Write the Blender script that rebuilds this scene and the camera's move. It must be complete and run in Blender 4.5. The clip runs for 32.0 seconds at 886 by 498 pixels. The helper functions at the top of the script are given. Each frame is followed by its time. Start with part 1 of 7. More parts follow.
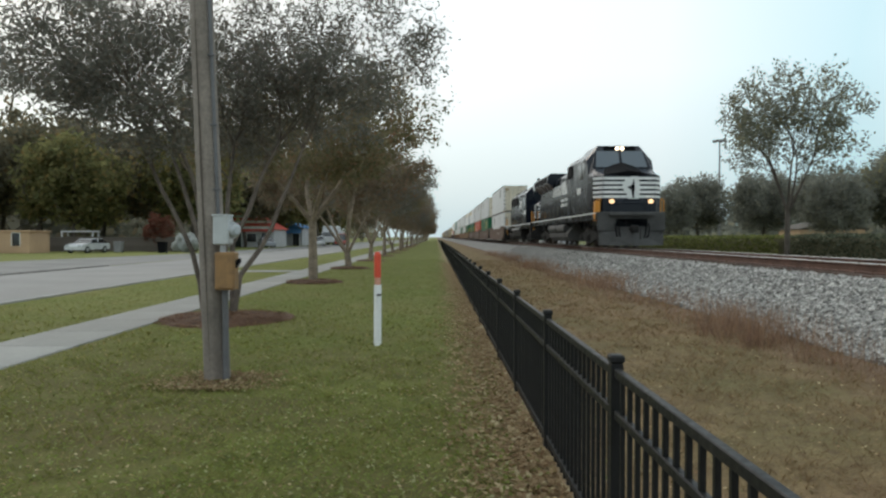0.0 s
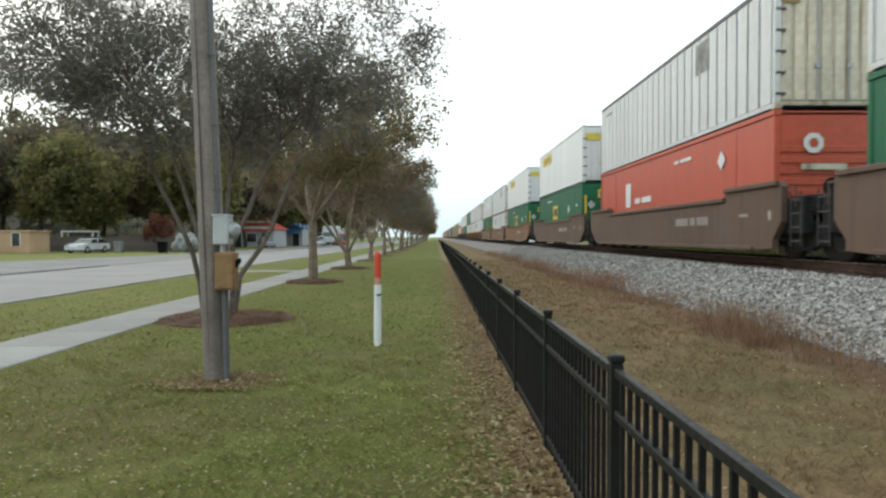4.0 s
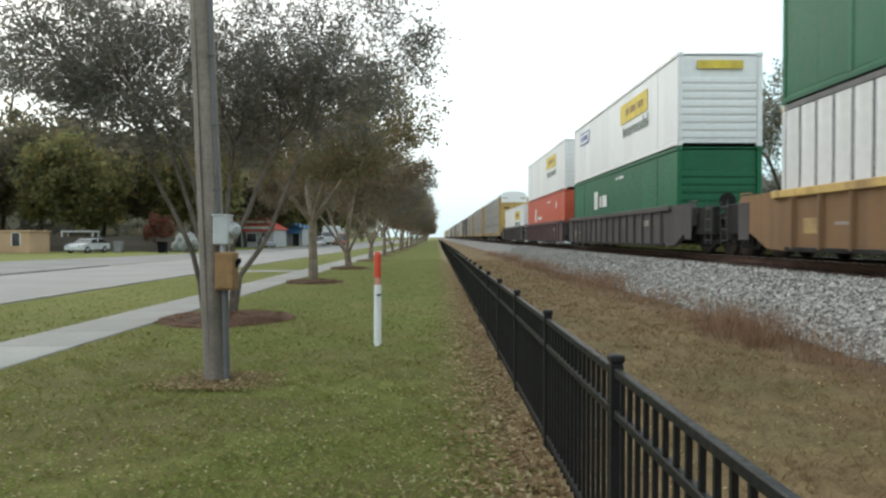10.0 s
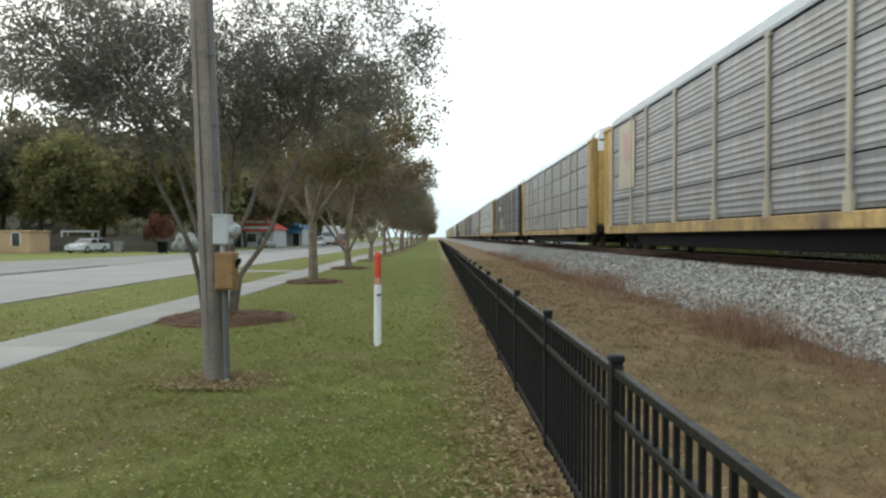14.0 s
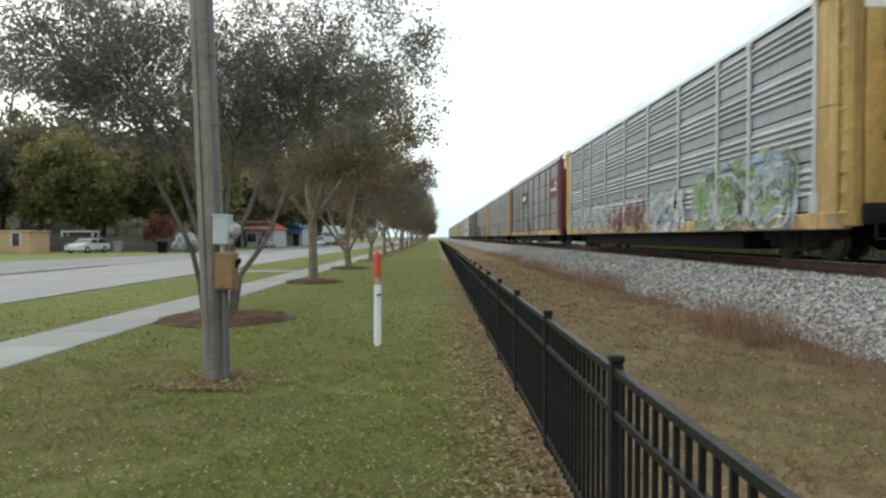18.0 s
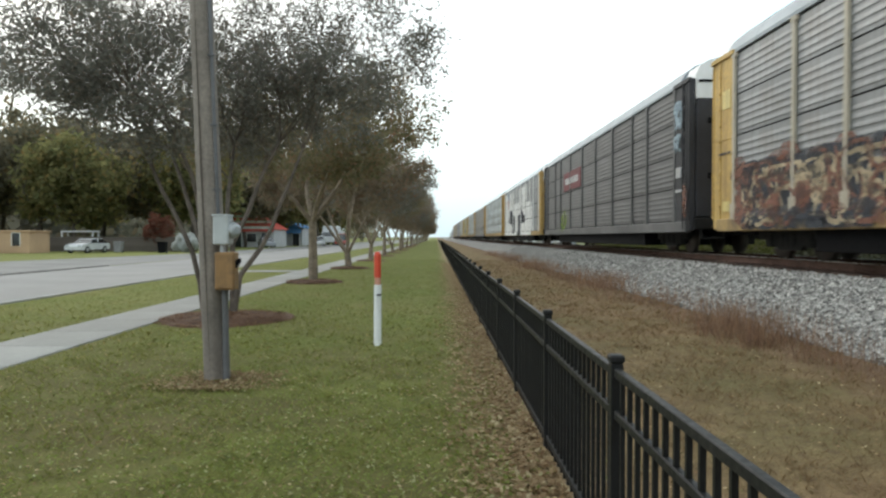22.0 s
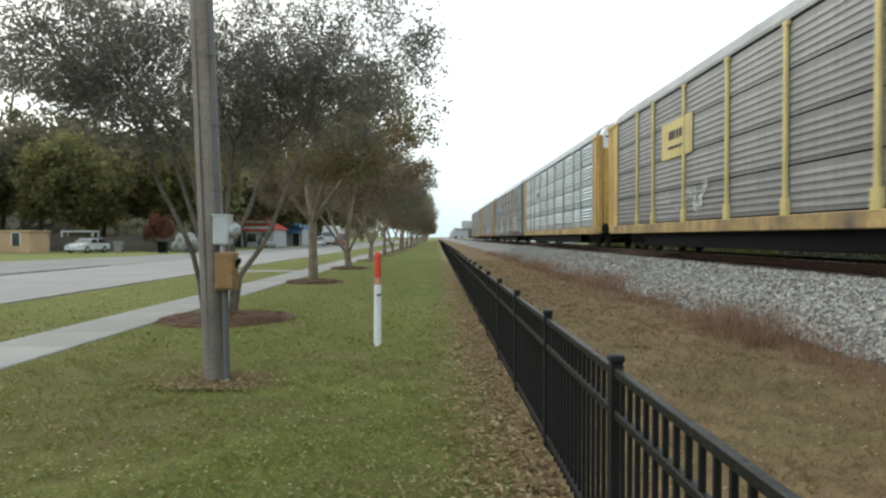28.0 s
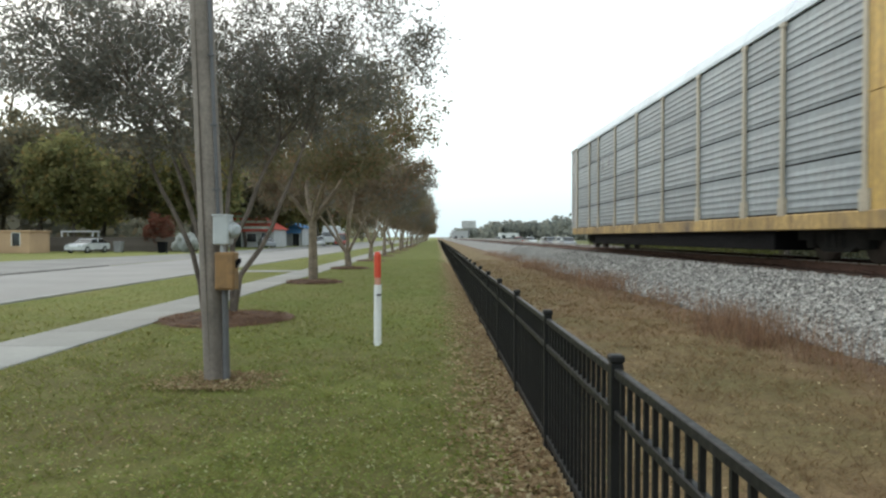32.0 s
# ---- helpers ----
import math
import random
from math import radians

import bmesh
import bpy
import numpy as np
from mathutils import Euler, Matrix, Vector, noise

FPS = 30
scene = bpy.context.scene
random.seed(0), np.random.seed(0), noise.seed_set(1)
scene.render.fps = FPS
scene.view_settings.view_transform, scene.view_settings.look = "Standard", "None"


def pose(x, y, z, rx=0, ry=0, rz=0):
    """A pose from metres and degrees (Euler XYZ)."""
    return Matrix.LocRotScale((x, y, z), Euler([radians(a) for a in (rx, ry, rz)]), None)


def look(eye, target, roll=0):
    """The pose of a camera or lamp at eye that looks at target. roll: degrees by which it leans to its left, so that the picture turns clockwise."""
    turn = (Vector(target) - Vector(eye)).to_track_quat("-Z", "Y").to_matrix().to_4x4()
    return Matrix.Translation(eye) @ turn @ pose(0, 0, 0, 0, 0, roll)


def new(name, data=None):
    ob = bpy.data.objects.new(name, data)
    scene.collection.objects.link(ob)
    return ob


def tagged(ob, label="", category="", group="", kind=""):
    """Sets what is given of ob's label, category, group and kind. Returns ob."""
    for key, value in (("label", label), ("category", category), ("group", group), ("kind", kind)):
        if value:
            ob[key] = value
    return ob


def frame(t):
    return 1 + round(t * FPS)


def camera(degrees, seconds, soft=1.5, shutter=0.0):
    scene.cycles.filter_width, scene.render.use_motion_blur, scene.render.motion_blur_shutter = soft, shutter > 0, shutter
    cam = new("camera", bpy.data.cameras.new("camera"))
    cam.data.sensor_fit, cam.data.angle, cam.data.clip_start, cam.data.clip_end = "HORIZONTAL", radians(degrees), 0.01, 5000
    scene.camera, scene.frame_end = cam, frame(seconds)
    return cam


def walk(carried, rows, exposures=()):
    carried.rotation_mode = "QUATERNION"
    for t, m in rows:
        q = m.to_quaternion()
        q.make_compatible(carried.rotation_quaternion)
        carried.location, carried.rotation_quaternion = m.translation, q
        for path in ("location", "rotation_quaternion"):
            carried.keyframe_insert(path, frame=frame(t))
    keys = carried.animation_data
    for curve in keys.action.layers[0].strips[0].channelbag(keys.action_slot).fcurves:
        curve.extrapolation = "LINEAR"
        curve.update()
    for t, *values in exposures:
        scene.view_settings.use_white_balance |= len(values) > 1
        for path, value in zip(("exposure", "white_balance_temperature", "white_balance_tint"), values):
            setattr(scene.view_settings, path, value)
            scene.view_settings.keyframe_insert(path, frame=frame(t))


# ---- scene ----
# ---- camera: it stands still on the lawn beside the fence ----
cam = camera(64.2, 32.0, soft=2.4, shutter=0.12)
EYE = (0.0, 0.0, 1.48)
STAND = look(EYE, (0.0096, 1.0, 1.48 - 0.0168))
walk(cam, [(0.0, STAND), (32.0, STAND)], exposures=[(0.0, -0.4), (1.0, -0.15), (2.0, -0.08), (3.0, 0.03), (32.0, 0.05)])

# ---- light: bright overcast afternoon ----
world = bpy.data.worlds.new("overcast_sky")
scene.world = world
world.use_nodes = True
wn, wl = world.node_tree.nodes, world.node_tree.links
wn.clear()
SUN_UP, SUN_TURN = radians(38), radians(330)
sky = wn.new("ShaderNodeTexSky")
sky.sky_type, sky.sun_disc = "NISHITA", False
sky.sun_elevation, sky.sun_rotation = SUN_UP, SUN_TURN
sky.air_density, sky.dust_density, sky.ozone_density = 1.0, 6.0, 1.0
cloud = wn.new("ShaderNodeMix")
cloud.data_type = "RGBA"
cloud.inputs[0].default_value = 0.8
cloud.inputs[7].default_value = (8.1, 9.05, 9.25, 1)
back = wn.new("ShaderNodeBackground")
back.inputs[1].default_value = 0.166
wout = wn.new("ShaderNodeOutputWorld")
wl.new(sky.outputs[0], cloud.inputs[6])
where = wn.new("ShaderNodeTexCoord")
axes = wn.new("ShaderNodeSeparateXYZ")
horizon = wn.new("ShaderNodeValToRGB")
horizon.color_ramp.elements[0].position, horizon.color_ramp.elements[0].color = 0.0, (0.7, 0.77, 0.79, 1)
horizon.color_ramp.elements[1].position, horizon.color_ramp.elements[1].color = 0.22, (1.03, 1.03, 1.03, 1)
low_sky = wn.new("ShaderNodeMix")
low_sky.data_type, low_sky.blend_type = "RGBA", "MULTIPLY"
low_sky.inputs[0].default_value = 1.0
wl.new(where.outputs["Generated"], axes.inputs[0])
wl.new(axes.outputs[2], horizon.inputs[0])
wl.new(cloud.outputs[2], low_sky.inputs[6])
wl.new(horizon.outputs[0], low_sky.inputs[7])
# thinner, bluer cloud over the far side of the railway, fitted to the camera's view
thin = wn.new("ShaderNodeValToRGB")
for k, (at, tint) in enumerate(((0.3, (1.0, 1.0, 1.0, 1)), (0.5, (0.72, 0.88, 0.92, 1)))):
    thin.color_ramp.elements[k].position, thin.color_ramp.elements[k].color = at, tint
# White again outside the view: unseen cloud added to keep the light white.
white_outside = thin.color_ramp.elements.new(0.72)
white_outside.color = (1.0, 1.0, 1.0, 1)
wl.new(axes.outputs[0], thin.inputs[0])
blue_sky = wn.new("ShaderNodeMix")
blue_sky.data_type, blue_sky.blend_type = "RGBA", "MULTIPLY"
blue_sky.inputs[0].default_value = 1.0
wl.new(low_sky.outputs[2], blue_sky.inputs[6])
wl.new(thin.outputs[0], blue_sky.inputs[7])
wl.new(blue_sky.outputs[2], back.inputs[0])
wl.new(back.outputs[0], wout.inputs[0])

sun_lamp = new("sun", bpy.data.lights.new("sun", "SUN"))
sun_lamp.data.energy, sun_lamp.data.angle, sun_lamp.data.color = 0.6, radians(25), (1.0, 0.96, 0.9)
sun_lamp.matrix_world = look((-19.7, 34.1, 30.8), (0, 0, 0))


# ---- materials ----
def mat(name, rgb, rough=0.7, metal=0.0, var=0.25, big=0.8, fine=14.0, bump=0.15, streak=0.0, streak_rgb=(0.12, 0.08, 0.05),
        rand=0.0, dirt=0.0, dirt_rgb=(0.09, 0.06, 0.04), island=False, coords="Object", spec=0.5):
    """A painted, stained or natural surface: base colour, two scales of variation, fine relief, vertical streaks, blotches."""
    m = bpy.data.materials.new(name)
    m.use_nodes = True
    n, l = m.node_tree.nodes, m.node_tree.links
    b = n["Principled BSDF"]
    b.inputs["Roughness"].default_value, b.inputs["Metallic"].default_value = rough, metal
    b.inputs["Specular IOR Level"].default_value = spec
    tc = n.new("ShaderNodeTexCoord")

    def noise_at(scale, detail=4.0, stretch=None):
        t = n.new("ShaderNodeTexNoise")
        t.inputs["Scale"].default_value, t.inputs["Detail"].default_value = scale, detail
        if stretch:
            mp = n.new("ShaderNodeMapping")
            mp.inputs["Scale"].default_value = stretch
            l.new(tc.outputs[coords], mp.inputs[0])
            l.new(mp.outputs[0], t.inputs["Vector"])
        else:
            l.new(tc.outputs[coords], t.inputs["Vector"])
        return t.outputs["Fac"]

    def mix(fac, a, c, mode="MIX"):
        x = n.new("ShaderNodeMix")
        x.data_type, x.blend_type = "RGBA", mode
        for i, v in ((0, fac), (6, a), (7, c)):
            if isinstance(v, (int, float)):
                x.inputs[i].default_value = v
            elif isinstance(v, tuple):
                x.inputs[i].default_value = (*v, 1)
            else:
                l.new(v, x.inputs[i])
        return x.outputs[2]

    def ramp(src, lo, hi, a=0.0, c=1.0):
        r = n.new("ShaderNodeMapRange")
        for i, v in enumerate((lo, hi, a, c)):
            r.inputs[i + 1].default_value = v
        l.new(src, r.inputs[0])
        return r.outputs[0]

    lo, hi = tuple(v * (1 - var) for v in rgb), tuple(min(1, v * (1 + var)) for v in rgb)
    col = mix(ramp(noise_at(big), 0.3, 0.7), lo, hi)
    fine_n = noise_at(fine, 5.0)
    g = n.new("ShaderNodeMapRange")
    for i, v in enumerate((0.3, 0.7, 1 - var * 0.8, 1 + var * 0.8)):
        g.inputs[i + 1].default_value = v
    l.new(fine_n, g.inputs[0])
    col = mix(1.0, col, g.outputs[0], "MULTIPLY")
    if dirt:
        col = mix(ramp(noise_at(big * 1.9, 6.0), 0.62 - dirt * 0.25, 0.75, 0, min(1, dirt * 1.6)), col, dirt_rgb)
    if streak:
        col = mix(ramp(noise_at(1.0, 5.0, (5.0, 5.0, 0.25)), 0.5, 0.75, 0, streak), col, streak_rgb)
    if rand or island:
        if island:
            src = n.new("ShaderNodeNewGeometry").outputs["Random Per Island"]
        else:
            src = n.new("ShaderNodeObjectInfo").outputs["Random"]
        col = mix(1.0, col, ramp(src, 0, 1, 1 - (rand or 0.35), 1 + (rand or 0.35)), "MULTIPLY")
    l.new(col, b.inputs["Base Color"])
    rr = n.new("ShaderNodeMapRange")
    for i, v in enumerate((0.3, 0.7, max(0.03, rough - 0.12), min(1, rough + 0.12))):
        rr.inputs[i + 1].default_value = v
    l.new(fine_n, rr.inputs[0])
    l.new(rr.outputs[0], b.inputs["Roughness"])
    if bump:
        bp = n.new("ShaderNodeBump")
        bp.inputs["Strength"].default_value, bp.inputs["Distance"].default_value = bump, 0.02
        l.new(fine_n, bp.inputs["Height"])
        l.new(bp.outputs[0], b.inputs["Normal"])
    return m


def leaf_mat(name, a, c, third=None, through_light=0.5):
    """Leaves or blades whose colour varies from piece to piece."""
    m = bpy.data.materials.new(name)
    m.use_nodes = True
    n, l = m.node_tree.nodes, m.node_tree.links
    b = n["Principled BSDF"]
    b.inputs["Roughness"].default_value = 0.75
    b.inputs["Specular IOR Level"].default_value = 0.25
    r = n.new("ShaderNodeValToRGB")
    geo = n.new("ShaderNodeNewGeometry")
    e = r.color_ramp.elements
    e[0].color, e[1].color = (*a, 1), (*c, 1)
    if third:
        x = e.new(0.8)
        x.color = (*c, 1)
        e[-1].color = (*third, 1)
    l.new(geo.outputs["Random Per Island"], r.inputs[0])
    l.new(r.outputs[0], b.inputs["Base Color"])
    thin = n.new("ShaderNodeBsdfTranslucent")
    l.new(r.outputs[0], thin.inputs[0])
    both = n.new("ShaderNodeMixShader")
    both.inputs[0].default_value = through_light
    l.new(b.outputs[0], both.inputs[1])
    l.new(thin.outputs[0], both.inputs[2])
    l.new(both.outputs[0], n["Material Output"].inputs[0])
    return m


def glow_mat(name, rgb, strength):
    m = bpy.data.materials.new(name)
    m.use_nodes = True
    b = m.node_tree.nodes["Principled BSDF"]
    b.inputs["Base Color"].default_value = (*rgb, 1)
    b.inputs["Emission Color"].default_value = (*rgb, 1)
    b.inputs["Emission Strength"].default_value = strength
    return m


def glass_mat(name, tint):
    m = bpy.data.materials.new(name)
    m.use_nodes = True
    b = m.node_tree.nodes["Principled BSDF"]
    b.inputs["Base Color"].default_value = (*tint, 1)
    b.inputs["Roughness"].default_value = 0.06
    b.inputs["Specular IOR Level"].default_value = 0.8
    return m


def ground_mat():
    """Lawn, leaf litter along the fence, dry grass beyond it; by the place on the ground."""
    m = bpy.data.materials.new("lawn_and_dry_grass")
    m.use_nodes = True
    n, l = m.node_tree.nodes, m.node_tree.links
    b = n["Principled BSDF"]
    b.inputs["Roughness"].default_value = 0.95
    b.inputs["Specular IOR Level"].default_value = 0.15
    geo = n.new("ShaderNodeNewGeometry")
    sep = n.new("ShaderNodeSeparateXYZ")
    l.new(geo.outputs["Position"], sep.inputs[0])

    def tex(scale, detail=5.0):
        t = n.new("ShaderNodeTexNoise")
        t.inputs["Scale"].default_value, t.inputs["Detail"].default_value = scale, detail
        l.new(geo.outputs["Position"], t.inputs["Vector"])
        return t.outputs["Fac"]

    def remap(src, lo, hi, a=0.0, c=1.0):
        r = n.new("ShaderNodeMapRange")
        for i, v in enumerate((lo, hi, a, c)):
            r.inputs[i + 1].default_value = v
        l.new(src, r.inputs[0])
        return r.outputs[0]

    def mix(fac, a, c, mode="MIX"):
        x = n.new("ShaderNodeMix")
        x.data_type, x.blend_type = "RGBA", mode
        for i, v in ((0, fac), (6, a), (7, c)):
            if isinstance(v, (int, float)):
                x.inputs[i].default_value = v
            elif isinstance(v, tuple):
                x.inputs[i].default_value = (*v, 1)
            else:
                l.new(v, x.inputs[i])
        return x.outputs[2]

    def add(p, q):
        x = n.new("ShaderNodeMath")
        x.operation = "ADD"
        l.new(p, x.inputs[0])
        l.new(q, x.inputs[1])
        return x.outputs[0]

    patches, clumps, tufts, fine = tex(0.45), tex(2.6, 6.0), tex(9.0, 4.0), tex(38.0, 6.0)
    green = mix(remap(clumps, 0.35, 0.68), (0.1, 0.108, 0.028), (0.165, 0.17, 0.047))
    green = mix(remap(patches, 0.4, 0.62, 0.0, 0.85), green, (0.125, 0.1, 0.046))
    # Lawn turns lighter with distance from the camera, to fit its view.
    green = mix(remap(add(sep.outputs[1], remap(clumps, 0.2, 0.8, -2.5, 2.5)), 5.0, 15.0, 0.0, 0.9), green, mix(remap(patches, 0.35, 0.65), (0.145, 0.17, 0.043), (0.195, 0.193, 0.065)))
    wob = remap(clumps, 0.2, 0.8, -0.5, 0.5)
    x_w = add(sep.outputs[0], wob)
    litter = mix(remap(fine, 0.35, 0.65), (0.25, 0.18, 0.115), (0.52, 0.4, 0.265))
    dry = mix(remap(clumps, 0.3, 0.7), (0.138, 0.093, 0.05), (0.23, 0.16, 0.086))
    dry = mix(remap(patches, 0.4, 0.65, 0.0, 0.55), dry, (0.1, 0.105, 0.04))
    dry = mix(remap(tufts, 0.5, 0.7, 0.0, 0.75), dry, (0.095, 0.062, 0.036))
    green = mix(remap(tufts, 0.52, 0.72, 0.0, 0.7), green, (0.066, 0.074, 0.024))
    weeds = mix(remap(clumps, 0.3, 0.7), (0.12, 0.077, 0.055), (0.19, 0.13, 0.082))
    far = mix(remap(clumps, 0.3, 0.7), (0.085, 0.1, 0.035), (0.13, 0.13, 0.055))
    col = mix(remap(x_w, 0.22, 0.75), green, litter)
    col = mix(remap(x_w, 0.7, 1.1), col, dry)
    col = mix(remap(x_w, 3.8, 4.9), col, weeds)
    col = mix(remap(sep.outputs[0], 10.0, 12.5), col, far)
    col = mix(1.0, col, remap(fine, 0.3, 0.7, 0.72, 1.28), "MULTIPLY")
    l.new(col, b.inputs["Base Color"])
    bp = n.new("ShaderNodeBump")
    bp.inputs["Strength"].default_value, bp.inputs["Distance"].default_value = 0.6, 0.03
    l.new(fine, bp.inputs["Height"])
    l.new(bp.outputs[0], b.inputs["Normal"])
    return m


M_GROUND = ground_mat()
M_ROAD = mat("worn_grey_asphalt", (0.225, 0.217, 0.208), 0.9, var=0.14, big=0.25, fine=25, bump=0.2, dirt=0.12, dirt_rgb=(0.2, 0.19, 0.18))
M_APRON = mat("patched_grey_apron_asphalt", (0.165, 0.16, 0.153), 0.9, var=0.2, big=0.3, fine=22, bump=0.2, dirt=0.2, dirt_rgb=(0.24, 0.23, 0.215))
M_CONCRETE = mat("weathered_concrete", (0.285, 0.28, 0.262), 0.9, var=0.14, big=0.7, fine=20, bump=0.25, rand=0.08, dirt=0.2, dirt_rgb=(0.2, 0.18, 0.15))
M_KERB = mat("stained_kerb", (0.16, 0.15, 0.14), 0.9, var=0.3)
M_BALLAST = mat("ballast_bed", (0.18, 0.176, 0.167), 0.95, var=0.5, big=5, fine=17, bump=1.0)
M_STONE = mat("granite_ballast", (0.295, 0.286, 0.268), 0.9, var=0.2, big=5, fine=30, bump=0.3, rand=0.68, island=True)
M_RAIL = mat("rusty_rail", (0.112, 0.06, 0.043), 0.8, 0.2, var=0.3, big=2, fine=30)
M_RAILTOP = mat("polished_rail_head", (0.55, 0.54, 0.53), 0.3, 0.9, var=0.1)
M_TIE = mat("creosoted_tie", (0.075, 0.046, 0.034), 0.95, var=0.35, big=3, fine=25, bump=0.4, rand=0.3)
M_BLACK = mat("black_powder_coat", (0.016, 0.016, 0.0162), 0.5, var=0.2, big=2, fine=40, bump=0.05, spec=0.2)
M_MULCH = mat("pine_straw_mulch", (0.105, 0.054, 0.03), 0.95, var=0.45, big=3, fine=26, bump=0.8)
M_POLE = mat("grey_weathered_pole_wood", (0.218, 0.187, 0.16), 0.9, var=0.25, big=2, fine=30, bump=0.4, streak=0.65, streak_rgb=(0.05, 0.04, 0.033))
M_CONDUIT = mat("dull_grey_conduit", (0.13, 0.13, 0.135), 0.6, 0.2, var=0.2)
M_GALV = mat("galvanised_steel", (0.42, 0.43, 0.44), 0.5, 0.4, var=0.15)
M_GREYBOX = mat("grey_enamel", (0.48, 0.5, 0.5), 0.5, var=0.08)
M_TANBOX = mat("rusty_tan_box", (0.3, 0.17, 0.07), 0.75, var=0.25, streak=0.4)
M_GLASS = glass_mat("dark_glass", (0.02, 0.024, 0.028))
# The bluish tint paints a reflection of the sky into the glass.
M_SCREEN = glass_mat("sky_reflection_glass", (0.075, 0.1, 0.125))
M_METER = glass_mat("meter_glass", (0.35, 0.37, 0.38))
M_PVC = mat("white_pvc", (0.84, 0.85, 0.85), 0.5, var=0.06, big=2, streak=0.1, streak_rgb=(0.4, 0.38, 0.33))
M_ORANGE = mat("orange_plastic", (0.66, 0.075, 0.035), 0.5, var=0.12)
M_BARK = mat("crape_bark", (0.2, 0.155, 0.11), 0.85, var=0.3, big=4, fine=20, bump=0.3)
M_BARKDARK = mat("dark_bark", (0.085, 0.07, 0.058), 0.95, var=0.35, big=3, fine=15, bump=0.5)
M_LEAF = leaf_mat("crape_leaves", (0.145, 0.145, 0.128), (0.25, 0.247, 0.215), (0.25, 0.19, 0.145), 0.62)
M_LEAFAUT = leaf_mat("autumn_leaves", (0.16, 0.142, 0.1), (0.25, 0.19, 0.13), (0.28, 0.15, 0.105))
M_LEAFOLIVE = leaf_mat("olive_and_rust_leaves", (0.145, 0.145, 0.08), (0.235, 0.195, 0.108), (0.28, 0.15, 0.092))
M_OAK = leaf_mat("oak_leaves", (0.14, 0.135, 0.1), (0.24, 0.22, 0.145), (0.29, 0.2, 0.1), 0.7)
# Trees beyond the railway: distance haze is put into these leaf colours.
M_HAZEOAK = leaf_mat("hazed_pale_green_leaves", (0.15, 0.155, 0.125), (0.26, 0.265, 0.2), (0.31, 0.26, 0.12), 0.65)
M_HAZEGREY = leaf_mat("hazed_grey_green_leaves", (0.15, 0.155, 0.135), (0.25, 0.255, 0.215), (0.29, 0.265, 0.19), 0.65)
M_HAZEFAR = leaf_mat("hazed_far_green_leaves", (0.15, 0.165, 0.15), (0.25, 0.265, 0.235), (0.28, 0.27, 0.22), 0.6)
# Darker leaves put the shade within the woods into the colour.
M_UNDERWOOD = leaf_mat("shaded_woodland_leaves", (0.11, 0.11, 0.088), (0.18, 0.172, 0.135), (0.19, 0.15, 0.1), 0.6)
# Hedge leaves darkened in the colour itself, standing in for shade.
M_SHADEHEDGE = leaf_mat("shaded_hedge_leaves", (0.07, 0.08, 0.055), (0.14, 0.15, 0.1), (0.18, 0.18, 0.12))
M_GREENTREE = leaf_mat("green_leaves", (0.14, 0.15, 0.07), (0.25, 0.235, 0.1), (0.31, 0.22, 0.09), 0.7)
M_HEDGE = leaf_mat("hedge_leaves", (0.09, 0.105, 0.036), (0.19, 0.205, 0.068), (0.25, 0.245, 0.09))
M_RED_SHRUB = leaf_mat("red_shrub_leaves", (0.12, 0.05, 0.035), (0.2, 0.075, 0.05), (0.15, 0.11, 0.07), 0.6)
M_GRASS = leaf_mat("lawn_blades", (0.13, 0.14, 0.036), (0.25, 0.258, 0.068), (0.36, 0.29, 0.13))
# Lighter blades for the farther lawn, toned to fit the camera's view.
M_GRASSFAR = leaf_mat("far_lawn_blades", (0.15, 0.17, 0.045), (0.25, 0.262, 0.08), (0.32, 0.27, 0.12))
M_DRY = leaf_mat("dry_blades", (0.135, 0.086, 0.046), (0.275, 0.19, 0.1), (0.17, 0.16, 0.07))
M_WEED = leaf_mat("dead_weed_stalks", (0.16, 0.098, 0.072), (0.32, 0.215, 0.14), (0.29, 0.15, 0.08))
M_CLOVER = leaf_mat("clover_leaves", (0.12, 0.15, 0.03), (0.22, 0.255, 0.06), (0.42, 0.42, 0.24))
M_FALLEN = leaf_mat("fallen_leaves", (0.22, 0.14, 0.075), (0.42, 0.31, 0.18), (0.62, 0.53, 0.33))


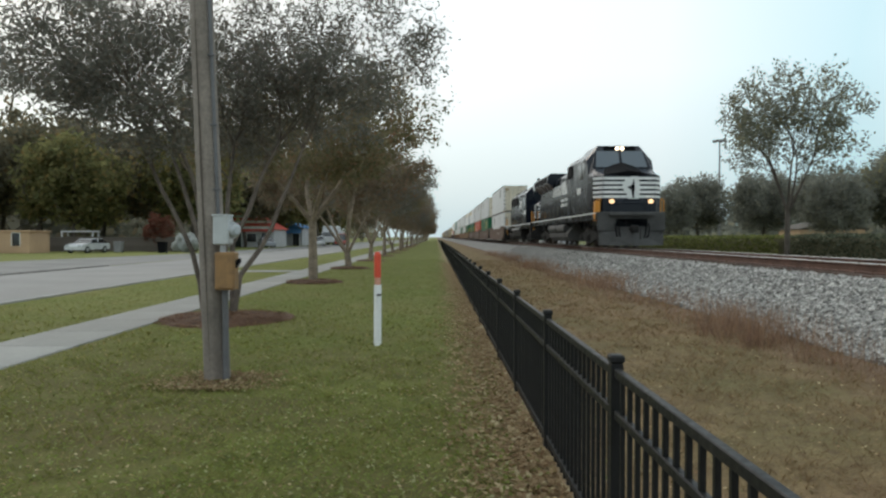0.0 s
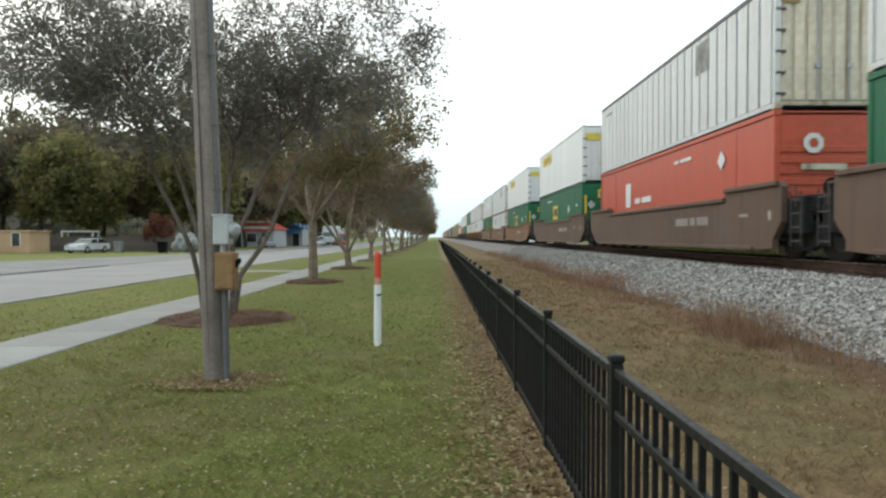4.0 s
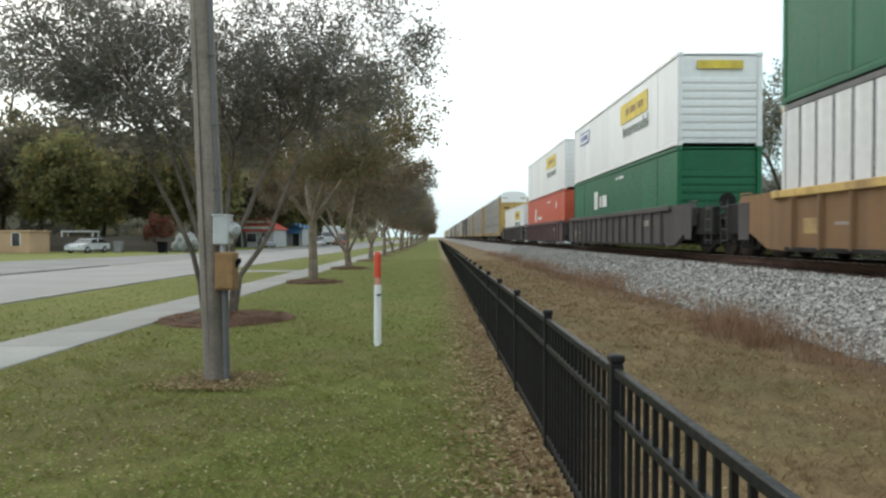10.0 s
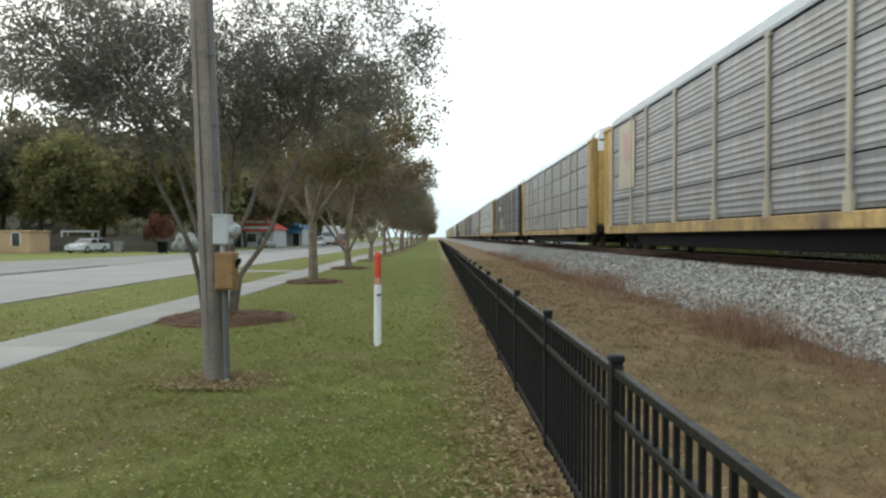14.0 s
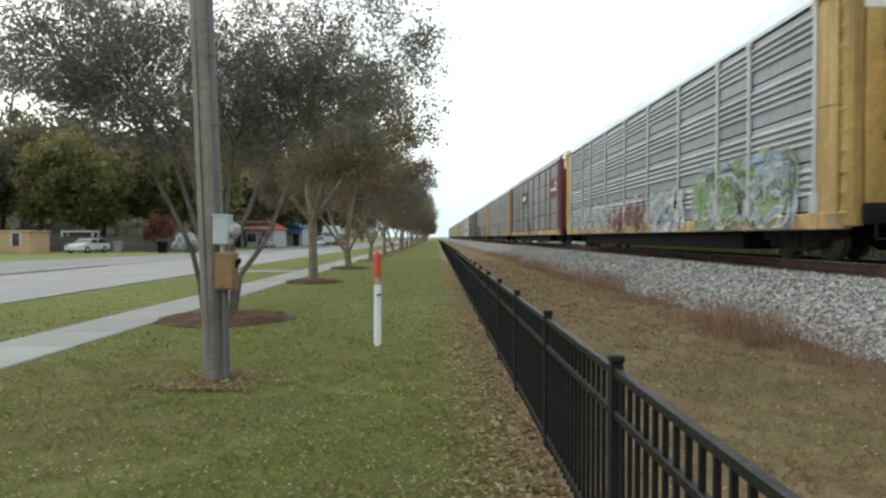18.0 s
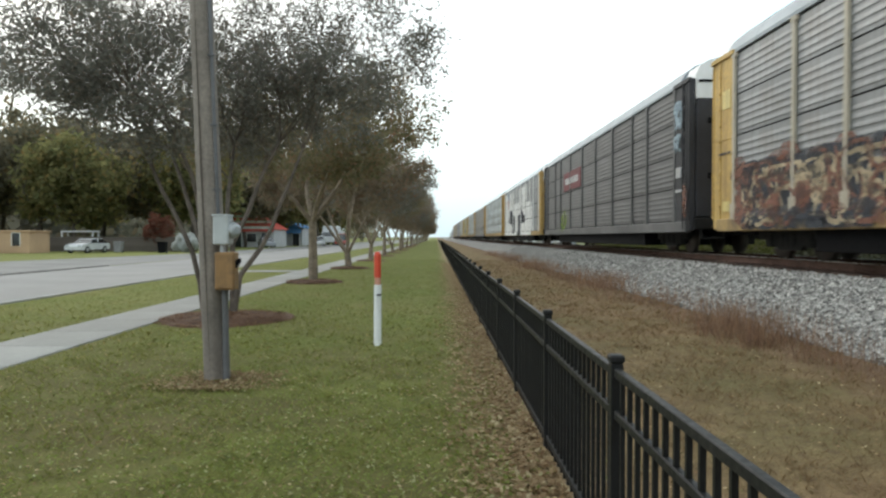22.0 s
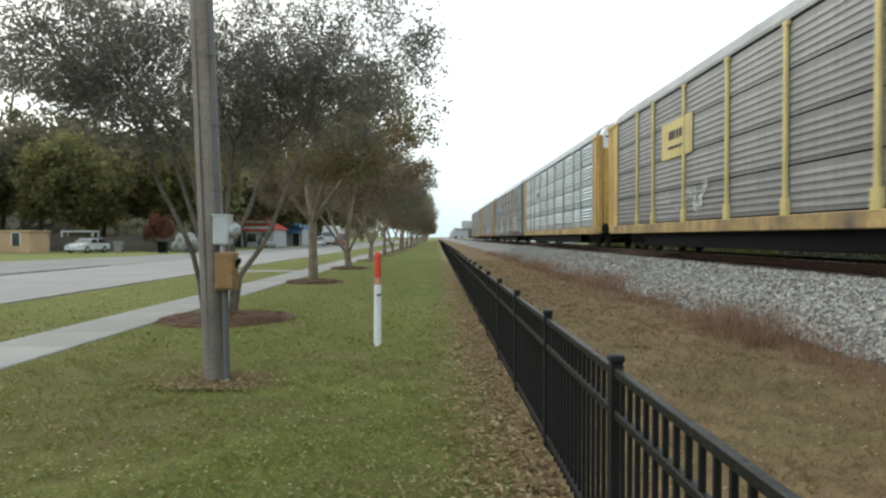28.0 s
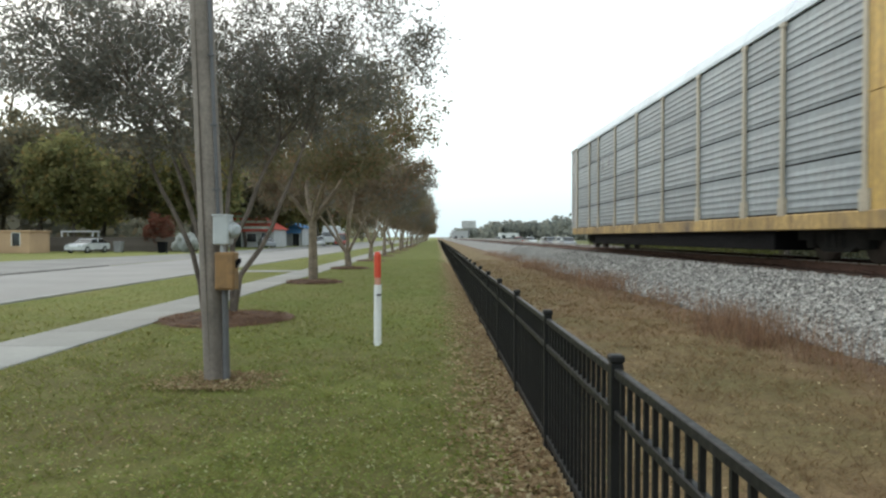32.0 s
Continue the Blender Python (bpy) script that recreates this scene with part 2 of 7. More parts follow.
# ---- mesh building ----
class Shape:
    """Collects the corners and faces of one mesh."""

    def __init__(self):
        self.v, self.f = [], []

    def add(self, verts, faces):
        k = len(self.v)
        self.v.extend(verts)
        self.f.extend([tuple(i + k for i in f) for f in faces])
        return self

    def box(self, x0, x1, y0, y1, z0, z1, c=0.0):
        """A box, with chamfered edges where c is given."""
        if c <= 0:
            p = [(x, y, z) for z in (z0, z1) for y in (y0, y1) for x in (x0, x1)]
            return self.add(p, [(0, 2, 3, 1), (4, 5, 7, 6), (0, 1, 5, 4), (2, 6, 7, 3), (0, 4, 6, 2), (1, 3, 7, 5)])
        c = min(c, abs(x1 - x0) * 0.45, abs(y1 - y0) * 0.45, abs(z1 - z0) * 0.45)
        p, index = [], {}
        for i, x in enumerate((x0, x1)):
            for j, y in enumerate((y0, y1)):
                for k, z in enumerate((z0, z1)):
                    dx, dy, dz = (c, -c)[i], (c, -c)[j], (c, -c)[k]
                    for a, q in enumerate(((x, y + dy, z + dz), (x + dx, y, z + dz), (x + dx, y + dy, z))):
                        index[i, j, k, a] = len(p)
                        p.append(q)
        f, g = [], lambda *q: index[q]
        for i in (0, 1):
            r = lambda t: t if i else t[::-1]
            f.append(r((g(i, 0, 0, 0), g(i, 1, 0, 0), g(i, 1, 1, 0), g(i, 0, 1, 0))))
            f.append(r((g(0, i, 0, 1), g(0, i, 1, 1), g(1, i, 1, 1), g(1, i, 0, 1))))
            f.append(r((g(0, 0, i, 2), g(1, 0, i, 2), g(1, 1, i, 2), g(0, 1, i, 2))))
        for i in (0, 1):
            for j in (0, 1):
                f.append((g(i, j, 0, 0), g(i, j, 1, 0), g(i, j, 1, 1), g(i, j, 0, 1)))
                f.append((g(i, 0, j, 0), g(i, 1, j, 0), g(i, 1, j, 2), g(i, 0, j, 2)))
                f.append((g(0, i, j, 1), g(1, i, j, 1), g(1, i, j, 2), g(0, i, j, 2)))
                for k in (0, 1):
                    f.append((g(i, j, k, 0), g(i, j, k, 1), g(i, j, k, 2)))
        return self.add(p, f)

    def prism(self, profile, a0, a1, axis="y"):
        """A closed outline drawn along an axis; the outline's pairs are (x, z) for y, (y, z) for x, (x, y) for z."""
        put = {"y": lambda p, a: (p[0], a, p[1]), "x": lambda p, a: (a, p[0], p[1]), "z": lambda p, a: (p[0], p[1], a)}[axis]
        n = len(profile)
        verts = [put(p, a0) for p in profile] + [put(p, a1) for p in profile]
        faces = [(i, (i + 1) % n, n + (i + 1) % n, n + i) for i in range(n)] + [tuple(range(n))[::-1], tuple(range(n, 2 * n))]
        return self.add(verts, faces)

    def tube(self, p, q, r0, r1=None, n=8, caps=True):
        """A round bar from p to q."""
        p, q, r0, r1 = Vector(p), Vector(q), float(r0), float(r0 if r1 is None else r1)
        w = (q - p).normalized()
        u = w.orthogonal().normalized()
        s = w.cross(u)
        verts = []
        for c, r in ((p, r0), (q, r1)):
            for i in range(n):
                a = 2 * math.pi * i / n
                verts.append(tuple(c + r * (math.cos(a) * u + math.sin(a) * s)))
        faces = [(i, (i + 1) % n, n + (i + 1) % n, n + i) for i in range(n)]
        if caps:
            faces += [tuple(range(n))[::-1], tuple(range(n, 2 * n))]
        return self.add(verts, faces)

    def path(self, pts, r, n=6):
        for p, q in zip(pts[:-1], pts[1:]):
            self.tube(p, q, r, n=n)
        return self

    def mesh(self, name, material, smooth=False):
        me = bpy.data.meshes.new(name)
        me.from_pydata(self.v, [], self.f)
        bm = bmesh.new()
        bm.from_mesh(me)
        bmesh.ops.recalc_face_normals(bm, faces=bm.faces)
        bm.to_mesh(me)
        bm.free()
        me.materials.append(material)
        if smooth:
            me.polygons.foreach_set("use_smooth", [True] * len(me.polygons))
        return me


def part(name, shape, material, parent, label="", at=(0, 0, 0), smooth=False):
    """Links a shape as one mesh under a thing or a part."""
    ob = new(name, shape.mesh(name, material, smooth) if isinstance(shape, Shape) else shape)
    ob.parent = parent
    ob.location = at
    return tagged(ob, label)


def thing(name, label, category, group="", kind="", at=(0, 0, 0)):
    ob = new(name)
    ob.location = at
    ob.empty_display_size = 0.2
    return tagged(ob, label, category, group, kind)


STORE = {}


def kept(key, make, material, smooth=False):
    """One mesh for all alike pieces."""
    full = (key, material.name)
    if full not in STORE:
        STORE[full] = make().mesh(key if isinstance(key, str) else key[0], material, smooth)
    return STORE[full]


def quads(name, verts, count, material):
    """A mesh of many separate four-cornered pieces, from an array of corners."""
    me = bpy.data.meshes.new(name)
    me.vertices.add(count * 4)
    me.vertices.foreach_set("co", np.asarray(verts, dtype=np.float32).ravel())
    me.loops.add(count * 4)
    me.loops.foreach_set("vertex_index", np.arange(count * 4, dtype=np.int32))
    me.polygons.add(count)
    me.polygons.foreach_set("loop_start", np.arange(0, count * 4, 4, dtype=np.int32))
    me.update(calc_edges=True)
    me.materials.append(material)
    return me


# ---- ground, road, pavement ----
def sheet(name, x0, x1, y0, y1, z, material, label, category, nx=1, ny=1):
    s = Shape()
    for i in range(nx):
        for j in range(ny):
            a, b = x0 + (x1 - x0) * i / nx, x0 + (x1 - x0) * (i + 1) / nx
            c, d = y0 + (y1 - y0) * j / ny, y0 + (y1 - y0) * (j + 1) / ny
            s.add([(a, c, z), (b, c, z), (b, d, z), (a, d, z)], [(0, 1, 2, 3)])
    ob = new(name, s.mesh(name, material))
    return tagged(ob, label, category, kind="structure")


sheet("ground", -2000, 2000, -1500, 3000, 0.0, M_GROUND, "mown lawn, leaf litter and dry brown grass", "ground")

road = new("road", Shape().box(-16.6, -9.6, -400, 1500, -0.2, 0.012).mesh("road", M_ROAD))
tagged(road, "worn pale grey asphalt street beside the lawn", "road", kind="structure")
lot = new("parking_apron", Shape().add([(-16.75, -300, 0.02), (-16.75, 900, 0.02), (-21.5, 900, 0.02), (-21.5, 64, 0.02), (-26, 42, 0.02), (-30, 20, 0.02), (-34, -300, 0.02)],
                                       [(0, 1, 2, 3, 4, 5, 6)]).mesh("parking_apron", M_APRON))
tagged(lot, "pale asphalt apron across the street", "pavement", kind="structure")
kerb = new("kerb", Shape().box(-16.8, -16.6, -100, 36, -0.1, 0.07, 0.02).mesh("kerb", M_KERB))
tagged(kerb, "dark stained low kerb at the apron", "kerb", kind="structure")
nearkerb = new("kerb", Shape().box(-9.6, -9.48, -400, 900, -0.1, 0.05, 0.02).mesh("kerb", M_CONCRETE))
tagged(nearkerb, "low concrete kerb along the street", "kerb", kind="structure")

pavement = thing("pavement", "weathered concrete pavement of square slabs", "pavement", kind="structure")
SLAB = 1.5
for k in range(90):
    part("slab", kept("slab", lambda: Shape().box(-0.6, 0.6, 0.008, SLAB - 0.008, -0.08, 0.022, 0.012), M_CONCRETE), M_CONCRETE, pavement, at=(-5.45, -4 + k * SLAB, 0))
s = Shape()
for k in range(90, 400):
    s.box(-6.05, -4.85, -4 + k * SLAB + 0.01, -4 + (k + 1) * SLAB - 0.01, -0.05, 0.022)
tagged(part("far_slabs", s, M_CONCRETE, pavement), kind="stuff")
for k in range(2):
    part("slab", kept("cross_slab", lambda: Shape().box(-1.65, -0.01, 0, 1.3, -0.08, 0.02, 0.012), M_CONCRETE), M_CONCRETE, pavement, at=(-6.1 - k * 1.66, 30, 0))

# ---- railway: bank, ballast, rails, ties ----
TRACK_X, RAIL_Z = 8.65, 1.0
bank = new("ballast_bank", Shape().prism([(5.25, -0.05), (5.4, 0.02), (6.95, 0.69), (7.3, 0.745), (7.6, 0.765), (9.7, 0.765), (10.4, 0.69), (11.9, 0.02), (12.1, -0.05)], -1000, 1500).mesh("ballast_bank", M_BALLAST))
tagged(bank, "grey crushed stone bank under the railway track", "ballast", kind="structure")


def rail_shape(y0, y1):
    pr = [(-0.07, 0), (0.07, 0), (0.07, 0.012), (0.012, 0.03), (0.01, 0.125), (0.035, 0.135), (0.036, 0.168), (0.026, 0.178), (-0.026, 0.178), (-0.036, 0.168), (-0.035, 0.135), (-0.01, 0.125), (-0.012, 0.03), (-0.07, 0.012)]
    return Shape().prism(pr, y0, y1)


track = thing("railway_track", "rusty steel railway track on creosoted ties", "railway track", kind="structure", at=(TRACK_X, 0, 0))
for side in (-0.755, 0.755):
    r = part("rail", rail_shape(-1000, 1500), M_RAIL, track, "rusty rail with worn bright head", at=(side, 0, RAIL_Z - 0.178))
    part("rail_head", Shape().box(-0.0375, 0.0375, -1000, 1500, 0.158, 0.181, 0.006), M_RAILTOP, r, "bright worn running surface")
TIE = 0.53
for k in range(110):
    part("tie", kept("tie", lambda: Shape().box(-1.32, 1.32, -0.115, 0.115, -0.16, 0.0, 0.012), M_TIE), M_TIE, track, at=(random.uniform(-0.04, 0.04), 4 + k * TIE, RAIL_Z - 0.178))
s = Shape()
for k in [*range(-60, 0), *range(110, 500)]:
    s.box(-1.32, 1.32, 4 + k * TIE - 0.115, 4 + k * TIE + 0.115, RAIL_Z - 0.33, RAIL_Z - 0.178)
tagged(part("far_ties", s, M_TIE, track), kind="stuff")
for k in range(-4, 110):
    for side in (-0.755, 0.755):
        if k < 60 and side < 0:
            part("tie_plate", kept("tie_plate", lambda: Shape().box(-0.18, 0.18, -0.09, 0.09, 0, 0.014, 0.004).tube((-0.1, 0.05, 0.01), (-0.1, 0.05, 0.045), 0.012, n=6).tube((0.1, -0.05, 0.01), (0.1, -0.05, 0.045), 0.012, n=6), M_RAIL), M_RAIL, track, at=(side, 4 + k * TIE, RAIL_Z - 0.178 + 0.003))

# ---- fence ----
FX, PANEL, POST0 = 0.76, 1.83, 2.97
fence = thing("fence", "black powder-coated metal picket fence with flat rails", "fence", at=(FX, 0, 0))


def post_shape():
    return Shape().box(-0.026, 0.026, -0.026, 0.026, -0.05, 0.95, 0.004).box(-0.032, 0.032, -0.032, 0.032, 0.95, 0.985, 0.008)


NEAR_PANELS = 17
for k in range(-8, 60):
    part("post", kept("post", post_shape, M_BLACK), M_BLACK, fence, at=(0, POST0 + k * PANEL, 0))
for k in range(-2, NEAR_PANELS):
    for z in (0.115, 0.735, 0.91):
        part("rail", kept("fence_rail", lambda: Shape().box(-0.016, 0.016, 0.026, PANEL - 0.026, -0.019, 0.019, 0.004), M_BLACK), M_BLACK, fence, at=(0, POST0 + k * PANEL, z))
    for i in range(1, 17):
        part("picket", kept("picket", lambda: Shape().box(-0.009, 0.009, -0.009, 0.009, 0.05, 0.905), M_BLACK), M_BLACK, fence, at=(0, POST0 + k * PANEL + i * PANEL / 17, 0))
s = Shape()
for k in [*range(-8, -2), *range(NEAR_PANELS, 60)]:
    for z in (0.115, 0.735, 0.91):
        s.box(-0.016, 0.016, POST0 + k * PANEL, POST0 + (k + 1) * PANEL, z - 0.019, z + 0.019)
    for i in range(1, 17):
        y = POST0 + k * PANEL + i * PANEL / 17
        s.box(-0.009, 0.009, y - 0.009, y + 0.009, 0.05, 0.905)
for k in range(60, 160):
    s.box(-0.01, 0.01, POST0 + k * PANEL, POST0 + (k + 1) * PANEL, 0.05, 0.93)
tagged(part("far_panels", s, M_BLACK, fence), kind="stuff")

# ---- train: paints ----
M_LOCO = mat("black_locomotive_paint", (0.006, 0.009, 0.016), 0.25, var=0.15, big=0.4, fine=0.9, bump=0.0, dirt=0.06, dirt_rgb=(0.012, 0.012, 0.013), spec=0.3)
# Black of grilles; also painted shade on the strips under containers.
M_LOCODARK = mat("black_grille_and_gap_shade", (0.005, 0.005, 0.006), 0.8, var=0.3, spec=0.1)
M_UNDER = mat("grimy_running_gear", (0.021, 0.02, 0.019), 0.85, var=0.45, big=2, fine=18, bump=0.3, dirt=0.22, dirt_rgb=(0.035, 0.03, 0.026), spec=0.2)
M_GRIMEGREY = mat("dusty_tank_paint", (0.055, 0.054, 0.052), 0.75, var=0.35, big=1.2, fine=12, dirt=0.3, dirt_rgb=(0.06, 0.055, 0.05))
M_WHITE = mat("white_paint", (0.74, 0.75, 0.74), 0.5, var=0.08, big=0.7, fine=10, bump=0.03, dirt=0.1, dirt_rgb=(0.4, 0.37, 0.32))
M_HANDRAIL = mat("orange_handrail_paint", (0.6, 0.25, 0.03), 0.5, var=0.15)
M_LAMP = glow_mat("headlamp_lens", (1.0, 0.8, 0.55), 5.0)
M_DITCH = glow_mat("ditch_lamp_lens", (1.0, 0.66, 0.36), 1.6)
M_WHEEL = mat("worn_wheel_steel", (0.09, 0.075, 0.065), 0.6, 0.4, var=0.3)
M_CWHITE = mat("dirty_white_container", (0.68, 0.685, 0.68), 0.5, var=0.08, big=0.35, fine=5, bump=0.04, streak=0.3, streak_rgb=(0.38, 0.34, 0.28), rand=0.05)
M_CEND = mat("rust_stained_white_end", (0.66, 0.6, 0.48), 0.6, var=0.15, big=0.6, fine=7, streak=1.0, streak_rgb=(0.2, 0.11, 0.05), rand=0.1, dirt=0.5, dirt_rgb=(0.33, 0.22, 0.115))
M_CCLEAN = mat("white_smooth_container", (0.77, 0.775, 0.77), 0.45, var=0.05, big=0.3, fine=6, bump=0.02, streak=0.12, streak_rgb=(0.48, 0.46, 0.42), rand=0.04)
M_CGREEN = mat("green_container_paint", (0.014, 0.125, 0.058), 0.5, spec=0.3, var=0.16, big=0.4, fine=7, bump=0.05, streak=0.25, streak_rgb=(0.05, 0.1, 0.06), rand=0.1)
M_CRED = mat("orange_red_container_paint", (0.52, 0.09, 0.045), 0.5, var=0.14, big=0.4, fine=7, bump=0.05, streak=0.22, streak_rgb=(0.3, 0.07, 0.04))
M_TAGGREY = mat("worn_grey_decal", (0.24, 0.235, 0.22), 0.7, var=0.4, big=2.2, fine=6, streak=0.4, streak_rgb=(0.42, 0.4, 0.36))
M_WORD = mat("dark_green_lettering", (0.012, 0.07, 0.035), 0.6, var=0.15)
M_SEAM = mat("dark_seam", (0.085, 0.082, 0.08), 0.8, var=0.3)
M_RAILGREY = mat("streaked_grey_top_rail", (0.14, 0.138, 0.135), 0.7, var=0.25, streak=0.3, streak_rgb=(0.3, 0.29, 0.27))
M_STRIPE = mat("signal_yellow", (0.66, 0.5, 0.06), 0.55, var=0.15, big=1.5, streak=0.35, streak_rgb=(0.4, 0.27, 0.08))
M_BLUEMARK = mat("blue_marking", (0.05, 0.09, 0.3), 0.5, var=0.2)
M_WBROWN = mat("oxide_brown_well", (0.12, 0.072, 0.048), 0.75, var=0.16, big=0.35, fine=9, bump=0.08, streak=0.6, streak_rgb=(0.06, 0.045, 0.04), dirt=0.3, dirt_rgb=(0.12, 0.095, 0.085))
M_WTAN = mat("tan_brown_well", (0.205, 0.112, 0.05), 0.75, var=0.16, big=0.35, fine=9, bump=0.08, streak=0.6, streak_rgb=(0.1, 0.065, 0.045), dirt=0.2, dirt_rgb=(0.2, 0.13, 0.09))
M_WORANGE = mat("orange_well", (0.228, 0.114, 0.051), 0.75, var=0.2, big=0.5, fine=8, bump=0.08, streak=0.4, streak_rgb=(0.14, 0.07, 0.04), dirt=0.25, dirt_rgb=(0.16, 0.1, 0.07))
M_WDARK = mat("dark_grey_well", (0.062, 0.054, 0.053), 0.8, var=0.25, big=0.5, fine=8, bump=0.08, streak=0.3, streak_rgb=(0.12, 0.095, 0.085), dirt=0.25, dirt_rgb=(0.1, 0.085, 0.08))
M_WMAROON = mat("maroon_dark_well", (0.08, 0.042, 0.045), 0.8, var=0.25, big=0.5, fine=8, bump=0.08, streak=0.35, streak_rgb=(0.14, 0.1, 0.09))
M_YELLOW = mat("faded_rail_yellow", (0.54, 0.36, 0.115), 0.65, var=0.2, big=0.6, fine=9, bump=0.06, streak=0.6, streak_rgb=(0.16, 0.085, 0.045), rand=0.14, dirt=0.35, dirt_rgb=(0.17, 0.1, 0.06))
M_YSILL = mat("grimy_yellow_sill", (0.44, 0.3, 0.12), 0.75, var=0.25, big=0.8, fine=8, bump=0.06, streak=0.75, streak_rgb=(0.13, 0.085, 0.055), rand=0.15, dirt=0.75, dirt_rgb=(0.13, 0.095, 0.07))
M_YPOST = mat("pale_yellow_post", (0.42, 0.375, 0.295), 0.65, var=0.14, streak=0.35, streak_rgb=(0.3, 0.2, 0.1), rand=0.1)
M_GPOST = mat("grey_post", (0.2, 0.2, 0.205), 0.65, 0.2, var=0.2, streak=0.3)
M_LPOST = mat("pale_grey_post", (0.46, 0.46, 0.46), 0.6, 0.1, var=0.15, streak=0.3)
M_PMID = mat("weathered_grey_rack_panel", (0.2, 0.198, 0.193), 0.48, 0.1, var=0.22, big=0.7, fine=7, bump=0.05, streak=0.55, streak_rgb=(0.12, 0.11, 0.1), rand=0.13, dirt=0.3, dirt_rgb=(0.15, 0.13, 0.11))
M_PPALE = mat("pale_bluish_rack_panel", (0.285, 0.3, 0.315), 0.55, 0.1, var=0.2, big=0.6, fine=7, bump=0.05, streak=0.45, streak_rgb=(0.18, 0.17, 0.17), rand=0.13, dirt=0.25, dirt_rgb=(0.2, 0.185, 0.17))
M_PBLUE = mat("bluish_rack_panel", (0.26, 0.29, 0.305), 0.55, 0.1, var=0.22, big=0.6, fine=7, bump=0.05, streak=0.4, streak_rgb=(0.16, 0.16, 0.16), rand=0.13, dirt=0.2, dirt_rgb=(0.18, 0.17, 0.16))
M_PGREY = mat("galvanised_rack_panel", (0.23, 0.235, 0.238), 0.46, 0.1, var=0.24, big=0.6, fine=7, bump=0.05, streak=0.6, streak_rgb=(0.12, 0.11, 0.1), rand=0.15, dirt=0.4, dirt_rgb=(0.15, 0.135, 0.12))
M_PDARK = mat("dark_grey_rack_panel", (0.122, 0.12, 0.118), 0.65, 0.1, var=0.22, big=0.7, fine=8, bump=0.05, streak=0.3, streak_rgb=(0.06, 0.055, 0.05), rand=0.12)
M_PSILVER = mat("bright_galvanised_rack_panel", (0.42, 0.49, 0.52), 0.4, 0.2, var=0.2, big=0.7, fine=8, bump=0.04, streak=0.35, streak_rgb=(0.27, 0.26, 0.25), rand=0.12, dirt=0.2, dirt_rgb=(0.3, 0.29, 0.27))
M_PTAN = mat("brownish_rack_panel", (0.168, 0.162, 0.148), 0.62, 0.1, var=0.2, big=0.9, fine=7, bump=0.05, streak=0.6, streak_rgb=(0.13, 0.095, 0.07), rand=0.15, dirt=0.35, dirt_rgb=(0.19, 0.145, 0.1))
M_ROOFGREY = mat("dull_grey_rack_roof", (0.23, 0.235, 0.235), 0.6, 0.1, var=0.2, big=0.5, fine=6, streak=0.3, rand=0.2)
M_ROOF = mat("pale_rack_roof", (0.4, 0.45, 0.485), 0.55, 0.1, var=0.12, big=0.5, fine=6, streak=0.1, rand=0.35)
M_MAROON = mat("maroon_rack_paint", (0.14, 0.022, 0.028), 0.6, var=0.15, streak=0.2)
M_BLUEEND = mat("blue_rack_paint", (0.17, 0.27, 0.38), 0.6, var=0.18, streak=0.3)
M_BLACKEND = mat("black_rack_paint", (0.03, 0.03, 0.035), 0.6, var=0.3)
def spray_mat(name, rgb, cover=0.9):
    """Worn sprayed paint through which the wall shows in flecks."""
    m = mat(name, rgb, 0.75, var=0.2, big=1.2)
    n, l = m.node_tree.nodes, m.node_tree.links
    b = n["Principled BSDF"]
    tc = n.new("ShaderNodeTexCoord")
    t = n.new("ShaderNodeTexNoise")
    t.inputs["Scale"].default_value, t.inputs["Detail"].default_value = 3.0, 8.0
    mp = n.new("ShaderNodeMapping")
    mp.inputs["Scale"].default_value = (1, 0.6, 1.8)
    r = n.new("ShaderNodeMapRange")
    for i, v in enumerate((0.3, 0.62, 0.15 * cover, cover)):
        r.inputs[i + 1].default_value = v
    l.new(tc.outputs["Object"], mp.inputs[0])
    l.new(mp.outputs[0], t.inputs["Vector"])
    l.new(t.outputs["Fac"], r.inputs[0])
    l.new(r.outputs[0], b.inputs["Alpha"])
    return m


M_GRAFW = spray_mat("white_spray_paint", (0.56, 0.57, 0.56))
M_GRAFPALE = spray_mat("thin_white_spray_paint", (0.46, 0.47, 0.47), 0.6)
M_GRAFCREAM = spray_mat("cream_spray_paint", (0.5, 0.4, 0.26))
M_GRAFG = spray_mat("green_spray_paint", (0.3, 0.4, 0.22))
M_GRAFLIME = spray_mat("lime_spray_paint", (0.3, 0.42, 0.06), 0.62)
M_NUMSPRAY = spray_mat("faint_white_spray_paint", (0.5, 0.5, 0.49), 0.5)
M_GRAFB = spray_mat("black_spray_paint", (0.035, 0.04, 0.05))
M_GRAFO = spray_mat("rust_spray_paint", (0.2, 0.088, 0.058))
M_GRAFBLUE = spray_mat("pale_blue_spray_paint", (0.33, 0.42, 0.48))
M_BLOCKW = mat("white_roller_paint", (0.74, 0.74, 0.72), 0.7, var=0.12, big=0.8, fine=6, streak=0.35, streak_rgb=(0.36, 0.35, 0.33))
M_BLOCKB = mat("dark_roller_paint", (0.032, 0.036, 0.045), 0.75, spec=0.2, var=0.25, big=1.0, streak=0.2)
M_YPLATE = mat("weathered_bright_yellow", (0.62, 0.5, 0.2), 0.6, var=0.15, streak=0.3)
M_BLUEGREY = mat("faded_blue_plate", (0.14, 0.2, 0.29), 0.7, var=0.2)
M_REDMARK = mat("faded_red_letters", (0.5, 0.14, 0.1), 0.6, var=0.2)
M_PINK = mat("faded_pink_emblem", (0.45, 0.3, 0.27), 0.6, var=0.12)

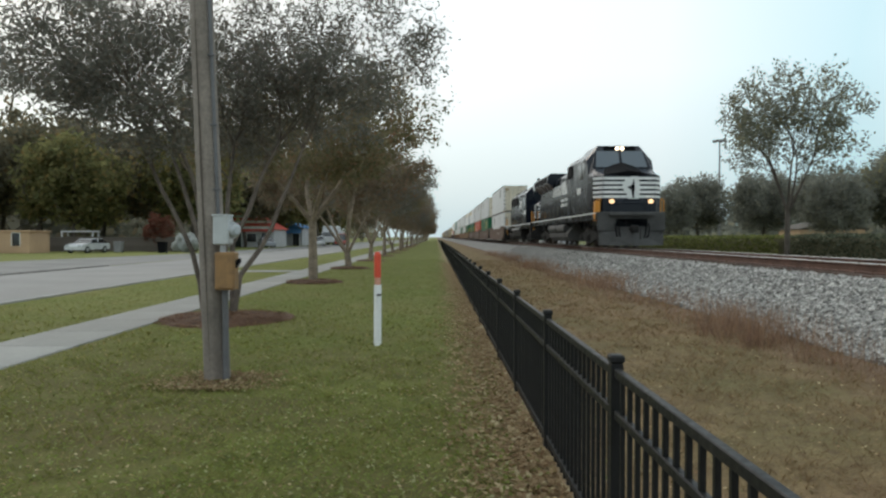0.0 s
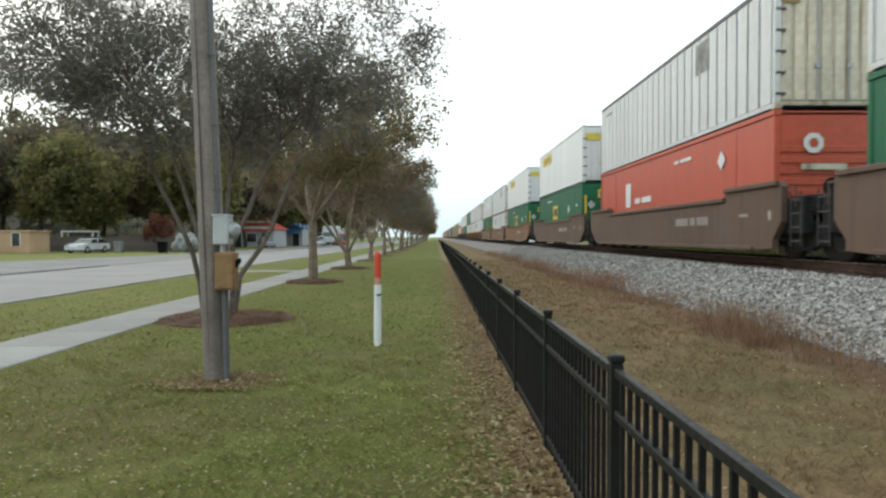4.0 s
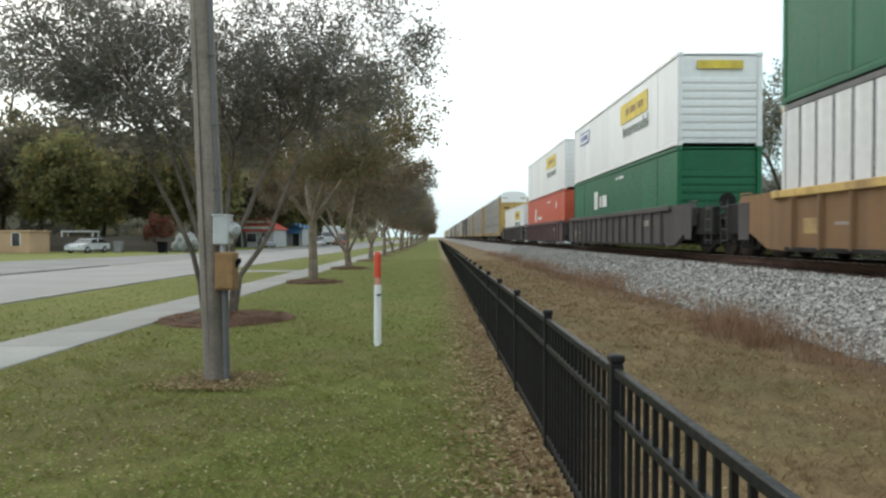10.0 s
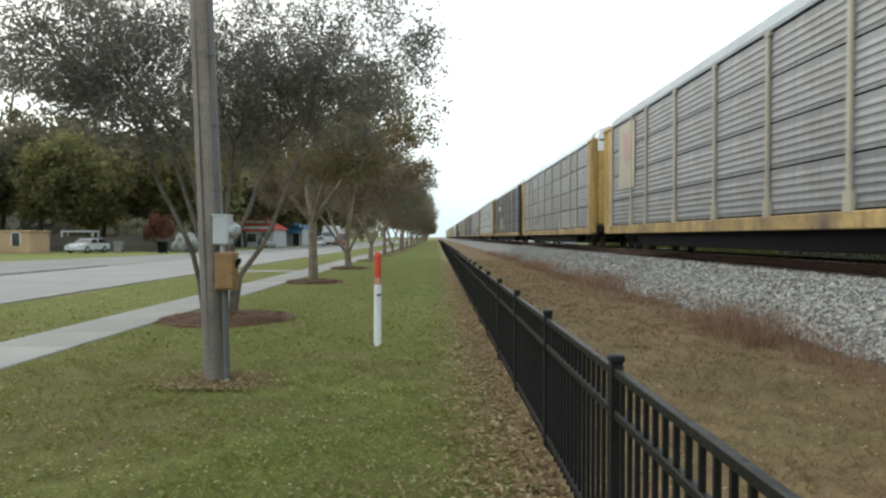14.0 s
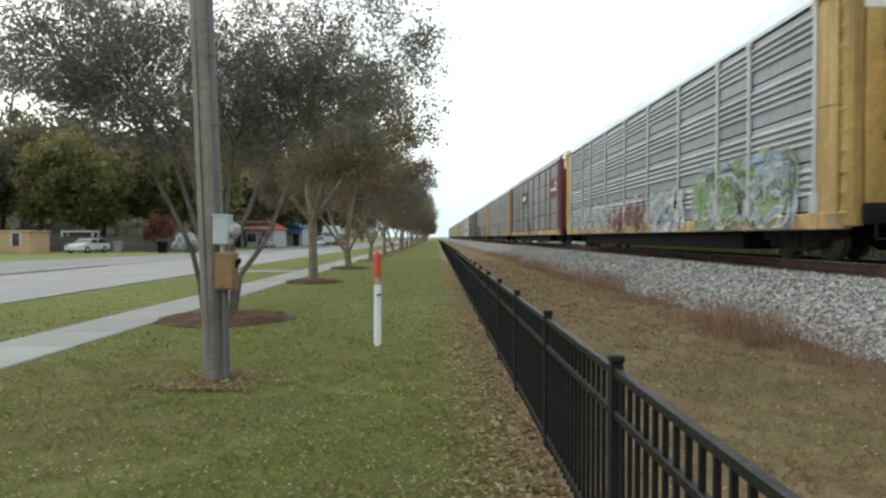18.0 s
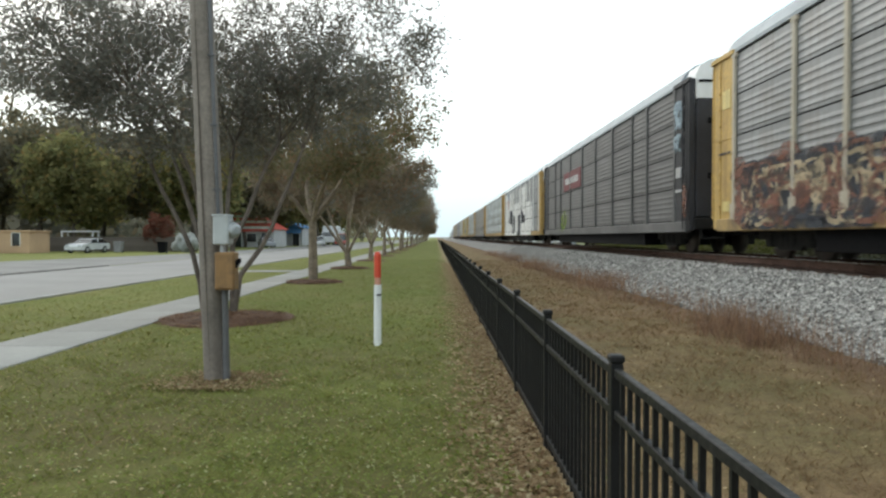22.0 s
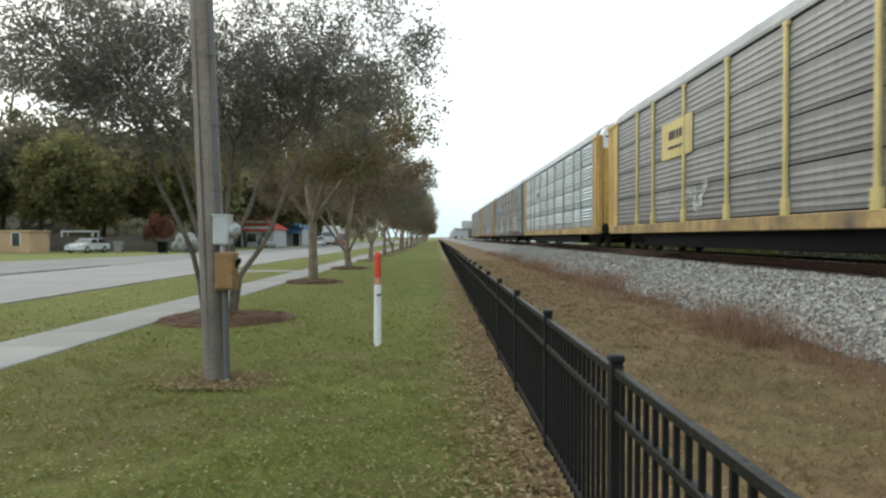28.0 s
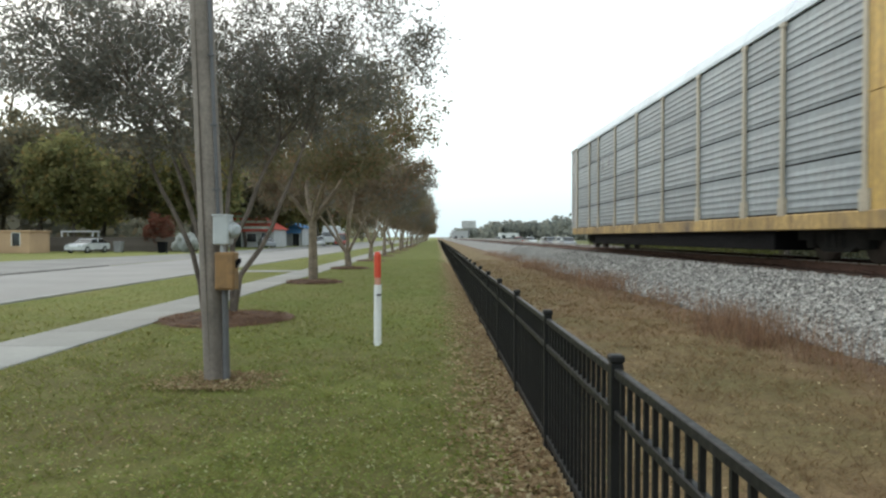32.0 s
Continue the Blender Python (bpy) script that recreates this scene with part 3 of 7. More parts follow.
M_EMBLEM = mat("faded_brown_emblem", (0.3, 0.2, 0.1), 0.7, var=0.5, big=2.5, fine=7, streak=0.5, streak_rgb=(0.04, 0.14, 0.08))
M_FADED = mat("faded_lettering", (0.3, 0.26, 0.23), 0.7, var=0.2)
TRAIN = []
SPEED = 25.92


def rolling(name, label, category, group, s):
    ob = thing(name, label, category, group, at=(TRACK_X, s, RAIL_Z))
    TRAIN.append((ob, s))
    return ob


def loft(stations):
    """A skin through cross-sections (y, [(x, z), ...]) with equally many corners."""
    s, n = Shape(), len(stations[0][1])
    verts = [(x, y, z) for y, ring in stations for x, z in ring]
    faces = [(k * n + i, k * n + (i + 1) % n, (k + 1) * n + (i + 1) % n, (k + 1) * n + i) for k in range(len(stations) - 1) for i in range(n)]
    faces += [tuple(range(n))[::-1], tuple(range((len(stations) - 1) * n, len(stations) * n))]
    return s.add(verts, faces)


def wheel_shape(r):
    s = Shape()
    s.tube((-0.07, 0, 0), (0.06, 0, 0), r, n=24).tube((0.06, 0, 0), (0.09, 0, 0), r + 0.028, n=24).tube((-0.16, 0, 0), (-0.07, 0, 0), 0.11, n=12)
    return s


def truck(parent, y, r=0.46, axles=(-0.9, 0.9), heavy=False, name="bogie"):
    """A bogie: side frames, bolster, springs, and a wheelset to each axle."""
    span = max(axles) + 0.55
    s = Shape()
    for x in (-1.02, 1.02):
        sx = 1 if x > 0 else -1
        prof = [(-span, 0.42), (-span, 0.62), (-span * 0.55, 0.72), (-0.35, 0.86), (0.35, 0.86), (span * 0.55, 0.72), (span, 0.62), (span, 0.42), (span * 0.6, 0.44), (0.45, 0.2), (-0.45, 0.2), (-span * 0.6, 0.44)]
        s.prism(prof, x - 0.07, x + 0.07, "x")
        for k in (-0.22, 0.0, 0.22):
            s.tube((x + sx * 0.075, k, 0.28), (x + sx * 0.075, k, 0.56), 0.075, n=10)
        for a in axles:
            s.box(x - 0.11, x + 0.13, a - 0.15, a + 0.15, r - 0.16, r + 0.15, 0.03)
    s.box(-1.0, 1.0, -0.25, 0.25, 0.5, 0.85, 0.03)
    t = part(name, kept((name, heavy, r, axles), lambda: s, M_UNDER), M_UNDER, parent, at=(0, y, 0))
    for a in axles:
        for side in (-1, 1):
            w = part("wheel", kept(("wheel", r), lambda: wheel_shape(r), M_WHEEL, True), M_WHEEL, t, at=(side * 0.755, a, r + 0.003))
            w.rotation_euler = (0, 0, 0 if side < 0 else math.pi)
    return t


def coupler(parent, y, sign):
    part("coupler", kept("coupler", lambda: Shape().box(-0.1, 0.1, 0.0, 0.75, 0.72, 0.95, 0.03).box(-0.17, 0.17, -0.12, 0.16, 0.68, 1.0, 0.05).tube((0.3, 0.2, 0.85), (0.22, -0.1, 0.42), 0.03), M_UNDER), M_UNDER, parent, at=(0, y, 0)).rotation_euler = (0, 0, 0 if sign > 0 else math.pi)


def level_bars(x, y0, y1, z0, z1, n, parent):
    h = (z1 - z0) / (2 * n - 1)
    for k in range(n):
        part("hood_bar", Shape().box(x - 0.006, x + 0.004, y0, y1, z0 + 2 * k * h, z0 + (2 * k + 1) * h), M_WHITE, parent, "white level bar")


def glyphs(x, y0, y1, z0, z1, n, gap=0.2):
    """Plain bars of uneven length standing for a line of writing on a side wall facing -x."""
    s, y, k, unit = Shape(), y0, n, (y1 - y0) / n
    while y < y1 - unit * 0.4:
        w = min(y1 - y, unit * (2.6, 1.4, 3.3, 1.9)[k % 4])
        s.box(x - 0.003, x + 0.003, y, y + w - unit * gap, z0, z1)
        y, k = y + w + unit * 0.25, k + 1
    return s



# ---- leading locomotive: wide nose ----
def lead_locomotive(s0):
    e = rolling("locomotive", "black wide-nosed diesel locomotive with white nose stripes, headlamps lit", "locomotive", "locomotives", s0)

    def ring(w, zs, wt, zt):
        return [(-w, 1.62), (-w, zs), (-wt, zt), (wt, zt), (w, zs), (w, 1.62)]

    body = loft([(1.0, ring(1.18, 3.22, 1.12, 3.3)), (1.45, ring(1.52, 3.24, 1.3, 3.4)), (2.4, ring(1.54, 3.34, 1.36, 3.72)),
                 (2.78, ring(1.54, 4.1, 1.12, 4.58)), (3.0, ring(1.54, 4.2, 0.98, 4.82)), (5.3, ring(1.54, 4.2, 0.98, 4.82)), (5.45, ring(1.4, 4.0, 0.9, 4.6))])
    cab = part("cab", body, M_LOCO, e)
    for x0, x1 in ((-1.2, -0.06), (0.06, 1.2)):
        a, b = Vector((0, 2.4, 3.74)), Vector((0, 2.77, 4.54))
        nrm = Vector((0, -(b - a).z, (b - a).y)).normalized() * 0.03
        p = [Vector((x, *(a if j == 0 else b).yz)) for x, j in ((x0, 0), (x1, 0), (x1 * (0.9 if x1 > 0.5 else 1), 1), (x0 * (0.9 if x0 < -0.5 else 1), 1))]
        part("windscreen", Shape().add([tuple(q) for q in p] + [tuple(q + nrm) for q in p], [(0, 1, 2, 3), (4, 5, 6, 7), (0, 1, 5, 4), (1, 2, 6, 5), (2, 3, 7, 6), (3, 0, 4, 7)]), M_SCREEN, cab, "windscreen with the sky's reflection in its colour")
    part("nose_top", loft([(1.0, [(-1.14, 3.28), (-0.4, 3.4), (0.0, 3.46), (0.4, 3.4), (1.14, 3.28), (0.0, 3.2)]), (2.35, [(-1.4, 3.42), (-0.5, 3.82), (0.0, 3.98), (0.5, 3.82), (1.4, 3.42), (0.0, 3.3)])]), M_LOCODARK, cab, "matt black peaked nose top")
    for y0, y1 in ((3.15, 3.85), (4.05, 4.75)):
        for x in (-1.55, 1.53):
            part("side_window", Shape().box(x, x + 0.02, y0, y1, 3.3, 4.05, 0.01), M_GLASS, cab)
    part("window_frame", Shape().box(-1.57, -1.53, 3.1, 4.82, 4.08, 4.14).box(-1.57, -1.53, 3.88, 4.0, 3.25, 4.1), M_GALV, cab)
    part("number_board", Shape().box(-0.75, 0.75, 2.72, 2.86, 4.56, 4.76, 0.03), M_LOCODARK, cab)
    for x in (-0.12, 0.12):
        part("headlamp", Shape().tube((x, 2.68, 4.66), (x, 2.8, 4.66), 0.085, n=16), M_LAMP, cab, "lit round headlamp")
    stripes = Shape()
    for k in range(5):
        z = 2.24 + k * 0.205
        stripes.box(-1.17, 1.17, 0.985, 1.01, z, z + 0.115)
        for sx in (-1, 1):
            d = 0.012
            q = [(sx * (1.18 + d), 1.0, z), (sx * (1.52 + d), 1.45, z), (sx * (1.52 + d), 1.45, z + 0.115), (sx * (1.18 + d), 1.0, z + 0.115)]
            stripes.add(q + [(x * 0.99, y + 0.02, zz) for x, y, zz in q], [(0, 1, 2, 3), (4, 5, 6, 7), (0, 1, 5, 4), (1, 2, 6, 5), (2, 3, 7, 6), (3, 0, 4, 7)])
    part("nose_stripes", stripes, M_WHITE, cab, "white level stripes round the nose")
    part("emblem", Shape().prism([(-0.05, 2.2), (0.42, 2.2), (0.5, 2.65), (0.4, 3.2), (0.1, 3.2), (-0.2, 3.05), (-0.35, 2.7), (-0.15, 2.5)], 0.972, 0.984), M_WHITE, cab, "white emblem on the nose")
    part("emblem_mark", Shape().prism([(0.14, 2.24), (0.2, 2.24), (0.24, 2.7), (0.2, 3.1), (0.1, 2.8), (-0.12, 2.72), (0.08, 2.62)], 0.962, 0.971), M_LOCODARK, cab)
    part("nose_door", Shape().box(0.55, 1.1, 0.99, 1.005, 1.75, 3.18, 0.004), M_LOCO, cab)
    # frame and walkway
    part("frame", Shape().box(-1.52, 1.52, 0.75, 21.7, 1.28, 1.6, 0.02).box(-0.7, 0.7, 0.6, 21.8, 0.95, 1.3), M_LOCO, e)
    part("sill_stripe", Shape().box(-1.535, -1.52, 1.0, 21.6, 1.525, 1.585), M_WHITE, e, "white stripe along the frame")
    # hood
    hood = part("hood", loft([(5.4, [(-1.05, 1.6), (-1.05, 3.98), (-0.8, 4.24), (0.8, 4.24), (1.05, 3.98), (1.05, 1.6)]), (20.6, [(-1.05, 1.6), (-1.05, 3.98), (-0.8, 4.24), (0.8, 4.24), (1.05, 3.98), (1.05, 1.6)])]), M_LOCO, e)
    part("radiator", loft([(y, [(-1.05, 3.55), (-1.52, 3.95), (-1.52, 4.4), (-1.3, 4.55), (1.3, 4.55), (1.52, 4.4), (1.52, 3.95), (1.05, 3.55)]) for y in (14.6, 20.7)]), M_LOCO, hood, "overhanging radiator wing")
    part("radiator_grille", Shape().box(-1.535, -1.515, 14.9, 20.4, 4.0, 4.36), M_LOCODARK, hood)
    cabinet = part("inverter_cabinet", loft([(y, [(-1.16, 1.6), (-1.16, 4.42), (-0.98, 4.66), (0.98, 4.66), (1.16, 4.42), (1.16, 1.6)]) for y in (5.42, 9.7)]), M_LOCO, hood)
    part("intake_grille", Shape().box(-1.2, -1.15, 8.1, 9.5, 3.72, 4.4, 0.02), M_LOCODARK, cabinet)
    part("exhaust", Shape().box(-0.5, 0.5, 10.5, 12.2, 4.2, 4.5, 0.05), M_LOCO, hood)
    for k in range(14):
        part("hood_door", kept("hood_door", lambda: Shape().box(-0.018, 0.0, 0.02, 0.86, 1.75, 3.35, 0.008).box(-0.035, -0.015, 0.7, 0.76, 2.4, 2.6), M_LOCO), M_LOCO, hood, at=(-1.05, 9.75 + k * 0.77, 0))
    level_bars(-1.075, 12.0, 15.2, 3.05, 3.62, 5, hood)
    part("hood_letter_block", Shape().prism([(10.3, 3.0), (10.9, 3.0), (11.2, 3.75), (10.6, 3.75)], -1.081, -1.071, "x").prism([(11.1, 3.0), (11.7, 3.0), (12.0, 3.75), (11.4, 3.75)], -1.081, -1.071, "x"), M_WHITE, hood, "white slanted blocks")
    part("hood_lettering", glyphs(-1.075, 10.0, 12.3, 2.6, 2.78, 9).add(*(lambda q: (q.v, q.f))(glyphs(-1.075, 10.0, 12.3, 2.3, 2.48, 9))), M_WHITE, hood, "white lettering blocks")
    part("cab_number", glyphs(-1.555, 4.1, 5.0, 2.6, 2.9, 4), M_WHITE, cab, "white number blocks")
    # tanks, pilot, steps
    part("fuel_tank", Shape().prism([(-1.4, 0.5), (-1.15, 0.25), (1.15, 0.25), (1.4, 0.5), (1.4, 0.68), (1.0, 1.2), (-1.0, 1.2), (-1.4, 0.68)], 8.2, 14.6), M_GRIMEGREY, e)
    for y0, y1 in ((9.0, 11.4), (11.7, 14.2)):
        part("air_reservoir", Shape().tube((-1.28, y0, 0.98), (-1.28, y1, 0.98), 0.27, n=16).tube((-1.28, y0 - 0.06, 0.98), (-1.28, y0, 0.98), 0.18, 0.27, n=16).tube((-1.28, y1, 0.98), (-1.28, y1 + 0.06, 0.98), 0.27, 0.18, n=16), M_GRIMEGREY, e, smooth=False)
    part("pilot", Shape().box(-1.5, 1.5, 0.6, 0.8, 0.75, 1.6, 0.03).box(-1.0, 1.0, 0.42, 0.62, 1.42, 1.56, 0.02), M_GRIMEGREY, e, "dusty dark pilot plate")
    part("snow_plough", Shape().add([(-1.45, 0.72, 0.78), (0.0, 0.5, 0.78), (1.45, 0.72, 0.78), (-1.42, 0.6, 0.12), (0.0, 0.14, 0.1), (1.42, 0.6, 0.12), (-1.42, 0.8, 0.12), (1.42, 0.8, 0.12), (-1.45, 0.8, 0.78), (1.45, 0.8, 0.78)],
                                    [(0, 1, 4, 3), (1, 2, 5, 4), (0, 3, 6, 8), (2, 9, 7, 5), (0, 8, 9, 2, 1), (3, 4, 5, 7, 6), (6, 7, 9, 8)]), M_GRIMEGREY, e, "dusty grey V-shaped plough")
    for x in (-0.75, -0.6, 0.6, 0.75):
        part("air_hose", Shape().path([(x, 0.58, 1.1), (x, 0.44, 0.95), (x * 0.95, 0.42, 0.6), (x * 0.85, 0.5, 0.45)], 0.025), M_LOCODARK, e)
    for x in (-0.8, 0.95):
        part("ditch_lamp", Shape().tube((x, 0.86, 2.08), (x, 1.0, 2.08), 0.1, n=16), M_DITCH, e, "lit ditch lamp")
    for x in (-1.3, 1.3):
        for y in (0.95, 21.4):
            st = Shape()
            for k in range(4):
                st.box(x - 0.28, x + 0.28, y - 0.28, y + 0.28, 0.35 + k * 0.3, 0.38 + k * 0.3)
            part("steps", st, M_UNDER, e)
    rails = Shape().path([(-1.48, 5.6, 2.62), (-1.48, 21.3, 2.62)], 0.018)
    for k in range(11):
        rails.tube((-1.48, 5.6 + k * 1.57, 1.6), (-1.48, 5.6 + k * 1.57, 2.62), 0.016, n=6)
    part("side_handrail", rails, M_LOCO, e)
    for x in (-1.46, 1.46):
        part("corner_handrail", Shape().path([(x, 0.72, 1.0), (x, 0.72, 2.1), (x * 0.9, 0.72, 2.2)], 0.024).path([(x, 1.15, 1.2), (x, 1.15, 2.15), (x, 0.9, 2.2)], 0.024), M_HANDRAIL, e, "orange corner handrail")
        part("corner_handrail", Shape().path([(x, 21.65, 1.0), (x, 21.65, 2.3)], 0.022).path([(x, 21.2, 1.0), (x, 21.2, 2.3)], 0.022), M_HANDRAIL, e, "orange corner handrail")
    part("step_guard", Shape().box(-1.53, -1.3, 1.0, 1.34, 1.2, 2.1, 0.02), M_HANDRAIL, e, "orange painted step guard")
    part("front_rail", Shape().path([(-0.9, 0.7, 1.2), (-0.9, 0.7, 1.95), (-0.4, 0.68, 2.0), (0.4, 0.68, 2.0), (0.9, 0.7, 1.95), (0.9, 0.7, 1.2)], 0.02), M_LOCO, e)
    part("horn", Shape().tube((-0.3, 6.6, 4.6), (-0.3, 6.0, 4.6), 0.05, 0.11, n=10).tube((-0.3, 6.6, 4.4), (-0.3, 6.6, 4.6), 0.03), M_GALV, hood)
    for y in (4.2, 18.2):
        truck(e, y, 0.53, (-1.7, 0.0, 1.7), True, "six_wheel_bogie")
    coupler(e, 0.1, 1)
    coupler(e, 22.35, -1)


# ---- second locomotive: narrow nose ----
def second_locomotive(s0):
    e = rolling("locomotive", "black road-switcher locomotive with striped narrow nose and white number board", "locomotive", "locomotives", s0)
    part("frame", Shape().box(-1.5, 1.5, 0.6, 20.9, 1.25, 1.58, 0.02).box(-0.7, 0.7, 0.5, 21.0, 0.95, 1.26), M_LOCO, e)
    part("sill_stripe", Shape().box(-1.515, -1.5, 0.8, 20.8, 1.5, 1.565), M_WHITE, e, "white stripe along the frame")
    nose = part("short_hood", loft([(1.55, [(-0.7, 1.58), (-0.85, 2.9), (-0.6, 3.1), (0.6, 3.1), (0.85, 2.9), (0.7, 1.58)]), (1.85, [(-0.9, 1.58), (-0.9, 3.0), (-0.65, 3.2), (0.65, 3.2), (0.9, 3.0), (0.9, 1.58)]), (3.2, [(-0.9, 1.58), (-0.9, 3.15), (-0.65, 3.35), (0.65, 3.35), (0.9, 3.15), (0.9, 1.58)])]), M_LOCO, e)
    st = Shape()
    for k in range(5):
        z = 2.0 + k * 0.21
        st.box(-0.78, 0.78, 1.525, 1.56, z, z + 0.11).box(-0.915, -0.88, 1.85, 2.9 - 0.1 * k, z, z + 0.11)
    part("nose_stripes", st, M_WHITE, nose, "white level stripes on the nose")
    part("emblem", Shape().prism([(0.1, 2.1), (0.6, 2.1), (0.72, 2.6), (0.5, 2.98), (0.2, 2.8), (0.0, 2.5)], 1.5, 1.52), M_WHITE, nose, "white emblem on the nose")
    cab = part("cab", loft([(y, [(-1.5, 1.58), (-1.5, 3.95), (-0.85, 4.62), (0.85, 4.62), (1.5, 3.95), (1.5, 1.58)]) for y in (3.2, 5.7)]), M_LOCO, e)
    part("number_board", Shape().box(-0.95, 0.95, 3.1, 3.22, 4.12, 4.58, 0.04), M_WHITE, cab, "white number board over the windscreens")
    part("number_blocks", Shape().box(-0.85, -0.62, 3.085, 3.1, 4.2, 4.48).box(-0.58, -0.4, 3.085, 3.1, 4.2, 4.48).box(0.4, 0.58, 3.085, 3.1, 4.2, 4.48).box(0.62, 0.85, 3.085, 3.1, 4.2, 4.48), M_LOCODARK, cab)
    part("headlamp", Shape().tube((-0.1, 3.06, 4.35), (-0.1, 3.12, 4.35), 0.09, n=14).tube((0.12, 3.06, 4.35), (0.12, 3.12, 4.35), 0.09, n=14), M_GALV, cab)
    for x0, x1 in ((-1.3, -0.95), (-0.85, -0.1), (0.1, 0.85), (0.95, 1.3)):
        part("windscreen", Shape().box(x0, x1, 3.18, 3.21, 3.42, 3.98, 0.01), M_GLASS, cab)
    for y0, y1 in ((3.5, 4.1), (4.2, 4.9)):
        part("side_window", Shape().box(-1.52, -1.49, y0, y1, 3.0, 3.7, 0.01), M_GLASS, cab)
    part("window_frame", Shape().box(-1.53, -1.5, 4.1, 4.2, 2.95, 3.75).box(-1.53, -1.5, 4.9, 4.97, 2.95, 3.75), M_GALV, cab, "bare metal window frame")
    part("sun_visor", Shape().box(-1.85, -1.48, 3.4, 5.1, 3.78, 3.82), M_GALV, cab)
    part("cab_number", glyphs(-1.503, 3.5, 4.8, 2.3, 2.62, 4), M_WHITE, cab, "white number blocks")
    hood = part("long_hood", loft([(y, [(-0.88, 1.58), (-0.88, 4.3), (-0.62, 4.62), (0.62, 4.62), (0.88, 4.3), (0.88, 1.58)]) for y in (5.7, 20.1)]), M_LOCO, e)
    part("radiator_grille", Shape().box(-0.93, -0.87, 13.8, 19.6, 3.5, 4.26, 0.01), M_LOCODARK, hood, "black radiator grille")
    part("blower_intake", Shape().box(-0.91, -0.87, 6.0, 8.2, 3.4, 4.2, 0.01), M_LOCODARK, hood)
    part("dynamic_brake_hatch", Shape().box(-0.7, 0.7, 10.8, 13.4, 4.55, 4.72, 0.06), M_LOCO, hood)
    for y in (9.2, 11.5, 12.7, 16.8, 17.9, 19.0):
        part("roof_fan", Shape().tube((0, y, 4.6), (0, y, 4.8), 0.5, n=18), M_LOCODARK, hood)
    level_bars(-0.89, 10.6, 13.0, 3.1, 3.8, 5, hood)
    part("hood_letter_block", Shape().prism([(8.7, 3.1), (9.4, 3.1), (9.7, 3.8), (9.0, 3.8)], -0.897, -0.887, "x").prism([(9.5, 3.1), (10.2, 3.1), (10.5, 3.8), (9.8, 3.8)], -0.897, -0.887, "x"), M_WHITE, hood, "white slanted blocks")
    part("hood_lettering", glyphs(-0.899, 9.0, 11.0, 2.5, 2.66, 8).add(*(lambda q: (q.v, q.f))(glyphs(-0.899, 9.0, 10.6, 2.2, 2.36, 8))), M_WHITE, hood, "white lettering blocks")
    for k in range(14):
        part("hood_door", kept("hood_door_low", lambda: Shape().box(-0.018, 0.0, 0.02, 0.8, 1.7, 2.85, 0.008).box(-0.04, -0.015, 0.66, 0.72, 2.2, 2.4), M_LOCO), M_LOCO, hood, at=(-0.88, 8.4 + k * 0.84, 0))
    part("fuel_tank", Shape().prism([(-1.4, 0.6), (-1.1, 0.3), (1.1, 0.3), (1.4, 0.6), (1.4, 1.15), (-1.4, 1.15)], 7.6, 13.4), M_UNDER, e)
    part("tank_pipe", Shape().path([(-1.48, 8.0, 1.18), (-1.48, 13.2, 1.18)], 0.04), M_GALV, e)
    part("pilot", Shape().box(-1.5, 1.5, 0.42, 0.65, 0.3, 1.55, 0.03), M_UNDER, e)
    for x in (-1.28, 1.28):
        for y in (0.95, 20.5):
            q = Shape()
            for k in range(4):
                q.box(x - 0.26, x + 0.26, y - 0.3, y + 0.3, 0.35 + k * 0.29, 0.38 + k * 0.29)
            part("steps", q, M_UNDER, e)
        for ya, yb in ((0.5, 1.45), (20.0, 20.95)):
            part("corner_handrail", Shape().path([(x, ya, 0.7), (x, ya, 2.3)], 0.028).path([(x, yb, 1.0), (x, yb, 2.5)], 0.028).path([(x, ya, 1.9), (x, yb, 1.9)], 0.02), M_HANDRAIL, e, "orange corner handrail")
    part("front_handrail", Shape().path([(-0.95, 0.5, 1.3), (-0.95, 0.5, 2.4), (0.95, 0.5, 2.4), (0.95, 0.5, 1.3)], 0.024).path([(-0.35, 0.5, 1.3), (-0.35, 0.5, 2.4)], 0.02).path([(0.35, 0.5, 1.3), (0.35, 0.5, 2.4)], 0.02), M_HANDRAIL, e, "orange front handrail")
    rails = Shape().path([(-1.46, 5.9, 2.5), (-1.46, 20.4, 2.5)], 0.018)
    for k in range(11):
        rails.tube((-1.46, 5.9 + k * 1.44, 1.58), (-1.46, 5.9 + k * 1.44, 2.5), 0.016, n=6)
    part("side_handrail", rails, M_LOCO, e)
    horn = Shape().tube((0, 4.6, 4.6), (0, 4.6, 5.0), 0.05)
    for a in (-0.35, 0.0, 0.35):
        horn.tube((a, 4.9, 5.02 + abs(a) * 0.3), (a, 4.2, 5.02 + abs(a) * 0.3), 0.05, 0.13, n=10)
    part("horn", horn, M_LOCODARK, cab, "dark air horns on the roof")
    for y in (3.9, 17.4):
        truck(e, y, 0.51, (-1.7, 0.0, 1.7), True, "six_wheel_bogie")
    coupler(e, 0.05, 1)
    coupler(e, 21.45, -1)


# ---- well cars and containers ----
CLEN, CH, CW = 16.1, 2.85, 1.3


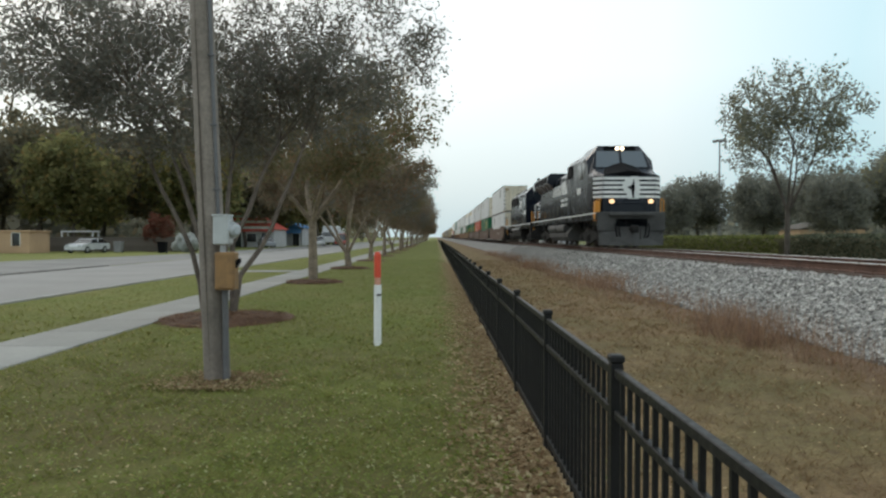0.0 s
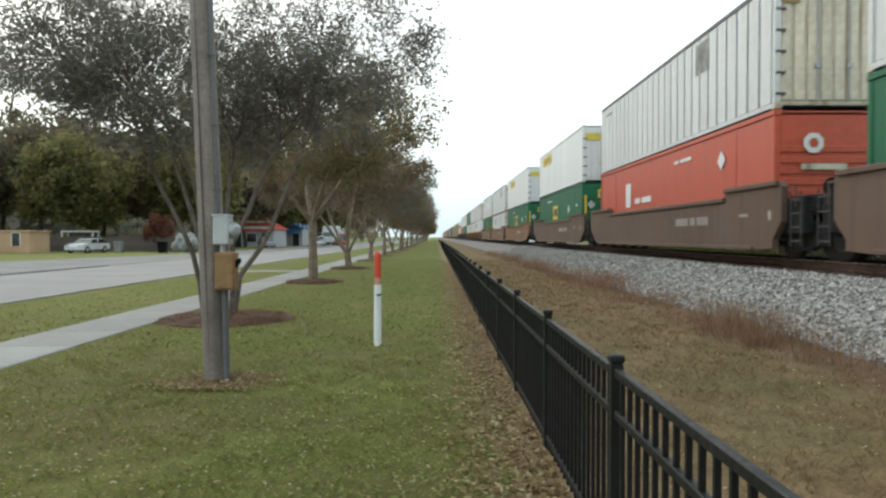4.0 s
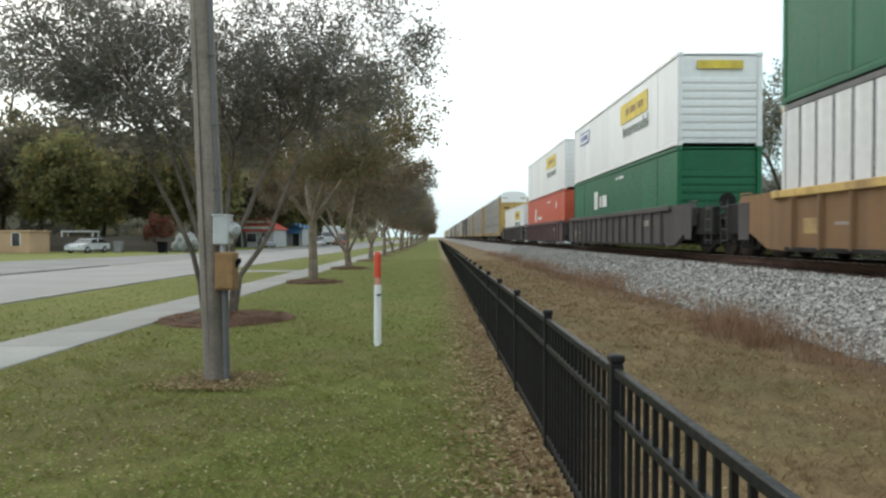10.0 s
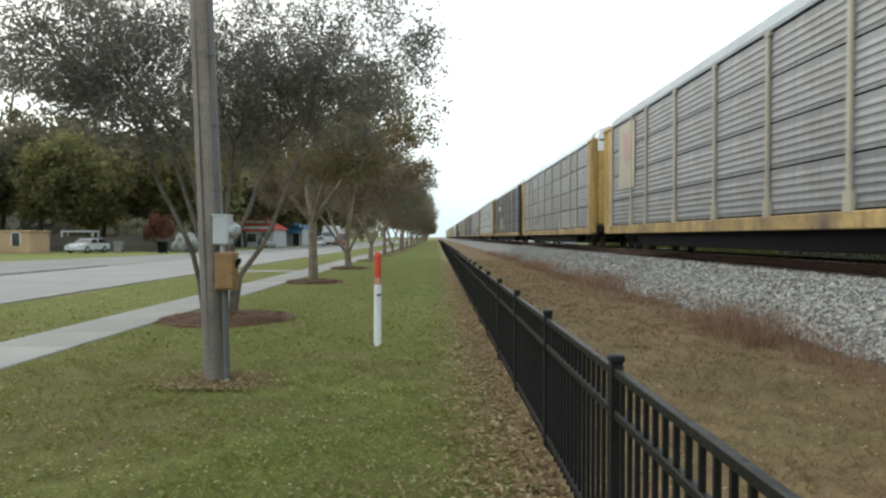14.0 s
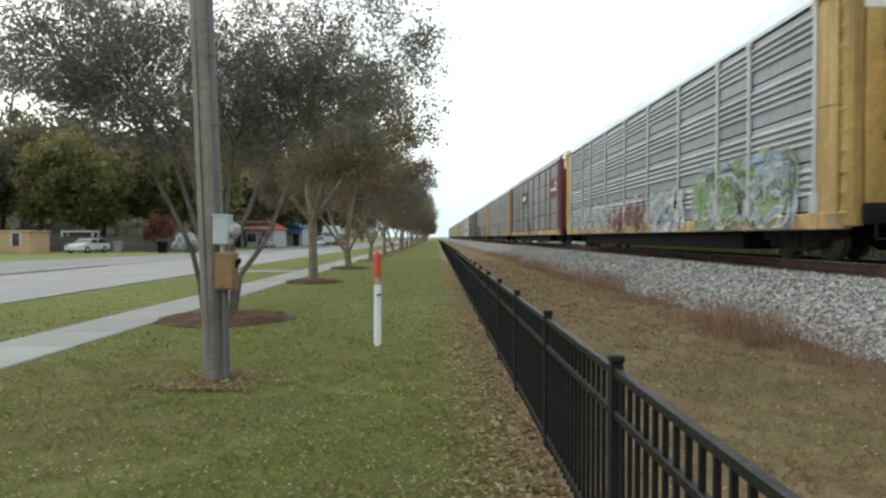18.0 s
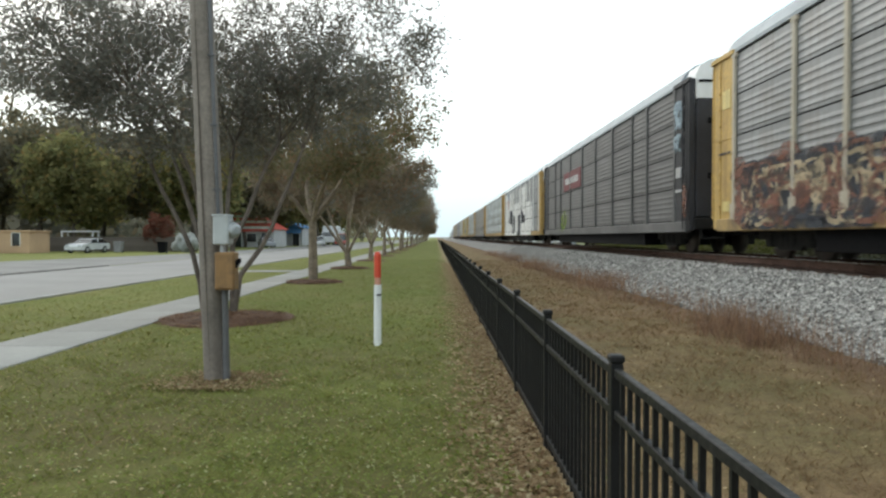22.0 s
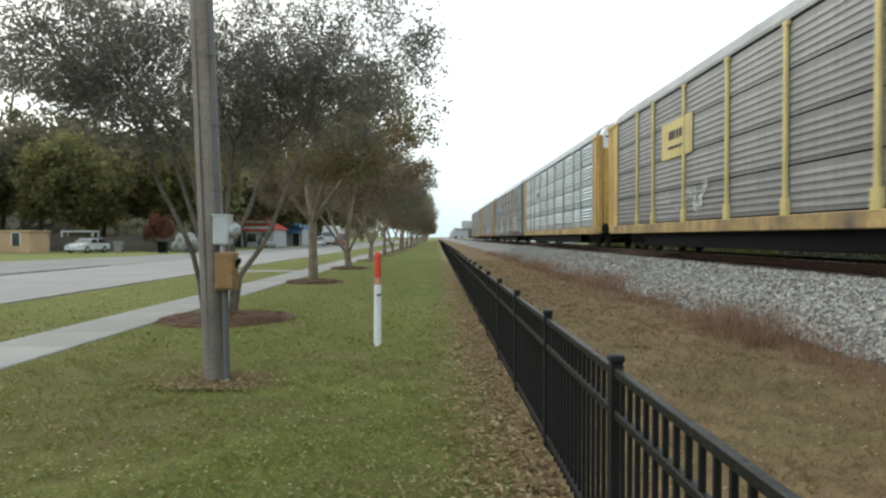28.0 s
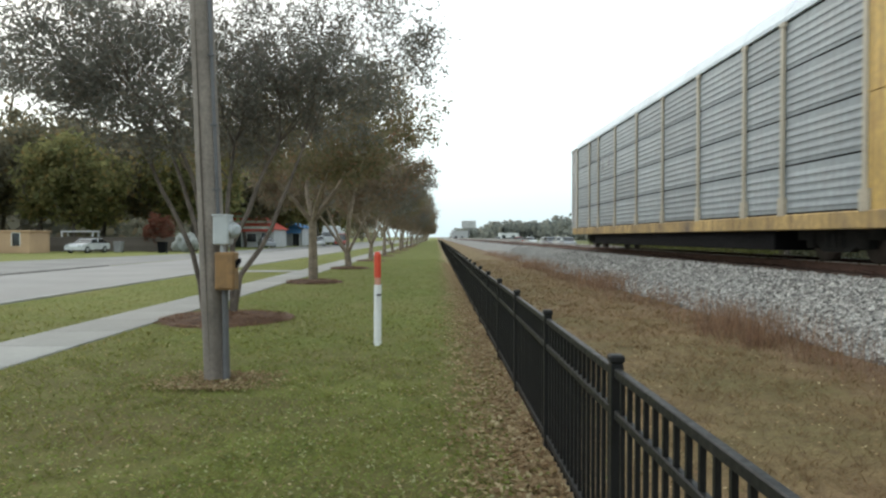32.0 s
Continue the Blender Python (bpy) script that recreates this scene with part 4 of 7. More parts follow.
def well_car(s_from, s_to, c0, c1, style, paint, label):
    """A well car from s_from to s_to that carries containers from c0 to c1."""
    e = rolling("well_car", label, "well car", "double-stack well cars", s_from)
    L, a, b = s_to - s_from, c0 - s_from, c1 - s_from
    plain = style == "plain"
    fa, fb = (min(1.7, max(0.0, 1.5 * (g - 1.2))) for g in (a, L - b))
    p, q = a - fa, b + fb
    low, mid, top = 0.2, 1.44, 1.66 if plain else 1.44
    foot_a = [(a - min(0.3, fa), low + 0.04), (a - 0.45 * fa, low + 0.24 * bool(fa)), (p, 0.8 if fa > 0.3 else 0.4)]
    foot_b = [(b + min(0.3, fb), low + 0.04), (b + 0.45 * fb, low + 0.24 * bool(fb)), (q, 0.8 if fb > 0.3 else 0.4)]
    prof = foot_a[::-1] + [(a + 0.45, low), (b - 0.45, low)] + foot_b + [(q, top - 0.12), (q - 0.15, top), (b - 2.1, top), (b - 2.25, mid), (a + 2.25, mid), (a + 2.1, top), (p + 0.15, top), (p, top - 0.12)]
    for x in (-1.47, 1.33):
        near = x < 0
        w = part("side_sill", Shape().prism(prof, x, x + 0.14, "x"), paint, e)
        x0, x1 = (x - 0.06, x + 0.01) if near else (x + 0.13, x + 0.2)
        if plain:
            part("top_chord", Shape().box(x0, x1, a + 2.2, b - 2.2, mid - 0.09, mid + 0.012, 0.012).box(x0, x1, p + 0.12, a + 2.18, top - 0.09, top + 0.012, 0.012).box(x0, x1, b - 2.18, q - 0.12, top - 0.09, top + 0.012, 0.012), paint, w)
        else:
            part("top_chord", Shape().box(x0 - 0.02 * near, x1 + 0.02 * (not near), a + 0.05, b - 0.05, mid - 0.15, mid + 0.012, 0.015), M_YELLOW if style == "yellowtop" else paint, w, "faded yellow top rail" if style == "yellowtop" else "")
        part("bottom_chord", Shape().box(x0, x1, a + 0.6, b - 0.6, low - 0.01, low + 0.08, 0.012), paint if plain else M_UNDER, w)
        if near and not plain:
            n = 15
            for k in range(n):
                part("rib", kept(("rib", 1), lambda: Shape().prism([(-0.06, 0.0), (-0.035, -0.075), (0.035, -0.075), (0.06, 0.0)], 0.24, 1.3, "z"), paint), paint, w).matrix_local = Matrix.Translation((x, a + 0.9 + k * (b - a - 1.8) / (n - 1), 0)) @ Matrix.Rotation(-math.pi / 2, 4, "Z")
            for y in (p, q - 0.55):
                part("end_plate", Shape().box(x - 0.012, x - 0.001, y, y + 0.55, 0.42, mid - 0.16), M_WDARK, w, "dark painted end of the sill")
            part("lettering", glyphs(x - 0.004, a + 2.3, a + 3.0, 0.85, 1.05, 3), M_FADED, w, "faded lettering bars")
            part("stencil", glyphs(x - 0.004, b - 2.8, b - 2.3, 0.7, 0.76, 2), M_FADED, w, "small faded stencil bars")
            part("marking", Shape().box(x - 0.006, x, b - 1.75, b - 1.25, 0.55, 0.85), M_YSILL, w, "small faded yellow stencil panel")
        elif near:
            part("lettering", glyphs(x - 0.002, a + 3.3, a + 5.9, 0.8, 1.02, 8), M_FADED, w, "faded lettering bars")
            part("stencil", glyphs(x - 0.002, a + 0.9, a + 1.4, 0.95, 1.02, 2), M_FADED, w, "small faded stencil bars")
            part("reflector", Shape().box(x - 0.006, x, a - 0.25 * fa - 0.06, a - 0.25 * fa + 0.06, 0.85, 1.05), M_YPOST, w, "pale reflector strip")
    part("floor", Shape().box(-1.33, 1.33, a - 0.15, b + 0.15, low + 0.1, low + 0.17), M_UNDER, e)
    for y0, y1 in ((0.3, a - 0.16), (b + 0.16, L - 0.3)):
        if y1 - y0 < 0.3:
            continue
        m = (y0 + y1) / 2
        part("end_platform", Shape().box(-1.32, 1.32, y0, y1, 0.98, 1.12, 0.02).box(-0.35, 0.35, y0 - 0.2, y1 + 0.2, 0.62, 0.98).box(-1.3, 1.3, y1 - 0.12 if y0 < 2 else y0, y1 if y0 < 2 else y0 + 0.12, 0.4, 0.98), M_UNDER, e)
        for x in (-1.32, 1.12):
            part("end_frame", Shape().box(x, x + 0.2, y0 + 0.02, y1 - 0.02, 0.55, 1.3, 0.02), M_UNDER, e, "dark end frame over the bogie")
        part("brake_wheel", kept("brake_wheel", lambda: Shape().tube((0, -0.02, 0), (0, 0.02, 0), 0.24, n=16).tube((0, -0.05, 0), (0, 0.05, 0), 0.05, n=8), M_UNDER), M_UNDER, e, at=(-0.4, m, 1.5))
        part("end_ladder", kept("end_ladder", lambda: (lambda s: [s.tube((-1.4, 0.0, 0.4 + q * 0.28), (-1.4, 0.4, 0.4 + q * 0.28), 0.015, n=5) for q in range(4)] and s)(Shape().tube((-1.4, 0.0, 0.3), (-1.4, 0.0, 1.4), 0.018, n=5).tube((-1.4, 0.4, 0.3), (-1.4, 0.4, 1.4), 0.018, n=5)), M_GRIMEGREY), M_GRIMEGREY, e, "grey rungs at the car end", at=(0, y0 + 0.02 if y0 < 2 else y1 - 0.42, 0))
        part("air_hose", kept("well_hose", lambda: Shape().path([(-0.5, 0, 0.9), (-0.52, 0.05, 0.5), (-0.4, 0.12, 0.36), (-0.3, 0.2, 0.5)], 0.03), M_LOCODARK), M_LOCODARK, e, at=(0, m, 0))
        part("brake_stand", Shape().box(-1.0, -0.6, m - 0.15, m + 0.15, 1.12, 1.36, 0.03), M_UNDER, e)
        part("grab_rail", Shape().path([(-1.36, m - 0.3, 1.1), (-1.36, m - 0.3, 1.5), (-1.36, m + 0.3, 1.5), (-1.36, m + 0.3, 1.1)], 0.018), paint, e)
    for y in (max(0.95, a - 1.9), min(L - 0.95, b + 1.9)):
        truck(e, y, 0.46, (-0.82, 0.82))
    coupler(e, 0.02, 1)
    coupler(e, L - 0.02, -1)



def container(s0, length, z0, style, paint, end_paint, label, marks=()):
    """A 53-foot box: walls, rails, corner posts and castings, doors at one end, marks on the side."""
    e = rolling("container", label, "container", "stacked containers", s0)
    e.location.z = RAIL_Z + z0
    TRAIN[-1] = (e, s0, z0)
    w, h, L = CW, CH, length
    key = (style, round(L, 2))

    n = 26 if style == "ribbed" else 13
    step = (L - 0.3) / n

    def side_panel():
        if style == "ribbed":
            return Shape().box(-0.028, 0.0, 0.045, step - 0.045, 0.15, h - 0.125, 0.008)
        return Shape().box(-0.006, 0.0, 0.004, step - 0.004, 0.2, h - 0.14)

    rail_m = M_RAILGREY if style == "ribbed" else paint
    for x, near in ((-w + 0.03, True), (w - 0.06, False)):
        o = part("side_wall", kept(("side_wall", *key), lambda: Shape().box(0.0, 0.03, 0.1, L - 0.1, 0.12, h - 0.08), M_SEAM if near and style == "ribbed" else paint), paint, e, "dark seams between panels" if near and style == "ribbed" else "", at=(x, 0, 0))
        if near:
            for q in range(n):
                part("panel", kept(("side_panel", *key), side_panel, paint), paint, o, at=(0, 0.15 + q * step, 0))
        part("top_rail", kept(("top_rail", *key), lambda: Shape().box(-0.04, 0.04, 0.12, L - 0.12, -0.045, 0.07, 0.012), rail_m), rail_m, e, at=(x + (0 if near else 0.03), 0, h - 0.075))
        part("bottom_rail", kept(("bottom_rail", *key), lambda: Shape().box(-0.04, 0.04, 0.12, L - 0.12, -0.08, 0.03, 0.012), paint), paint, e, at=(x + (0 if near else 0.03), 0, 0.11))
    part("roof", kept(("roof", *key), lambda: Shape().box(-w + 0.06, w - 0.06, 0.1, L - 0.1, h - 0.05, h - 0.01), paint), paint, e)
    part("floor", kept(("cfloor", *key), lambda: Shape().box(-w + 0.06, w - 0.06, 0.1, L - 0.1, 0.06, 0.14), M_UNDER), M_UNDER, e)

    back = lambda: Shape().box(-w + 0.1, w - 0.1, 0.08, 0.12, 0.1, h - 0.1)
    for y, turn in ((0, 0), (L, math.pi)):
        o = part("end_wall", kept("end_wall", back, end_paint), end_paint, e, at=(0, y, 0))
        o.rotation_euler = (0, 0, turn)
        if turn == 0:
            for q in range(8):
                if style == "ribbed" or end_paint in (M_CEND, M_CWHITE):
                    part("rib", kept("end_rib", lambda: Shape().box(0, 0.22, 0.045, 0.085, 0.2, h - 0.2, 0.01), end_paint), end_paint, o, at=(-w + 0.16 + q * 0.295, 0, 0))
                else:
                    part("rib", kept("end_rib_level", lambda: Shape().box(-w + 0.14, w - 0.14, 0.05, 0.085, 0, 0.15, 0.012), end_paint), end_paint, o, at=(0, 0, 0.25 + q * 0.24))
    for x in (-w + 0.07, w - 0.07):
        for y in (0.07, L - 0.07):
            part("corner_post", kept("corner_post", lambda: Shape().box(-0.068, 0.068, -0.068, 0.068, 0.13, h - 0.13, 0.012), paint), paint, e, at=(x, y, 0))
            for z in (0.062, h - 0.062):
                part("corner_casting", kept("corner_casting", lambda: Shape().box(-0.085, 0.085, -0.085, 0.085, -0.062, 0.062, 0.012), end_paint), end_paint, e, at=(x * 0.992, y, z))
    for x in (-0.35, 0.35) if end_paint in (M_CEND, M_CWHITE) else ():
        part("lock_rod", kept("lock_rod", lambda: Shape().tube((0, 0, 0.2), (0, 0, h - 0.2), 0.02, n=6).box(-0.06, 0.06, -0.02, 0.03, 0.9, 1.0), M_GALV), M_GALV, e, at=(x, 0.02, 0))
    if style != "ribbed":
        for y in (2.05, L - 2.45):
            part("lifting_post", kept("lifting_post", lambda: Shape().box(-0.018, 0.0, -0.07, 0.07, 0.16, h - 0.12, 0.006), paint), paint, e, at=(-w + 0.03, y, 0))
    # Black filler strip stands in for shade in the gap between containers.
    part("seam", kept(("stack_gap_shade", *key), lambda: Shape().box(-w + 0.0, w - 0.0, 0.2, L - 0.2, -0.004, 0.04), M_LOCODARK), M_LOCODARK, e, "black filler strip for the shaded gap under the floor")
    for k in range(5 if end_paint in (M_CEND, M_CWHITE) else 0):
        for x in (-w + 0.02, w - 0.24):
            part("rung", kept("corner_rung", lambda: Shape().box(0, 0.22, 0.0, 0.045, 0, 0.06), M_SEAM), M_SEAM, e, "dark rung at the corner", at=(x, 0, 0.3 + k * 0.46))
    for q, (kind, y0, y1, z0m, z1m, m) in enumerate(marks):
        x = -w - 0.002 - 0.002 * q
        if kind == "panel":
            part("marking", Shape().box(x, x + 0.004, y0, y1, z0m, z1m), m, e, "plain coloured marking panel")
        elif kind == "letters":
            part("lettering", glyphs(x, y0, y1, z0m, z1m, max(3, int((y1 - y0) / 0.34))), m, e, "lettering blocks")
        elif kind == "diamond":
            c, r, zc = (y0 + y1) / 2, (y1 - y0) / 2, (z0m + z1m) / 2
            part("placard", Shape().prism([(c - r, zc), (c, zc - r), (c + r, zc), (c, zc + r)], x, x + 0.012, "x"), m, e, "white diamond placard")
        elif kind == "endround":
            c, r, zc = (y0 + y1) / 2, (y1 - y0) / 2, (z0m + z1m) / 2
            part("emblem", Shape().prism([(c + r * math.cos(k * math.pi / 4 + 0.39), zc + r * math.sin(k * math.pi / 4 + 0.39)) for k in range(8)], 0.008, 0.03), m, e, "white round emblem on the end")
            part("emblem_mark", Shape().prism([(c + r * 0.5 * math.cos(k * math.pi / 3), zc + r * 0.5 * math.sin(k * math.pi / 3)) for k in range(6)], 0.004, 0.008), paint, e)
        elif kind == "enddiamond":
            c, r, zc = (y0 + y1) / 2, (y1 - y0) / 2, (z0m + z1m) / 2
            part("placard", Shape().prism([(c - r, zc), (c, zc - r), (c + r, zc), (c, zc + r)], 0.008, 0.03), m, e, "white diamond placard")
        elif kind == "end":
            part("end_marking", Shape().box(y0, y1, 0.012 - 0.003 * q, 0.03, z0m, z1m), m, e, "coloured panel on the end")
        elif kind == "word":
            cu = bpy.data.curves.new("word", "FONT")
            cu.body, cu.size, cu.extrude = "Intermodal", (z1m - z0m) * 1.4, 0.003
            tmp = bpy.data.objects.new("word", cu)
            me = bpy.data.meshes.new_from_object(tmp)
            bpy.data.objects.remove(tmp)
            me.materials.append(m)
            o = part("lettering", me, m, e, "dark green word Intermodal", at=(x - 0.004, y1, z0m))
            o.matrix_local = Matrix.Translation((x - 0.006, y1, z0m)) @ Matrix(((0, 0, -1, 0), (-1, 0, 0, 0), (0, 1, 0, 0), (0, 0, 0, 1)))
            wide = max(v.co.x for v in me.vertices)
            o.scale = ((y1 - y0) / wide, 1, 1)
    return e


LOW, HIGH = 0.405, 0.405 + CH + 0.012
GREY_TAG = [("end", -1.2, -0.75, 2.3, 2.5, M_YSILL), ("panel", 3.7, 4.7, 1.75, 2.6, M_TAGGREY), ("letters", 14.2, 15.2, 2.36, 2.46, M_TAGGREY)]
GREY_TAG2 = [("end", -0.3, 0.33, 2.32, 2.72, M_TAGGREY), ("end", -0.9, -0.5, 1.25, 1.5, M_YSILL), ("panel", 10.8, 12.1, 1.7, 2.55, M_TAGGREY), ("letters", 3.7, 4.6, 2.36, 2.46, M_TAGGREY)]
LOW_TAG = [("panel", 11.2, 12.4, 1.6, 2.36, M_TAGGREY), ("panel", 11.2, 11.5, 1.6, 1.9, M_YPOST), ("letters", 4.4, 5.2, 2.1, 2.35, M_LPOST)]
GREEN_TAG = [("panel", 3.9, 5.4, 1.4, 2.46, M_STRIPE), ("letters", 4.1, 5.2, 1.65, 2.2, M_SEAM), ("diamond", 3.0, 3.5, 1.8, 2.3, M_WHITE), ("letters", 6.6, 8.2, 2.45, 2.53, M_WHITE), ("end", -0.45, 0.15, 2.1, 2.5, M_STRIPE)]
GREEN_TAG5 = [("panel", 7.2, 8.9, 1.15, 2.0, M_STRIPE), ("letters", 7.4, 8.7, 1.36, 1.8, M_SEAM), ("diamond", 3.4, 3.9, 1.35, 1.85, M_WHITE), ("letters", 9.2, 11.0, 2.3, 2.38, M_WHITE), ("panel", 1.2, 1.6, 1.7, 1.8, M_WHITE), ("end", -0.5, 0.13, 2.08, 2.48, M_STRIPE), ("end", -0.4, 0.03, 2.15, 2.41, M_SEAM), ("enddiamond", -1.05, -0.62, 1.5, 1.93, M_LPOST), ("end", -1.18, -1.08, 0.9, 2.2, M_STRIPE), ("end", 1.08, 1.18, 0.9, 2.2, M_STRIPE)]
LABEL = [("panel", 3.1, 6.7, 1.65, 2.4, M_STRIPE), ("letters", 3.6, 6.2, 1.9, 2.15, M_YSILL), ("word", 3.0, 6.3, 1.1, 1.56, M_WORD), ("panel", 12.5, 14.6, 1.8, 2.4, M_BLUEMARK), ("panel", 12.58, 14.52, 1.87, 2.33, M_CCLEAN), ("letters", 12.8, 14.3, 1.98, 2.22, M_BLUEMARK), ("end", -0.7, 0.7, 2.35, 2.6, M_STRIPE)]
LABEL5 = [("panel", 9.5, 13.1, 1.95, 2.55, M_STRIPE), ("letters", 10.2, 12.6, 2.1, 2.4, M_YELLOW), ("end", -1.1, 1.1, 2.1, 2.45, M_STRIPE), ("end", 0.6, 1.0, 0.9, 1.35, M_STRIPE)]
REDTAG = [("panel", 11.3, 12.0, 1.2, 2.1, M_WHITE), ("letters", 8.8, 11.0, 1.3, 1.5, M_WHITE), ("letters", 5.0, 6.5, 2.3, 2.4, M_WHITE), ("diamond", 2.6, 3.1, 1.8, 2.3, M_WHITE), ("endround", -0.66, -0.2, 1.9, 2.36, M_WHITE), ("end", -0.7, 0.3, 1.55, 1.68, M_CEND)]
GREEN2 = [("panel", 10.6, 11.3, 1.35, 2.15, M_WHITE), ("letters", 8.9, 10.3, 1.4, 1.9, M_WHITE), ("letters", 6.2, 7.4, 2.4, 2.5, M_WHITE)]
LOW_TAG_NEAR = [("panel", 2.9, 4.3, 1.5, 2.5, M_STRIPE), ("letters", 3.1, 4.1, 1.75, 2.25, M_TAGGREY), ("letters", 9.4, 10.2, 2.1, 2.35, M_LPOST)]
GREEN3 = [("panel", 3.5, 5.1, 1.5, 2.45, M_STRIPE), ("letters", 3.7, 4.9, 1.72, 2.25, M_SEAM), ("letters", 3.2, 4.8, 0.35, 0.5, M_WHITE), ("end", -0.6, 0.2, 2.2, 2.45, M_WHITE)]
SWR = ("smooth", M_CCLEAN, M_CWHITE)
LABEL_LOW = [q for q in LABEL if q[1] < 12]
RW, SW, GR, RD = ("ribbed", M_CWHITE, M_CEND), ("smooth", M_CCLEAN, M_CCLEAN), ("smooth", M_CGREEN, M_CGREEN), ("smooth", M_CRED, M_CRED)
T_RW, T_SW = "dirty white ribbed container", "clean white smooth-sided container with yellow label"
T_GR, T_RD = "green steel container with small white and yellow marks", "orange-red steel container with white marks"
STACKS = [
    (77.0, 93.0, (RW, T_RW, GREY_TAG), (RW, T_RW, LOW_TAG), "plain", M_WBROWN),
    (99.7, 115.7, (RW, T_RW, GREY_TAG2), (GR, T_GR, GREEN_TAG), "plain", M_WBROWN),
    (119.0, 135.1, (RW, T_RW, GREY_TAG), (RD, T_RD, REDTAG), "plain", M_WBROWN),
    (139.2, 153.9, (SWR, T_SW, LABEL5), (GR, T_GR, GREEN_TAG5), "plain", M_WBROWN),
    (160.3, 176.4, (SWR, T_SW, LABEL5), (GR, T_GR, GREEN_TAG5), "plain", M_WTAN),
    (179.4, 195.5, (RW, T_RW, GREY_TAG), (RW, T_RW, LOW_TAG), "plain", M_WTAN),
    (197.8, 213.9, (RW, T_RW, [("panel", 3.9, 7.3, 1.1, 2.0, M_CCLEAN)]), (GR, T_GR, GREEN_TAG5), "plain", M_WTAN),
    (220.3, 236.4, (RW, T_RW, GREY_TAG), (SW, "white smooth-sided container with faded yellow panel", [("panel", 11.4, 13.2, 1.65, 2.5, M_EMBLEM), ("letters", 4.2, 5.4, 2.3, 2.4, M_TAGGREY)]), "yellowtop", M_WORANGE),
    (239.3, 255.3, (RW, T_RW, GREY_TAG), (RW, T_RW, LOW_TAG), "yellowtop", M_WORANGE),
    (258.2, 274.2, (GR, "green steel container stacked on a white one", GREEN3), (RW, T_RW, LOW_TAG_NEAR), "yellowtop", M_WTAN),
    (280.7, 296.8, (SW, T_SW, LABEL), (GR, T_GR, GREEN2), "ribbed", M_WDARK),
    (299.6, 315.6, (SW, T_SW, LABEL_LOW), (RD, T_RD, REDTAG), "ribbed", M_WMAROON),
    (318.3, 334.4, None, (SW, T_SW, LABEL_LOW), "ribbed", M_WDARK),
]
lead_locomotive(30.6)
second_locomotive(53.0)
for k, (a, b, top, low, style, paint) in enumerate(STACKS):
    f0 = 74.6 if k == 0 else (STACKS[k - 1][1] + a) / 2
    f1 = 337.0 if k == len(STACKS) - 1 else (b + STACKS[k + 1][0]) / 2
    well_car(f0, f1, a, b, style, paint, {M_WBROWN: "oxide brown", M_WTAN: "tan brown", M_WORANGE: "ribbed orange", M_WDARK: "ribbed dark grey", M_WMAROON: "ribbed dark maroon"}[paint] + " steel well car with containers in its well")
    container(a, b - a, LOW, *low[0], low[1], low[2])
    if top:
        container(a, b - a, HIGH, *top[0], top[1], top[2])


# ---- autorack cars ----
EAVE, SILL_T, SILL_B = 4.85, 0.93, 0.62
BL = 26.45


def stroke_blobs(rng, y0, y1, z0, z1, n, thick):
    """Sprayed shapes: bent, tapering strokes on a side wall facing -x."""
    s = Shape()
    tall = z1 - z0
    for _ in range(n):
        p = Vector((rng.uniform(y0, y1), rng.uniform(z0, z1)))
        a = rng.choice((1.35, 1.57, 1.8, 4.5, 4.75, 0.3, 2.6)) + rng.uniform(-0.35, 0.35)
        bend, step = rng.uniform(-0.75, 0.75), tall * rng.uniform(0.09, 0.2)
        wide = thick * rng.uniform(0.6, 1.15)
        off, spine = rng.uniform(0, 0.004), [p]
        for _ in range(rng.randint(4, 7)):
            q = spine[-1] + Vector((math.cos(a), math.sin(a))) * step
            q.x, q.y = min(max(q.x, y0), y1), min(max(q.y, z0), z1)
            if (q - spine[-1]).length < step * 0.3:
                break
            spine.append(q)
            a += bend
        if len(spine) < 3:
            continue
        k, m = len(s.v), len(spine)
        for i, c in enumerate(spine):
            d = (spine[min(i + 1, m - 1)] - spine[max(i - 1, 0)]).normalized()
            w = Vector((-d.y, d.x)) * wide * (0.55 if i in (0, m - 1) else 1.0)
            for e in (c + w, c - w):
                s.v.append((-off - (0.046 if e.y < 0.96 else 0.0), e.x, max(e.y, 0.645)))
        s.f += [(k + 2 * i, k + 2 * i + 1, k + 2 * i + 3, k + 2 * i + 2) for i in range(m - 1)]
    return s


def clip_level(poly, lim, sign):
    """The part of a polygon of (y, z) above (sign 1) or below (sign -1) a level."""
    out = []
    for i, a in enumerate(poly):
        b = poly[(i + 1) % len(poly)]
        ia, ib = (a[1] - lim) * sign >= 0, (b[1] - lim) * sign >= 0
        if ia:
            out.append(a)
        if ia != ib:
            f = (lim - a[1]) / (b[1] - a[1])
            out.append((a[0] + (b[0] - a[0]) * f, lim))
    return out


def ribbed_paint(poly, h, x, d):
    """A painted polygon that follows the ribs of the side panels; the sill in one piece."""
    s = Shape()
    bands = [(0.6, SILL_T, x - 0.068)]
    for j in range(4):
        z = SILL_T + 0.02 + j * h
        edge = [0.02] + [v for q in (0.1, 0.26, 0.42, 0.58, 0.74) for v in (q * h + 0.005, q * h + 0.09)] + [h - 0.02]
        bands += [(z + edge[i], z + edge[i + 1], x + (d if i % 2 else 0.0)) for i in range(len(edge) - 1)]
    for lo, hi, at in bands:
        c = clip_level(clip_level(poly, lo, 1), hi, -1)
        if len(c) > 2:
            s.prism(c, at - 0.002, at + 0.012, "x")
    return s


